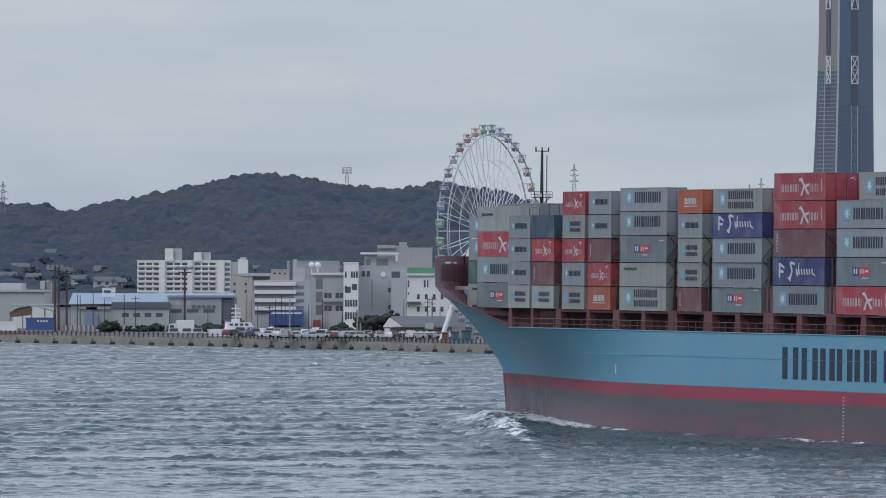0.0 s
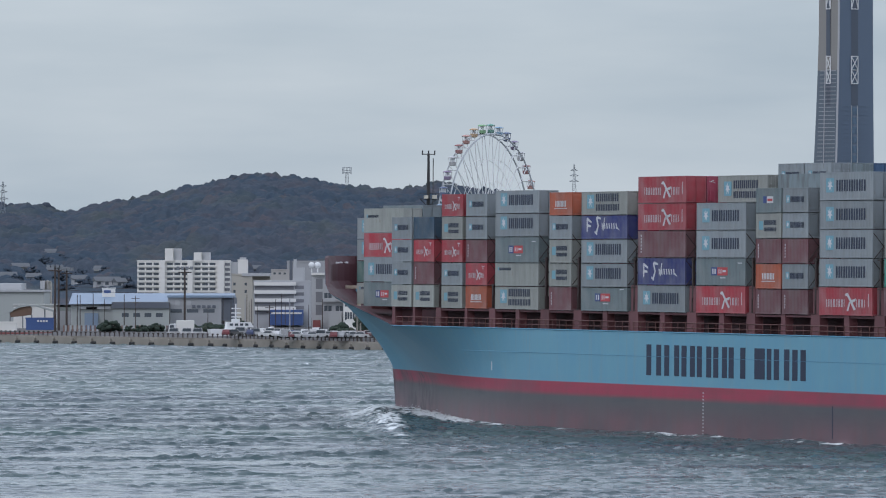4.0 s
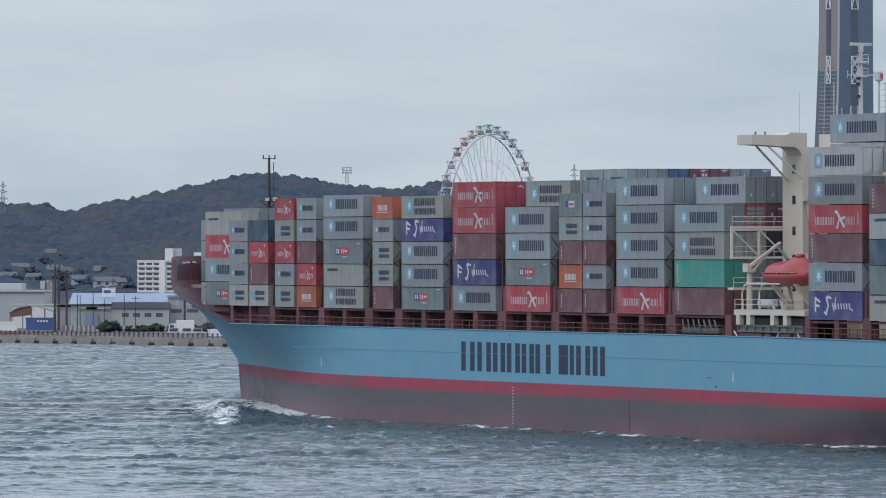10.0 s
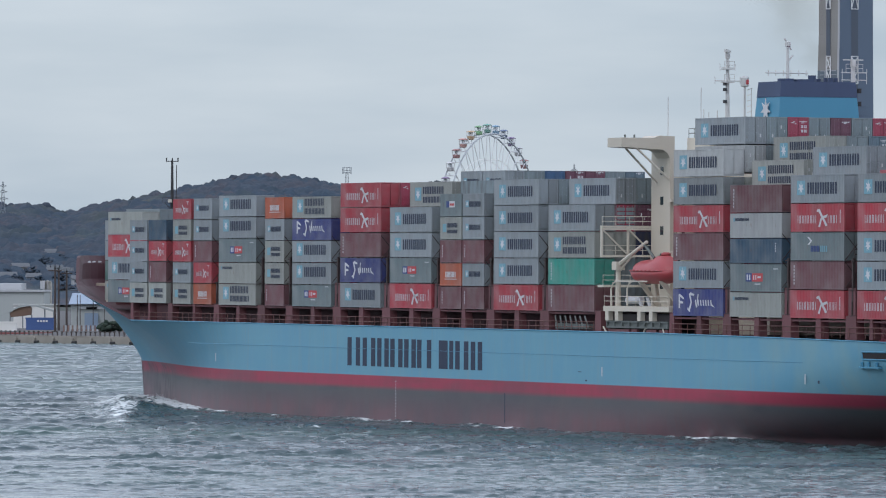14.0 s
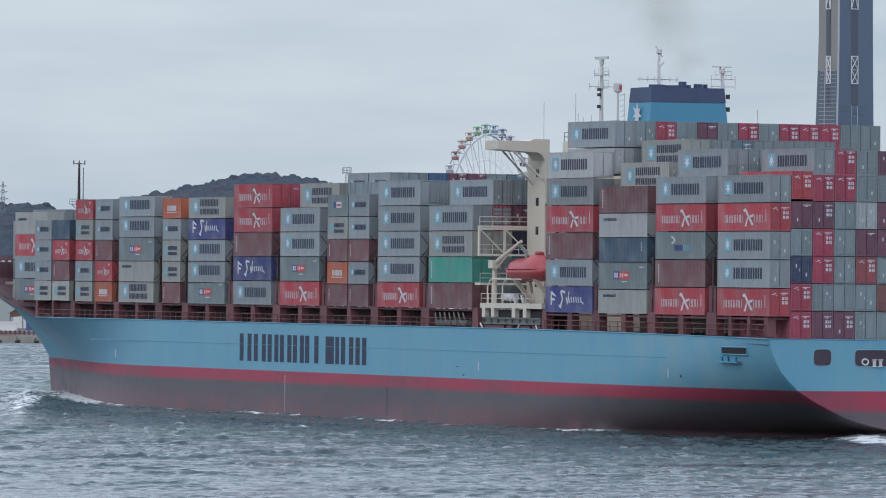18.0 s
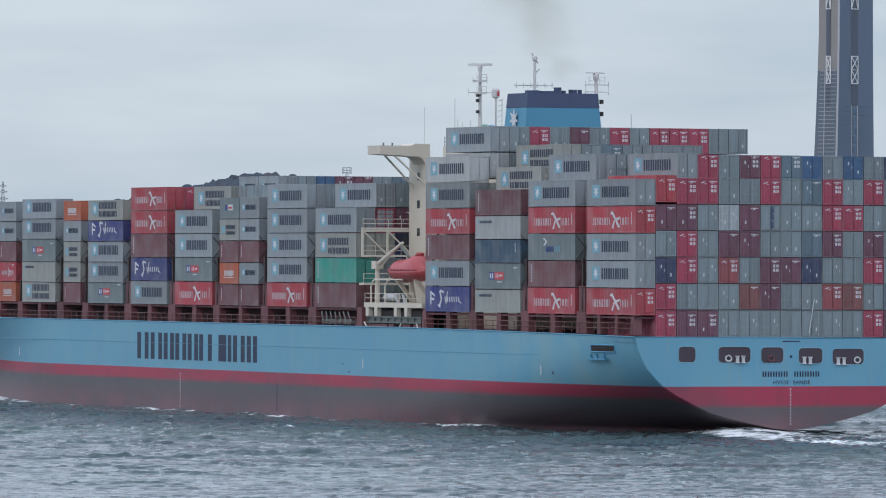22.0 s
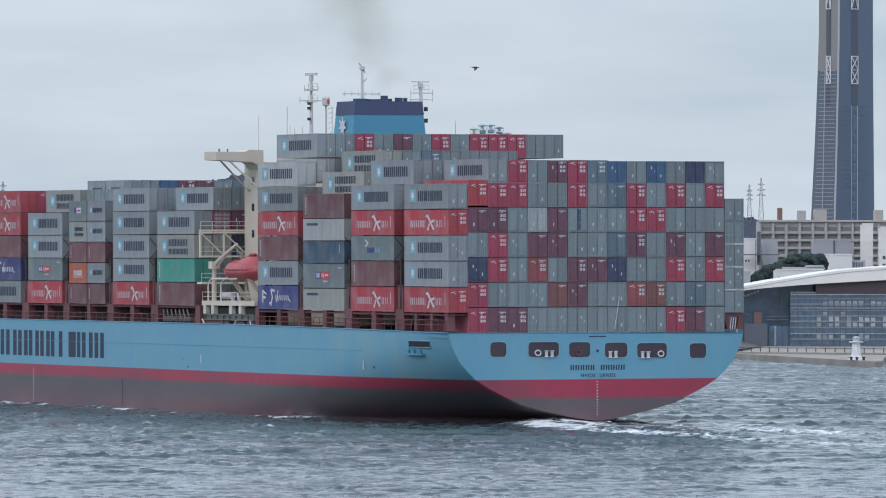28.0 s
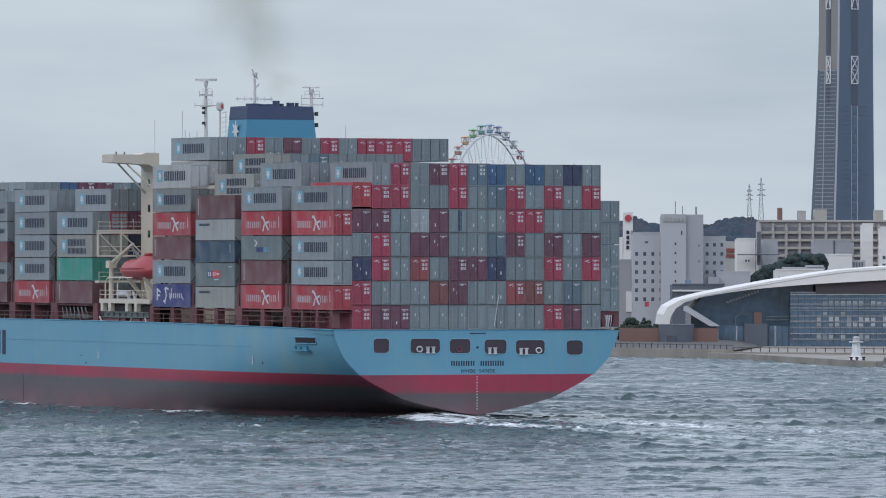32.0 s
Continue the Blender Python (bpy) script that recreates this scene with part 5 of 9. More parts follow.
def sea():
    """One sheet to the horizon: fine wavelets in the strait, wide and plain beyond."""
    rng = np.random.default_rng(4)
    ys = np.concatenate([np.linspace(-4000, 300, 12), np.arange(340, 540, 20.0), np.arange(545, 690, 0.22), np.arange(690, 800, 0.3), np.arange(800, 1010, 0.5), np.arange(1010, 1640, 1.2), np.array([1700, 2200, 4800])])
    us = np.concatenate([[-60, -20, -6, -2.2], np.linspace(-1.12, 1.12, 430), [2.2, 6, 20, 60]])
    Y, U = np.meshgrid(ys, us, indexing="ij")
    X = U * (0.0617 * np.maximum(Y, 500) + 9)
    near = (Y > 543) & (Y < 1630) & (np.abs(U) < 1.12)
    Z, tall = ripple(np.where(near, X, 0.0), np.where(near, Y, 600.0), 4)
    # slicks and ruffled bands, rougher the farther they lie from the eye
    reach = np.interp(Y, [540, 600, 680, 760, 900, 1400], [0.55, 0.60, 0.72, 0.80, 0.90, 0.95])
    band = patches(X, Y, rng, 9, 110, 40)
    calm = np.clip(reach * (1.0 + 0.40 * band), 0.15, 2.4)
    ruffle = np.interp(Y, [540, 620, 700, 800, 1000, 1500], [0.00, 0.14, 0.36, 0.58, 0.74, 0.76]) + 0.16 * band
    foam = np.clip((tall - 2.5) * 1.2, 0, 1) * np.clip((ruffle - 0.3) * 2.0, 0, 1) * np.clip(patches(X, Y, rng, 6, 40, 22), 0, 1) * 0.42
    Z, foam = Z * calm * near, foam * near
    ny, nx = X.shape
    co = np.stack([X, Y, Z], -1).reshape(-1, 3)
    i = (np.arange(ny - 1)[:, None] * nx + np.arange(nx - 1)[None]).ravel()
    quads = np.stack([i, i + 1, i + nx + 1, i + nx], -1)
    me = bpy.data.meshes.new("water")
    me.vertices.add(len(co))
    me.vertices.foreach_set("co", co.ravel().astype(np.float32))
    me.loops.add(quads.size)
    me.loops.foreach_set("vertex_index", quads.ravel().astype(np.int32))
    me.polygons.add(len(quads))
    me.polygons.foreach_set("loop_start", (np.arange(len(quads)) * 4).astype(np.int32))
    me.polygons.foreach_set("use_smooth", np.ones(len(quads), dtype=bool))
    me.update(calc_edges=True)
    me.validate()
    me.attributes.new("foam", "FLOAT", "POINT").data.foreach_set("value", foam.ravel().astype(np.float32))
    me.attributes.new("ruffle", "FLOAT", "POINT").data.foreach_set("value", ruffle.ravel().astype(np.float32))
    me.materials.append(WATER)
    return tagged(new("water", me), "grey-green choppy sea water of a tidal strait", "water", kind="structure")


SEA = sea()


# ---- the far shore ----
CONCRETE = paint("weathered_concrete", (0.29, 0.27, 0.235), 0.85, 0, 0.6, 0.9, (0.11, 0.095, 0.075))
ASPHALT = paint("quay_asphalt", (0.085, 0.083, 0.08), 0.9, 0, 0.4, 0.3)
WALL_WHITE = paint("white_render_wall", (0.72, 0.71, 0.67), 0.8, 0, 0.25, 0.25, (0.42, 0.40, 0.36))
WALL_GREY = paint("grey_render_wall", (0.35, 0.36, 0.37), 0.8, 0, 0.3, 0.25)
WALL_PALE = paint("pale_grey_wall", (0.43, 0.44, 0.45), 0.8, 0, 0.3, 0.25)
WALL_BEIGE = paint("beige_render_wall", (0.42, 0.40, 0.35), 0.8, 0, 0.35, 0.25)
WALL_TAN = paint("tan_tile_wall", (0.41, 0.395, 0.375), 0.8, 0, 0.3, 0.25)
WALL_GREEN = paint("grey_green_sheet", (0.36, 0.385, 0.37), 0.7, 0, 0.35, 0.3)
WALL_DARK = paint("dark_grey_cladding", (0.105, 0.12, 0.145), 0.6, 0, 0.3, 0.3)
BRICK = paint("brown_brick_wall", (0.21, 0.125, 0.10), 0.85, 0, 0.4, 0.8)
ROOF_BLUE = paint("blue_sheet_roof", (0.205, 0.275, 0.36), 0.5, 0, 0.25, 0.3)
ROOF_GREY = paint("grey_tile_roof", (0.10, 0.11, 0.12), 0.7, 0, 0.35, 0.6)
ROOF_GREEN = paint("green_sheet_roof", (0.07, 0.22, 0.12), 0.6, 0, 0.3, 0.5)
STEEL_WHITE = paint("white_painted_steel", (0.68, 0.69, 0.69), 0.5, 0, 0.2, 2)
STEEL_DARK = paint("dark_brown_steel", (0.05, 0.035, 0.03), 0.6, 0, 0.4, 2)
STEEL_LATTICE = paint("galvanised_lattice", (0.22, 0.24, 0.26), 0.5, 0.3, 0.3, 2)
BLUE_PANEL = paint("blue_hoarding", (0.05, 0.10, 0.26), 0.6, 0, 0.3, 0.5)
RED_PANEL = paint("faded_red_panel", (0.23, 0.07, 0.065), 0.7, 0, 0.4, 0.8)
RUBBER = paint("black_rubber_fender", (0.02, 0.02, 0.02), 0.85, 0, 0.3, 2)
# paler than bare dark glass, with some distance haze in the colour
WINDOW = glass("building_glass", (0.06, 0.072, 0.085), 0.2)
# shade of balconies, open floors and recesses as the colour of flat panels
SHADE = paint("deep_balcony_shade", (0.19, 0.195, 0.21), 0.8, 0, 0.3, 0.5)
CURTAIN = glass("curtain_wall_glass", (0.065, 0.11, 0.16), 0.12)
ROOF_WHITE = paint("white_metal_roof", (0.74, 0.72, 0.67), 0.45, 0, 0.2, 0.15)
CAR_PAINT = tinted("car_paint", 0.3, rusting=0.0)


def foliage(name, a, b, c, patchy=()):
    m, n, l, s = nodes_of(name)
    g, r = n.new("ShaderNodeNewGeometry"), n.new("ShaderNodeValToRGB")
    r.color_ramp.elements[0].color, r.color_ramp.elements[1].color = (*a, 1), (*b, 1)
    r.color_ramp.elements.new(0.88).color = (*b, 1)
    r.color_ramp.elements.new(0.95).color = (*c, 1)
    crowns, c2 = n.new("ShaderNodeTexVoronoi"), n.new("ShaderNodeTexCoord")
    crowns.inputs["Scale"].default_value = 0.22
    l.new(c2.outputs["Object"], crowns.inputs["Vector"])
    pick = n.new("ShaderNodeMath")
    pick.operation = "FRACT"
    both = n.new("ShaderNodeMath")
    l.new(g.outputs["Random Per Island"], both.inputs[0])
    l.new(crowns.outputs["Color"], both.inputs[1])
    l.new(both.outputs[0], pick.inputs[0])
    l.new(pick.outputs[0], r.inputs[0])
    leaf = noise_of(n, l, 0.9, 5, (1, 1, 1), 0.35, 0.7)
    wide = noise_of(n, l, 0.012, 3, (1, 1, 1), 0.4, 0.62)
    col = mixer(n, l, wide, r.outputs[0], mixer(n, l, 0.45, r.outputs[0], c))
    for tone, size, low in patchy:
        spread = noise_of(n, l, size, 5, (1, 0.35, 1), low, low + 0.14)
        col = mixer(n, l, spread, col, mixer(n, l, 0.62, col, tone))
    l.new(mixer(n, l, leaf, col, mixer(n, l, 0.2, col, (0.02, 0.026, 0.03))), s.inputs["Base Color"])
    s.inputs["Roughness"].default_value = 0.9
    s.inputs["Specular IOR Level"].default_value = 0.08
    bump_of(n, l, s, leaf, 0.4, 0.5)
    return m


# leaf colours pulled towards blue-grey: distance haze is put into them
WOODS = foliage("hazed_woodland_leaves", (0.042, 0.064, 0.090), (0.054, 0.077, 0.102), (0.078, 0.078, 0.090),
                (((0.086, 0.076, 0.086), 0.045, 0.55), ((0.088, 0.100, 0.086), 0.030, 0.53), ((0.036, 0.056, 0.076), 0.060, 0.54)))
GROVE = foliage("grove_leaves", (0.030, 0.052, 0.054), (0.042, 0.066, 0.064), (0.060, 0.072, 0.062))
GARDEN = foliage("garden_leaves", (0.030, 0.048, 0.040), (0.044, 0.066, 0.050), (0.07, 0.075, 0.055))
SOIL = paint("hillside_soil", (0.038, 0.046, 0.036), 0.95, 0, 0.5, 0.05)
BARK = paint("tree_bark", (0.06, 0.045, 0.035), 0.9, 0, 0.4, 3)

QUAY = [(-420, 1990), (-98.2, 1586), (-46.2, 1522), (9.6, 1421), (34.2, 1376), (54.6, 1348)]
SKYLINE = [(-900, 30), (-226.0, 40.4), (-209.9, 41.2), (-196.6, 41.8), (-177.8, 37.8), (-169.8, 40.5),
           (-156.4, 44.0), (-140.3, 46.4), (-124.3, 49.9), (-108.2, 53.7), (-101.5, 55.3),
           (-84.1, 55.9), (-68.0, 54.8), (-52.0, 51.6), (-38.6, 50.0), (-22.5, 49.8),
           (-11.8, 50.6), (-1.1, 52.8), (17.7, 49.3), (36.4, 44.5), (57.8, 37.3),
           (81.9, 33.9), (92.7, 35.2), (106.0, 30.1), (122.1, 31.2), (132.8, 35.5),
           (143.5, 35.6), (154.2, 32.4), (218.5, 29.5), (900, 25)]


def hill_height(x, y):
    if y < 2050:
        return 1.4
    s = min(1.0, (y - 2050) / 1350)
    s = s * s * (3 - 2 * s)
    if y > 3400:
        s = max(0.2, 1 - (y - 3400) / 900)
    top = run(SKYLINE, x * 3400 / y) - 5.0
    return 1.4 + top * s + 2.5 * s * noise.noise((x * 0.012, y * 0.008, 0.0)) + 1.2 * s * noise.noise((x * 0.05, y * 0.03, 3.0))


def land():
    bm = bmesh.new()
    front = [bm.verts.new((x, y + 1.0, 1.42)) for x, y in QUAY] + [bm.verts.new((66, 1462, 0.95)), bm.verts.new((300, 1462, 0.95)), bm.verts.new((2500, 1462, 0.95))]
    front = [bm.verts.new((-2600, 2700, 1.42))] + front
    step = [bm.verts.new((v.co.x, v.co.y + (34 if v.co.x < 40 else 70), 2.2)) for v in front]
    back = [bm.verts.new((v.co.x, 2860, 2.2)) for v in front]
    for k in range(len(front) - 1):
        bm.faces.new((front[k], front[k + 1], step[k + 1], step[k]))
        bm.faces.new((step[k], step[k + 1], back[k + 1], back[k]))
    solid("ground", bm, ASPHALT, "grey asphalt quay apron and yards", "ground", kind="structure")
    # hillside
    nx, ny = 150, 70
    verts, faces = [], []
    for j in range(ny):
        y = 2050 + (4400 - 2050) * (j / (ny - 1)) ** 1.15
        for i in range(nx):
            x = (-0.12 + 0.24 * i / (nx - 1)) * y * (1 if 5 < i < nx - 6 else 3)
            verts.append((x, y, hill_height(x, y)))
    for j in range(ny - 1):
        for i in range(nx - 1):
            a = j * nx + i
            faces.append((a, a + 1, a + nx + 1, a + nx))
    me = bpy.data.meshes.new("hillside")
    me.from_pydata(verts, [], faces)
    me.materials.append(SOIL)
    me.polygons.foreach_set("use_smooth", [True] * len(faces))
    tagged(new("hillside", me), "low wooded hills behind the harbour town", "hill", kind="structure")


def clump_mesh(name, spots, material, seed=1, detail=1, rough=0.6):
    """Many crowns in one mesh: lumpy balls, each knocked out of round by its own noise."""
    base = bmesh.new()
    bmesh.ops.create_icosphere(base, subdivisions=detail + 1, radius=1.0)
    bv = np.array([v.co[:] for v in base.verts])
    bf = np.array([[v.index for v in f.verts] for f in base.faces])
    base.free()
    rng = np.random.default_rng(seed)
    n, nv = len(spots), len(bv)
    spots = np.array(spots)
    out = np.empty((n, nv, 3))
    for k in range(n):
        q = rng.normal(size=(5, 3)) * 2.2
        d = 1 + rough * (0.16 * np.sin(bv @ q.T + rng.random(5) * 6.28).sum(1) + rng.normal(size=nv) * 0.09)
        out[k] = spots[k, :3] + bv * d[:, None] * spots[k, 3:6]
    faces = (bf[None] + (np.arange(n) * nv)[:, None, None]).reshape(-1, 3)
    me = bpy.data.meshes.new(name)
    me.vertices.add(n * nv)
    me.vertices.foreach_set("co", out.ravel().astype(np.float32))
    me.loops.add(faces.size)
    me.loops.foreach_set("vertex_index", faces.ravel().astype(np.int32))
    me.polygons.add(len(faces))
    me.polygons.foreach_set("loop_start", (np.arange(len(faces)) * 3).astype(np.int32))
    me.polygons.foreach_set("use_smooth", np.ones(len(faces), dtype=bool))
    me.update(calc_edges=True)
    me.validate()
    me.materials.append(material)
    return me


def woods():
    """Closed canopy of rounded crowns over the hills, with separate taller crowns along the crest."""
    rng = np.random.default_rng(3)
    ys = np.arange(2230, 3500, 2.6)
    us = np.linspace(-0.072, 0.062, 420)
    Y, U = np.meshgrid(ys, us, indexing="ij")
    X = U * Y
    ground = np.array([[hill_height(u * y, y) for u in us[::6]] for y in ys[::6]])
    gy, gu = np.linspace(0, len(ys[::6]) - 1.001, len(ys)), np.arange(len(us)) / 6.0
    gu = np.minimum(gu, ground.shape[1] - 1.001)
    gy = np.minimum(np.arange(len(ys)) / 6.0, ground.shape[0] - 1.001)
    iy, iu = gy.astype(int), gu.astype(int)
    fy, fu = (gy - iy)[:, None], (gu - iu)[None]
    G = (ground[iy][:, iu] * (1 - fy) * (1 - fu) + ground[iy + 1][:, iu] * fy * (1 - fu) + ground[iy][:, iu + 1] * (1 - fy) * fu + ground[iy + 1][:, iu + 1] * fy * fu)
    cell = 4.6
    cx, cy = np.floor(X / cell).astype(int), np.floor(Y / (cell * 1.6)).astype(int)
    seed = rng.random((512, 512, 4))
    top = np.zeros_like(X)
    for dx in (-1, 0, 1):
        for dy in (-1, 0, 1):
            q = seed[(cx + dx) % 512, (cy + dy) % 512]
            px, py = (cx + dx + q[..., 0]) * cell, (cy + dy + q[..., 1]) * cell * 1.6
            r = 2.0 + 1.9 * q[..., 2]
            d = ((X - px) ** 2 + ((Y - py) / 1.5) ** 2) / r ** 2
            top = np.maximum(top, (0.7 + 0.9 * q[..., 3]) * r * 0.62 * np.sqrt(np.clip(1 - d, 0, 1)))
    for k in range(26):
        lam = 1.6 * 1.16 ** k
        a, ph = rng.random() * 6.28, rng.random() * 6.28
        top += 0.055 * lam ** 0.55 * np.sin(6.28 / lam * (X * math.cos(a) + Y * 0.6 * math.sin(a)) + ph + 1.5 * np.sin(X * 0.13 / lam + Y * 0.21 / lam + ph))
    edge = np.clip((G - 4.5) / 5, 0, 1)
    Z = G + 0.6 + (top + 0.4) * edge
    Z = np.where((U > 0.0125) & (U < 0.0215) & (Y < 2700), G - 0.5, Z)
    ny, nx = X.shape
    co = np.stack([X, Y, Z], -1).reshape(-1, 3)
    i = (np.arange(ny - 1)[:, None] * nx + np.arange(nx - 1)[None]).ravel()
    quads = np.stack([i, i + 1, i + nx + 1, i + nx], -1)
    me = bpy.data.meshes.new("woodland")
    me.vertices.add(len(co))
    me.vertices.foreach_set("co", co.ravel().astype(np.float32))
    me.loops.add(quads.size)
    me.loops.foreach_set("vertex_index", quads.ravel().astype(np.int32))
    me.polygons.add(len(quads))
    me.polygons.foreach_set("loop_start", (np.arange(len(quads)) * 4).astype(np.int32))
    me.polygons.foreach_set("use_smooth", np.ones(len(quads), dtype=bool))
    me.update(calc_edges=True)
    me.validate()
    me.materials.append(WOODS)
    tagged(new("woodland", me), "dense green and browning woodland on the hills, tinted blue-grey with haze", "trees", kind="stuff")
    rnd = random.Random(3)
    spots = []
    for k in range(330):
        x = -235 + 1.42 * k + rnd.uniform(-1, 1)
        if x > 35 and not 85 < x < 160:
            continue
        y = 3385 + rnd.uniform(-25, 10)
        z = hill_height(x, y)
        r = rnd.uniform(1.0, 2.3)
        spots.append((x, y, z + r * 0.9 + 1.0, r * 1.1, r * 1.1, r * rnd.uniform(0.8, 1.4)))
        for q in range(3):
            spots.append((x + rnd.uniform(-2, 2), y, z + 1.2 + rnd.uniform(0, 1.6), 0.8, 0.8, 0.9))
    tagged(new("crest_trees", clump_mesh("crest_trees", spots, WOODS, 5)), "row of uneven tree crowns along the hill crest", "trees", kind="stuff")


def tree(x, y, z, height, spread, seed, label="dark green round-crowned tree by the quay", leaves=None):
    rng = random.Random(seed)
    ob = thing("tree", label, "tree", at=pose(x, y, z))
    bm = bmesh.new()
    beam(bm, (0, 0, 0), (0.1, 0, height * 0.55), 0.22, 7, 0.12)
    for k in range(5):
        a = 2 * math.pi * k / 5
        beam(bm, (0.05, 0, height * (0.3 + 0.04 * k)), (spread * 0.55 * math.cos(a), spread * 0.55 * math.sin(a), height * 0.7), 0.1, 5, 0.04)
    part("trunk", bm, BARK, ob)
    spots = []
    for k in range(46):
        a, r = rng.random() * 6.28, spread * rng.random() ** 0.5
        h = height * (0.34 + 0.6 * rng.random() * (1 - 0.55 * (r / spread) ** 2))
        s = rng.uniform(0.35, 0.75) * spread * 0.42
        spots.append((r * math.cos(a), r * math.sin(a), h, s, s, s * 0.8))
    part("crown", clump_mesh("crown", spots, leaves or GARDEN, seed), None, ob)
    return ob


def quay():
    wall = thing("quay_wall", "weathered concrete quay wall with black fenders", "quay wall", kind="structure")
    bm = bmesh.new()
    for (xa, ya), (xb, yb) in zip(QUAY, QUAY[1:]):
        v = [bm.verts.new((x, y + d, z)) for d, z in ((0, -2), (0, 1.55), (1.2, 1.55), (1.2, -2)) for x, y in ((xa, ya), (xb, yb))]
        for i in (0, 2, 4):
            bm.faces.new((v[i], v[i + 1], v[i + 3], v[i + 2]))
    part("wall_face", bm, CONCRETE, wall)
    post = bmesh.new()
    turned(post, [(0.17, 0), (0.13, 0.12), (0.13, 0.7), (0.27, 0.76), (0.27, 0.92), (0.14, 0.98)], 7)
    post = mesh_of("bollard_post", post, STEEL_DARK)
    block = bmesh.new()
    prism(block, [(-2.7, -0.1), (-2.7, 0.95), (-2.45, 1.2), (2.45, 1.2), (2.7, 0.95), (2.7, -0.1), (2.3, -0.4), (-2.3, -0.4)], "y", -0.45, 0.05)
    block = mesh_of("wall_block", block, CONCRETE)
    fend = bmesh.new()
    beam(fend, (-0.9, -0.3, 0.1), (0.9, -0.3, 0.1), 0.36, 10)
    fend = mesh_of("fender", fend, RUBBER)
    for (xa, ya), (xb, yb) in list(zip(QUAY, QUAY[1:]))[0:4]:
        length = math.hypot(xb - xa, yb - ya)
        turn = math.atan2(yb - ya, xb - xa)
        n = int(length / 1.75)
        for k in range(n):
            u = (k + 0.5) / n
            x, y = xa + (xb - xa) * u, ya + (yb - ya) * u
            if not -125 < x < 16:
                continue
            o = part("bollard_post", post, None, wall)
            o.location = (x, y + 0.45, 1.55)
            if k % 4 == 0:
                o = part("fender", fend, None, wall)
                o.location, o.rotation_euler = (x, y, 0), (0, 0, turn)
            if k % 4 == 2:
                o = part("wall_block", block, None, wall)
                o.location, o.rotation_euler = (x, y, 0), (0, 0, turn)


def building(name, label, x0, x1, z0, z1, y, depth, material, grids=(), extras=(), category="building", glass_mat=None):
    """A block with its front at y; grids of windows: left, width, pitch, count, top, height, pitch down, count; extras: more blocks on or before it."""
    ob = thing(name, label, category)
    bm = bmesh.new()
    box(bm, x0, x1, y, y + depth, min(z0, 1.4), z1)
    wall = part("wall", bm, material, ob)
    bm = bmesh.new()
    box(bm, x0 - 0.1, x1 + 0.1, y - 0.1, y + 0.3, z1, z1 + 0.35)
    part("parapet", bm, material, ob)
    for ex in extras:
        a, b, c, d, dy0, dy1, mt, nm = ex
        bm = bmesh.new()
        box(bm, a, b, y + dy0, y + dy1, c, d)
        part(nm, bm, mt, ob)
    for left, w, p, nx, top, h, q, nz in grids:
        pane = bmesh.new()
        box(pane, 0, w, -0.06, 0.02, -h, 0)
        pane = mesh_of("window", pane, glass_mat or WINDOW)
        for j in range(nz):
            for i in range(nx):
                o = part("window", pane, None, wall)
                o.location = (left + i * p, y, top - j * q)
    return ob


def gable_house(label, x, y, z, w, d, h, roof_h, wall_mat, roof_mat, turn=0):
    ob = thing("house", label, "house", at=pose(x, y, z, 0, 0, turn))
    bm = bmesh.new()
    box(bm, -w / 2, w / 2, -d / 2, d / 2, -3.5, h)
    wall = part("wall", bm, wall_mat, ob)
    bm = bmesh.new()
    prism(bm, [(-d / 2 - 0.5, h - 0.1), (d / 2 + 0.5, h - 0.1), (0, h + roof_h)], "x", -w / 2 - 0.4, w / 2 + 0.4)
    part("roof", bm, roof_mat, ob)
    for k in range(max(2, int(w / 3))):
        bm = bmesh.new()
        xx = -w / 2 + (k + 0.5) * w / max(2, int(w / 3))
        box(bm, xx - 0.6, xx + 0.6, -d / 2 - 0.05, -d / 2 + 0.05, h * 0.35, h * 0.8)
        part("window", bm, WINDOW, wall)
    return ob


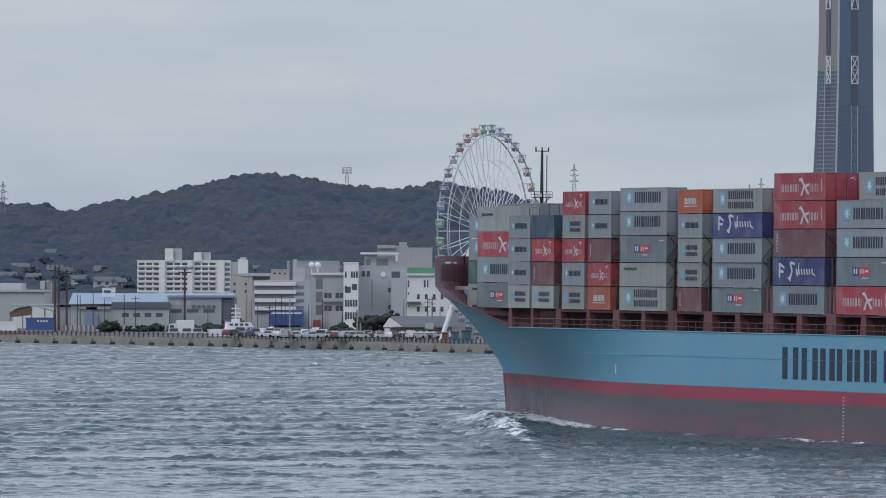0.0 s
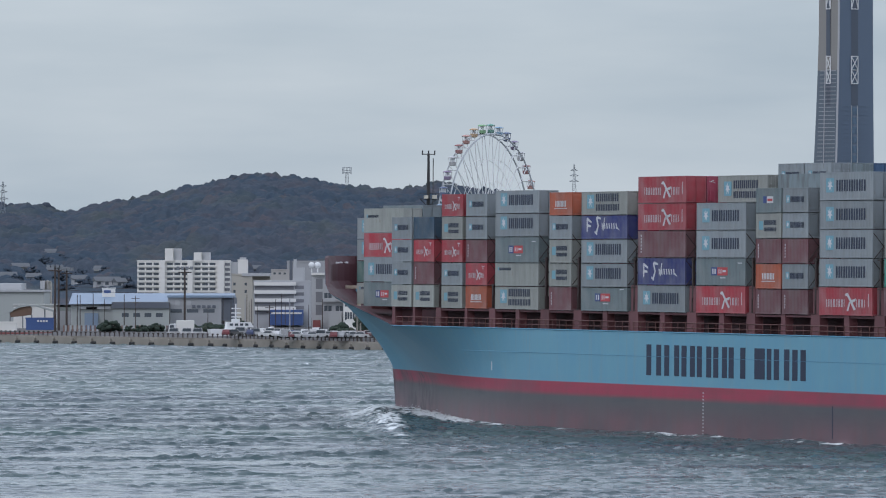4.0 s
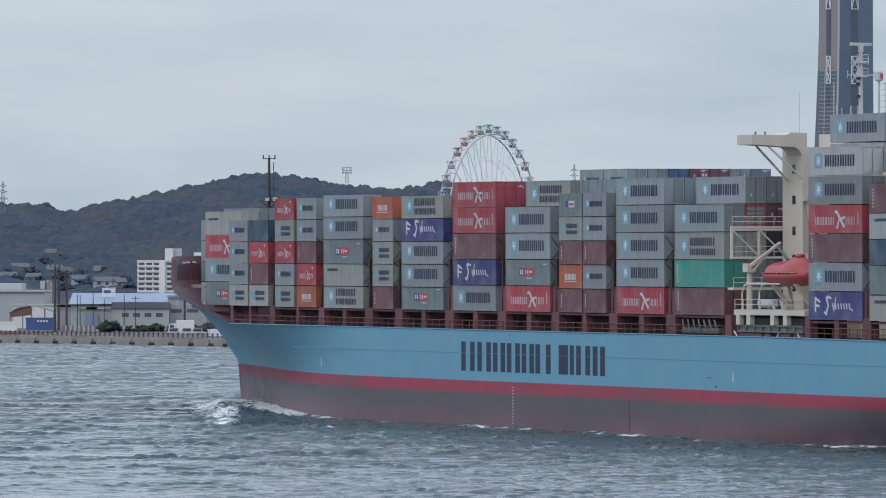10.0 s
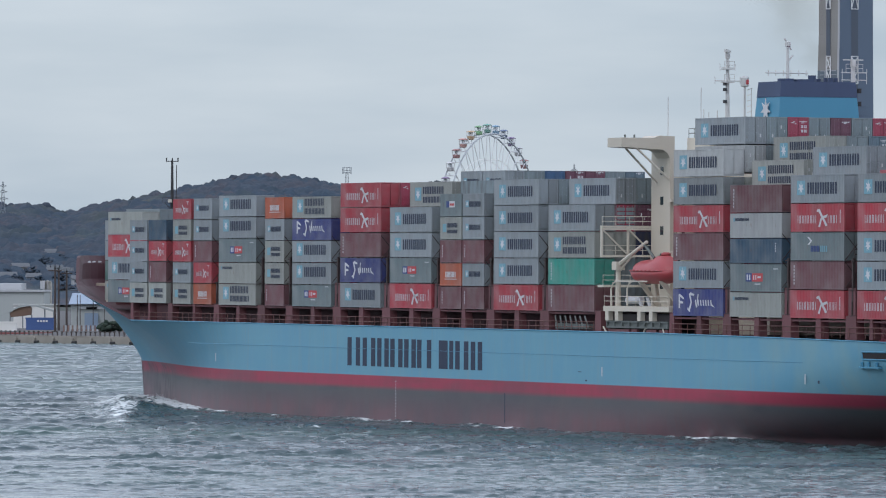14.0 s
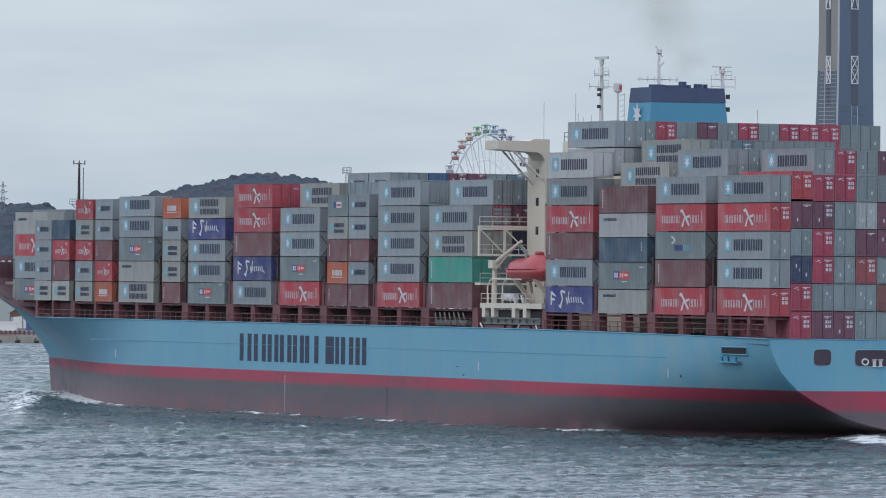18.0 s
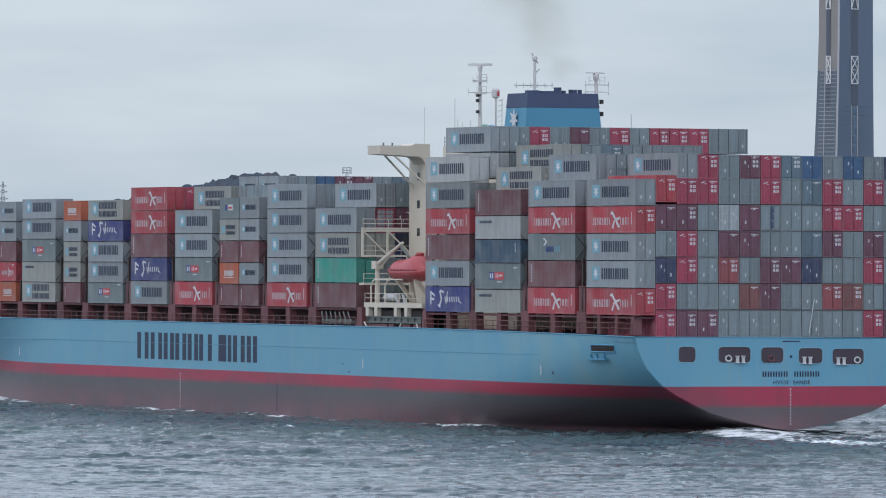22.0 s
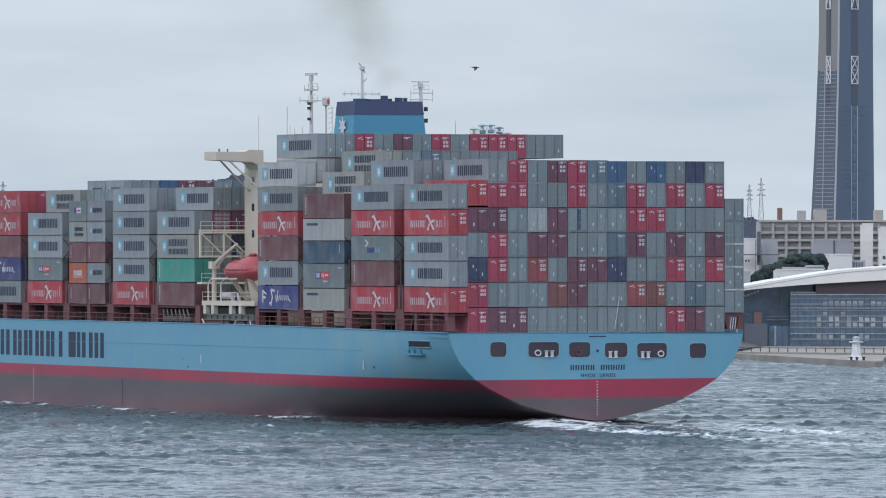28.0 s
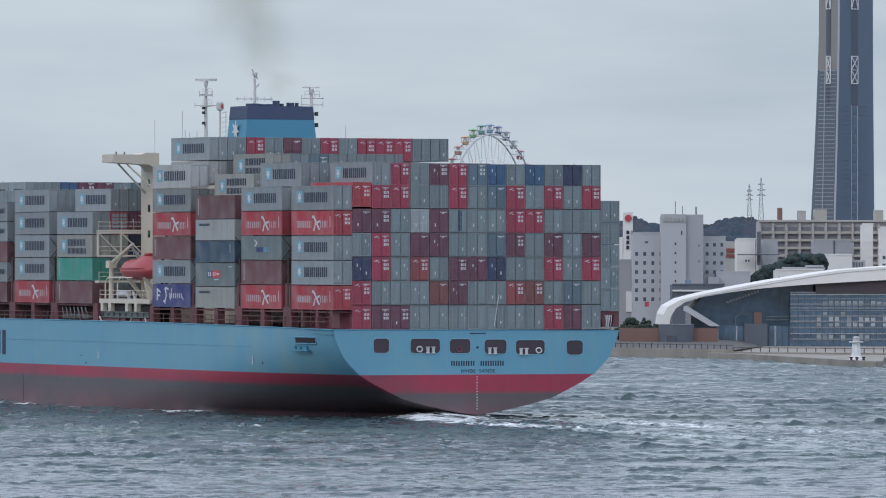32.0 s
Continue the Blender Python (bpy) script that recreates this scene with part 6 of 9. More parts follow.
def apartments():
    # right end and right tower halves: shaded sides put in as grey walls
    ob = building("apartment_block", "white seven-storey apartment block with window bands", -80.96, -56.27, 8.67, 17.50, 1900, 16, WALL_WHITE,
                  [((-80.58, 1.57, 1.975, 3, 17.16, 0.63, 1.332, 6)), ((-73.10, 1.57, 1.975, 3, 17.16, 0.63, 1.332, 6)), ((-65.77, 1.57, 1.975, 3, 17.16, 0.63, 1.332, 6))],
                  [(-73.62, -71.38, 17.51, 20.95, -0.5, 9, WALL_WHITE, "stair_tower"), (-71.23, -69.43, 17.51, 20.95, 0.5, 9, WALL_PALE, "stair_tower"),
                   (-65.99, -63.90, 17.52, 19.91, -0.5, 9, WALL_WHITE, "stair_tower"), (-63.75, -61.80, 17.52, 19.92, 0.5, 9, WALL_PALE, "stair_tower"),
                   (-56.27, -54.47, 8.70, 17.38, 0.6, 14, WALL_PALE, "shaded_side"), (-75.20, -73.62, 8.68, 17.81, -1.2, 0, WALL_WHITE, "pier"), (-67.64, -66.29, 8.69, 17.82, -1.2, 0, WALL_WHITE, "pier"), (-59.71, -57.91, 8.70, 17.83, -1.2, 0, WALL_WHITE, "pier")]
                  + [(-57.76, -56.42, 16.41 - 1.332 * k, 17.16 - 1.332 * k, -0.1, 0.1, SHADE, "landing") for k in range(7)]
                  + [(-80.96, -60.01, 16.04 - 1.332 * k, 16.34 - 1.332 * k, -0.35, 0, WALL_WHITE, "balcony_edge") for k in range(6)])
    building("water_tower_block", "white round-topped stair tower of a harbour block", -52.89, -50.41, 12.19, 17.73, 1850, 6, WALL_WHITE, [], [(-52.45, -50.85, 17.73, 18.60, 1, 5, WALL_PALE, "tank")])
    building("office_block", "beige low office block", -52.43, -47.24, 4.04, 14.27, 1780, 14, WALL_BEIGE, [(-52.01, 0.56, 2.804, 2, 12.38, 0.70, 1.823, 2)],
             [(-49.91, -42.90, 14.00, 14.70, -0.3, 8, WALL_PALE, "roof_edge"), (-47.78, -43.10, 12.38, 14.08, 8, 20, WALL_BEIGE, "wing")])
    # open floors and window bands: flat panels in the shade colour
    building("car_park_block", "white banded multi-storey block with dark open floors", -44.85, -31.60, 2.72, 12.90, 1700, 22, WALL_PALE, [],
             [(-44.59, -35.35, 11.02 - 1.955 * k, 11.89 - 1.955 * k, -0.06, 0.1, SHADE, "open_floor") for k in range(4)]
             + [(-44.85, -34.81, 12.02 - 1.955 * k, 12.82 - 1.955 * k, -0.8, 0, WALL_WHITE, "floor_band") for k in range(4)]
             + [(-35.08, -32.94, 11.22 - 1.607 * k, 12.02 - 1.607 * k, -0.06, 0.1, SHADE, "window_band") for k in range(5)]
             + [(-40.73, -33.01, 2.69, 6.28, -10.0, -0.5, BLUE_PANEL, "blue_hoarding"), (-40.46, -33.28, 5.35, 5.75, -10.2, -10.0, WALL_WHITE, "white_stripe")]
             + [(-35.62, -32.94, 12.78, 16.26, 2, 10, WALL_PALE, "roof_hut"), (-36.42, -35.75, 12.77, 17.86, 3, 5, WALL_DARK, "flue"), (-35.48, -34.81, 15.99, 18.27, 3, 5, WALL_PALE, "flue")])
    building("clinic_block", "pale grey four-storey block with recessed corners", -30.33, -23.01, 1.82, 14.89, 1660, 18, WALL_PALE, [(-27.46, 0.78, 0.915, 2, 10.49, 1.18, 3.007, 2), (-24.84, 0.78, 0.915, 2, 10.49, 1.18, 3.007, 2)],
             [(-29.42, -27.85, 11.40 - 3.007 * k, 13.76 - 3.007 * k, -0.06, 0.1, SHADE, "recess") for k in range(3)] + [(-30.33, -23.01, 14.63, 15.02, -0.8, 0, WALL_WHITE, "cornice"), (-27.98, -23.01, 8.49, 8.88, -1.2, 0, WALL_PALE, "canopy"),
              (-26.33, -23.33, 2.01, 6.31, -6, -1, WALL_PALE, "porch"), (-29.98, -28.29, 2.00, 4.22, -6, -1, RED_PANEL, "vending_hut")])
    building("terminal_wing", "white slim block with tall window strips", -22.73, -19.37, 1.39, 17.28, 1640, 16, WALL_WHITE,
             [(-22.41, 0.39, 0.542, 1, 15.50, 1.42, 3.229, 4), (-21.05, 0.44, 0.568, 3, 15.50, 1.42, 3.229, 1), (-22.41, 0.44, 0.594, 5, 9.04, 1.55, 2.842, 2), (-20.80, 1.16, 1.292, 1, 12.66, 1.42, 3.875, 1), (-22.35, 1.29, 1.421, 1, 12.02, 1.42, 3.875, 1)])
    building("port_authority", "pale grey concrete block with a lookout top", -19.49, -8.32, 1.29, 16.49, 1650, 20, WALL_PALE,
             [(-18.71, 0.78, 1.170, 2, 15.61, 1.30, 2.599, 1), (-12.61, 0.65, 0.780, 1, 11.71, 1.04, 3.899, 2), (-11.18, 0.39, 0.780, 1, 9.11, 0.78, 2.599, 1), (-11.83, 1.95, 2.079, 1, 15.48, 1.43, 2.599, 1)],
             [(-18.06, -10.40, 16.37, 18.96, 0.5, 9, WALL_PALE, "lookout"), (-17.80, -16.63, 16.89, 18.32, 0.4, 0.6, SHADE, "lookout_window"), (-15.33, -12.61, 16.63, 18.32, 0.4, 0.6, SHADE, "lookout_window"),
              (-18.97, -10.14, 19.42, 19.87, -1.0, 10, WALL_WHITE, "flat_roof"), (-11.92, -8.42, 1.35, 13.92, -5.0, -0.2, WALL_PALE, "front_wing"), (-16.37, -16.24, 6.75, 13.64, -0.15, 0, WALL_DARK, "down_pipe"), (-10.92, -10.40, 17.80, 19.23, -1, 1, WALL_WHITE, "beacon")])
    bm = bmesh.new()
    beam(bm, (-13.8, 1649.6, 14.8), (-13.8, 1649.9, 14.8), 0.62, 14)
    solid("round_sign", bm, STEEL_WHITE, "plain white round sign on a grey wall", "sign")
    building("warehouse_office", "white two-storey block with plain windows", -8.57, 2.14, 0.76, 14.55, 1700, 18, WALL_WHITE,
             [(-8.30, 0.32, 3.883, 2, 13.36, 1.74, 3.481, 1), (-4.55, 0.32, 0.803, 2, 13.36, 1.74, 3.481, 1), (-6.16, 0.67, 1.874, 5, 10.01, 1.21, 2.946, 2), (-8.30, 0.27, 1.874, 1, 10.41, 0.54, 2.946, 2)],
             [(-8.67, -1.08, 14.63, 16.26, 10, 22, ROOF_GREEN, "green_roof_house"), (-8.57, 2.14, 14.35, 14.69, -0.6, 0, WALL_PALE, "cornice"), (-8.57, -5.22, 7.86, 8.26, -1.5, 0, WALL_DARK, "canopy")])
    building("hill_shed", "tan flat-roofed shed on the slope", -21.01, -11.23, 15.98, 21.95, 2300, 18, WALL_TAN, [], [(-14.13, -11.59, 21.78, 23.41, 2, 8, WALL_GREY, "roof_hut"), (-21.01, -15.22, 21.41, 22.50, -1, 4, WALL_TAN, "parapet_step")])
    building("hill_shed", "tan flat-roofed house on the slope", -11.48, -3.52, 15.92, 21.4, 2350, 15, WALL_TAN)
    # warehouses on the quay
    ob = thing("warehouse", "long grey warehouse with a pale blue sheet roof", "warehouse")
    bm = bmesh.new()
    box(bm, -85.0, -62.5, 1640, 1672, 1.4, 7.7)
    wall = part("wall", bm, WALL_GREEN, ob)
    bm = bmesh.new()
    zr, ze = 10.4, 8.0
    prism(bm, [(1638.5, ze), (1673, ze), (1656, zr)], "x", -85.5, -48.0)
    part("roof", bm, ROOF_BLUE, ob)
    for a, b, c, d, mt in ((150, 174, 555, 588, ROOF_BLUE), (141, 196, 543, 548, WALL_PALE), (153, 172, 544, 548, WALL_DARK), (217, 230, 555, 562, WALL_PALE), (256, 269, 555, 562, WALL_PALE), (238, 248, 554, 562, WALL_PALE)):
        bm = bmesh.new()
        box(bm, a * 0.12917 - 101.27, b * 0.12917 - 101.27, 1639.4, 1640.2, 19.21 + (452 - d) * 0.12917, 19.21 + (452 - c) * 0.12917)
        part("door" if d > 570 else "window", bm, mt, wall)
    building("warehouse_annex", "grey low warehouse front", -74.74, -61.94, 1.49, 8.27, 1625, 10, WALL_GREEN, [(-72.70, 1.54, 2.560, 4, 6.07, 0.90, 2.560, 1)], [(-75.00, -61.94, 7.12, 8.52, -0.5, 2, WALL_DARK, "fascia")])
    building("freight_hall", "grey corrugated freight hall with a dark end", -62.52, -50.32, 1.45, 9.66, 1630, 24, WALL_GREY, [(-61.88, 2.57, 3.723, 3, 6.92, 0.77, 2.568, 1)],
             [(-50.32, -47.50, 4.29, 9.42, 0.5, 24, WALL_DARK, "dark_end"), (-62.65, -47.76, 9.54, 10.05, -0.6, 24, ROOF_BLUE, "roof_edge"), (-60.85, -59.82, 7.74, 8.90, -0.1, 0, WALL_PALE, "panel"), (-58.28, -57.26, 7.74, 8.90, -0.1, 0, WALL_PALE, "panel")]
             + [(-57.00 + 1.155 * k, -56.23 + 1.155 * k, 7.18, 7.82, -0.2, -0.05, WALL_DARK, "letter_block") for k in range(5)])
    building("storage_hall", "grey-green storage hall with a curved roof", -110.27, -95.64, 0.41, 10.43, 1720, 26, WALL_GREEN, [], [(-111.55, -102.23, 10.74, 12.25, 20, 40, WALL_PALE, "tank_roof"), (-110.27, -95.37, 10.30, 10.70, -0.6, 26, WALL_PALE, "roof_edge")])
    building("shop", "low white shed beside the road", -99.36, -90.08, 1.07, 7.48, 1660, 12, WALL_WHITE, [], [(-99.59, -89.85, 7.48, 7.75, -0.4, 12.3, WALL_GREEN, "roof_edge")])
    building("hoarding", "blue site hoarding by the quay", -94.45, -88.18, 1.46, 4.66, 1625, 1.0, BLUE_PANEL, [], [(-91.89 + 0.640 * k, -91.45 + 0.640 * k, 4.02, 4.40, -0.1, -0.02, WALL_WHITE, "letter_block") for k in range(4)], "fence")
    building("truck_shed", "white box trailer parked at the quay", -102.27, -96.03, 1.56, 3.85, 1615, 3, WALL_WHITE, [], [(-102.20, -95.97, 1.31, 2.08, -0.1, 0.1, WALL_DARK, "skirt")], "trailer")
    building("cement_tower", "rusty tan conveyor tower", -98.14, -96.20, 7.61, 12.47, 1760, 6, WALL_BEIGE, [], [(-98.70, -97.59, 10.80, 12.88, -2, 2, WALL_PALE, "duct"), (-97.17, -96.76, 7.62, 13.02, -1, 0, WALL_TAN, "chute")], "tower")
    building("sign_board", "white rooftop signboard with a blue panel", -78.36, -75.37, 10.18, 11.35, 1650, 0.6, WALL_WHITE, [], [(-77.97, -76.41, 10.44, 11.09, -0.1, 0, BLUE_PANEL, "blue_panel")], "sign")
    building("rear_block", "grey flat-roofed block behind the port offices", -42.39, -28.26, 11.83, 17.36, 1950, 10, WALL_GREY, [], [(-40.55, -36.71, 17.20, 17.97, 1, 5, WALL_DARK, "roof_plant")])
    building("rear_block", "tan flat-roofed block behind the port offices", -45.49, -40.70, 12.01, 15.15, 1900, 10, WALL_TAN, [(-44.89, 0.60, 1.347, 3, 14.62, 0.52, 1.197, 1)])
    for px in (555, 565.5):
        bm = bmesh.new()
        x = (px - 784) * 1690 / 12697
        turned(bm, [(0.1, -0.75), (0.5, -0.55), (0.72, -0.2), (0.72, 0.2), (0.5, 0.55), (0.1, 0.75)], 12, (x, 1664, 16.9))
        beam(bm, (x, 1664, 14.7), (x, 1664, 16.4), 0.16, 6)
        solid("roof_tank", bm, STEEL_WHITE, "white ball-shaped water tank on a stand", "tank", "roof tanks")

    # houses on the slope, each where its sight line meets the hill
    def on_slope(px, py):
        y = 2080.0
        while y < 3300 and hill_height((px - 784) * y / 12697, y) + 1.6 < 19.21 + (452 - py) * y / 12697:
            y += 5
        return (px - 784) * y / 12697, y, 19.21 + (452 - py) * y / 12697
    for px, py, w, h, mt, rf, turn in ((36, 487, 6.8, 2.8, WALL_TAN, ROOF_GREY, 12), (95, 489, 13.0, 1.8, WALL_PALE, ROOF_GREY, 4), (175, 490, 3.0, 2.4, WALL_WHITE, ROOF_GREY, -10), (90, 455, 4.6, 1.6, WALL_GREY, ROOF_GREY, 8),
                                       (178, 508, 5.0, 2.0, WALL_GREY, ROOF_GREY, 14), (198, 509, 6.0, 2.2, WALL_PALE, ROOF_GREY, -8), (212, 510, 4.0, 2.0, WALL_GREY, ROOF_GREY, 20), (12, 497, 8.0, 1.6, WALL_PALE, ROOF_GREY, 5),
                                       (128, 487, 4.0, 1.8, WALL_PALE, ROOF_GREY, 18), (60, 500, 5.5, 1.8, WALL_GREY, ROOF_GREY, -6), (140, 504, 6.0, 1.8, WALL_PALE, ROOF_GREY, 9), (590, 486, 6.0, 2.0, WALL_GREY, ROOF_GREY, 6), (455, 486, 6.0, 1.8, WALL_GREY, ROOF_GREY, -5)):
        x, y, z = on_slope(px, py)
        gable_house("small %s house with a dark tiled roof on the slope" % {WALL_TAN: "tan", WALL_GREY: "grey"}.get(mt, "pale"), x, y, z, w * 0.8, 5, h, 1.3, mt, rf, turn)
    rng = random.Random(21)
    for px, py, h in ((8, 490, 5.0), (57, 488, 5.0), (67, 503, 4.5), (108, 500, 5.5), (146, 492, 5.0), (152, 506, 4.5), (190, 490, 5.5), (205, 497, 4.0), (222, 505, 5.0), (232, 512, 4.0), (30, 500, 4.5), (118, 512, 4.0), (80, 470, 5.0), (110, 468, 5.5), (140, 472, 5.0)):
        x, y, z = on_slope(px, py)
        tree(x, y - 3, z - 1.6, h, 2.6, rng.randrange(999), "haze-tinted blue-grey tree among the houses on the slope", WOODS)


def conveyor():
    """Arched grey-green conveyor roof over a rusty hopper beside the storage hall."""
    y, k = 1645, 1645 / 12697

    def at(px, py):
        return (px - 784) * k, 19.21 + (452.5 - py) * k
    ob = thing("conveyor", "arched grey-green conveyor with a rusty hopper", "conveyor")
    rust = paint("rusty_brown_sheet", (0.16, 0.10, 0.07), 0.8, 0, 0.6, 0.8, (0.07, 0.04, 0.03))
    line = [(-8, 559), (14, 552), (34, 543), (46, 540), (64, 541), (80, 546), (97, 551)]
    bm = bmesh.new()
    for a, b in zip(line, line[1:]):
        (xa, za), (xb, zb) = at(*a), at(*b)
        prism(bm, [(xa, za), (xb, zb), (xb, zb - 0.42), (xa, za - 0.42)], "y", y, y + 3)
    part("conveyor_roof", bm, WALL_GREEN, ob)
    bm = bmesh.new()
    prism(bm, [at(19, 563), at(17, 556), at(29, 547), at(52, 543), at(56, 547), at(55, 559), at(40, 561)], "y", y + 0.4, y + 2.6)
    part("hopper", bm, rust, ob, "rusty brown hopper")
    for px, top in ((18, 552), (40, 560), (56, 558), (79, 547), (95, 551)):
        bm = bmesh.new()
        (xa, za), (xb, zb) = at(px, top), at(px, 586)
        beam(bm, (xa, y + 1, zb), (xa, y + 1, za), 0.16, 5)
        part("conveyor_leg", bm, STEEL_LATTICE, ob)


def kiosks():
    """Small coloured stalls and pale sunshades on the apron below the wheel."""
    orange = paint("orange_stall_paint", (0.36, 0.13, 0.06), 0.7, 0, 0.4, 0.8)
    teal = paint("teal_stall_paint", (0.07, 0.20, 0.26), 0.7, 0, 0.4, 0.8)
    k = 1440 / 12697
    for px, w, top, mt, words in ((788, 12, 590, orange, "orange"), (806, 13, 588, teal, "teal"), (826, 18, 586, teal, "teal"), (845, 10, 592, WALL_PALE, "pale grey"), (858, 12, 595, WALL_TAN, "tan")):
        x0, x1, z1 = (px - w / 2 - 784) * k, (px + w / 2 - 784) * k, 19.21 + (452.5 - top) * k
        ob = thing("kiosk", "small %s harbour kiosk below the ferris wheel" % words, "kiosk", "harbour kiosks")
        bm = bmesh.new()
        box(bm, x0, x1, 1440, 1443, 1.4, z1)
        wall = part("wall", bm, mt, ob)
        bm = bmesh.new()
        box(bm, x0 - 0.15, x1 + 0.15, 1439.6, 1443.2, z1, z1 + 0.15)
        part("roof", bm, ROOF_GREY, ob)
        bm = bmesh.new()
        box(bm, x0 + 0.25, x1 - 0.25, 1439.95, 1440.02, 2.4, z1 - 0.5)
        part("window", bm, WINDOW, wall)
    for j in range(6):
        x = (712 + 11 * j - 784) * 1468 / 12697
        ob = thing("parasol", "pale beige parasol at the quay cafe", "parasol", "quay parasols", at=pose(x, 1468, 1.42))
        bm = bmesh.new()
        beam(bm, (0, 0, 0), (0, 0, 2.3), 0.05, 5)
        part("pole", bm, STEEL_WHITE, ob)
        bm = bmesh.new()
        turned(bm, [(0.85, 1.85), (0.8, 1.9), (0.1, 2.35)], 8)
        part("canopy", bm, WALL_BEIGE, ob)


def marina_house():
    ob = thing("boat_house", "low grey-roofed house with a white gable by the quay", "house")
    y = 1480
    bm = bmesh.new()
    box(bm, -11.0, 1.9, y, y + 14, 1.4, 4.3)
    wall = part("wall", bm, WALL_TAN, ob)
    bm = bmesh.new()
    prism(bm, [(-12.4, 4.4), (-11.0, 6.4), (-8.2, 4.4)], "y", y - 1.5, y)
    part("gable", bm, WALL_WHITE, ob)
    bm = bmesh.new()
    prism(bm, [(y - 1.6, 4.4), (y + 15, 4.4), (y + 7, 6.6)], "x", -10.7, 1.9)
    part("roof", bm, ROOF_GREY, ob)
    bm = bmesh.new()
    box(bm, -3.7, -1.9, y - 2.2, y, 4.0, 5.3)
    part("porch", bm, WALL_PALE, ob)
    bm = bmesh.new()
    box(bm, -2.6, 1.9, y - 3, y - 1.6, 1.4, 3.4)
    part("red_kiosk", bm, RED_PANEL, ob)


def car(x, y, z, tint, turn, kind):
    """A small parked car: lower body, glasshouse, four wheels, windows."""
    ob = thing("car", "%s parked by the quay" % kind, "car", "parked cars", at=pose(x, y, z, 0, 0, turn))
    L = 1.62 if "van" not in kind else 1.75
    H = 1.35 if "van" not in kind else 1.7
    body = bmesh.new()
    prism(body, [(-L, 0.3), (-L, 0.78), (-L + 0.1, 0.9), (L - 0.1, 0.82), (L, 0.6), (L, 0.3)], "y", -0.82, 0.82)
    o = part("body", body, CAR_PAINT, ob)
    o.color = (*tint, 1)
    cab = bmesh.new()
    lo = [(-L + 0.15, 0.86), (L - 0.9, 0.86), (L - 1.3 if H < 1.5 else L - 1.1, H), (-L + 0.45, H)]
    prism(cab, lo, "y", -0.72, 0.72)
    o2 = part("cabin", cab, CAR_PAINT, ob)
    o2.color = (*tint, 1)
    for s in (-1, 1):
        w = bmesh.new()
        q = [(-L + 0.45, 0.93), (L - 1.1, 0.93), (L - 1.4 if H < 1.5 else L - 1.2, H - 0.1), (-L + 0.6, H - 0.1)]
        prism(w, q, "y", s * 0.73 - 0.01, s * 0.73 + 0.01)
        part("window", w, WINDOW, o2)
        for xx in (-L + 0.75, L - 0.75):
            w = bmesh.new()
            beam(w, (xx, s * 0.68, 0.3), (xx, s * 0.84, 0.3), 0.3, 10)
            part("wheel", w, RUBBER, ob)
    return ob


def cars():
    rng = random.Random(11)
    tints = [((0.6, 0.6, 0.6), "white car"), ((0.6, 0.6, 0.6), "white van"), ((0.35, 0.36, 0.37), "silver car"), ((0.05, 0.05, 0.055), "black car"), ((0.16, 0.03, 0.035), "dark red car"), ((0.3, 0.31, 0.32), "silver van"), ((0.05, 0.07, 0.15), "blue car")]
    for row, (y0, n, a, b) in enumerate(((1474, 24, 500, 800), (1482, 24, 470, 800), (1493, 22, 410, 800), (1508, 20, 395, 780), (1524, 18, 395, 760), (1586, 9, 275, 440))):
        for k in range(n):
            if rng.random() < 0.12:
                continue
            px = a + (b - a) * (k + rng.uniform(0.1, 0.6)) / n
            y = y0 + (8 if px < 500 else 0) + (34 if px < 470 and row < 3 else 0)
            tint, kind = tints[min(6, int(rng.random() ** 2.0 * 7))]
            car((px - 784) * y / 12697, y, 2.15, tint, rng.choice((0, 180, 82, -95)) + rng.uniform(-6, 6), kind)


def lattice_mast(name, label, x, y, z0, z1, w0, w1, arms=(), mat=None, dish=False):
    ob = thing(name, label, "mast", at=pose(x, y, z0))
    bm = bmesh.new()
    h = z1 - z0
    n = max(4, int(h / 2.4))

    def corner(k, s):
        w = (w0 + (w1 - w0) * k / n) / 2
        return ((-w, -w), (w, -w), (w, w), (-w, w))[s] + (h * k / n,)
    r = 0.11
    for k in range(n):
        for s in range(4):
            beam(bm, corner(k, s), corner(k + 1, s), r, 4)
            beam(bm, corner(k, s), corner(k + 1, (s + 1) % 4), r * 0.6, 3)
            beam(bm, corner(k + 1, s), corner(k + 1, (s + 1) % 4), r * 0.6, 3)
    part("lattice", bm, mat or STEEL_LATTICE, ob)
    for za, half in arms:
        bm = bmesh.new()
        for s in (-1, 1):
            beam(bm, (0, 0, za + 0.7), (s * half, 0, za), 0.12, 4)
            beam(bm, (0, 0, za - 0.2), (s * half, 0, za), 0.10, 4)
        part("cross_arm", bm, mat or STEEL_LATTICE, ob)
    if dish:
        bm = bmesh.new()
        turned(bm, [(2.0, 0), (2.0, 0.15)], 10, (0, 0, h))
        for k in range(8):
            a = math.pi * k / 4
            beam(bm, (2.0 * math.cos(a), 2.0 * math.sin(a), h - 0.6), (2.0 * math.cos(a), 2.0 * math.sin(a), h + 2.6), 0.14, 4)
        for q in (1.0, 2.4):
            for k in range(8):
                a, b = math.pi * k / 4, math.pi * (k + 1) / 4
                beam(bm, (2.0 * math.cos(a), 2.0 * math.sin(a), h + q), (2.0 * math.cos(b), 2.0 * math.sin(b), h + q), 0.08, 3)
        part("antenna_ring", bm, mat or STEEL_LATTICE, ob)
    return ob


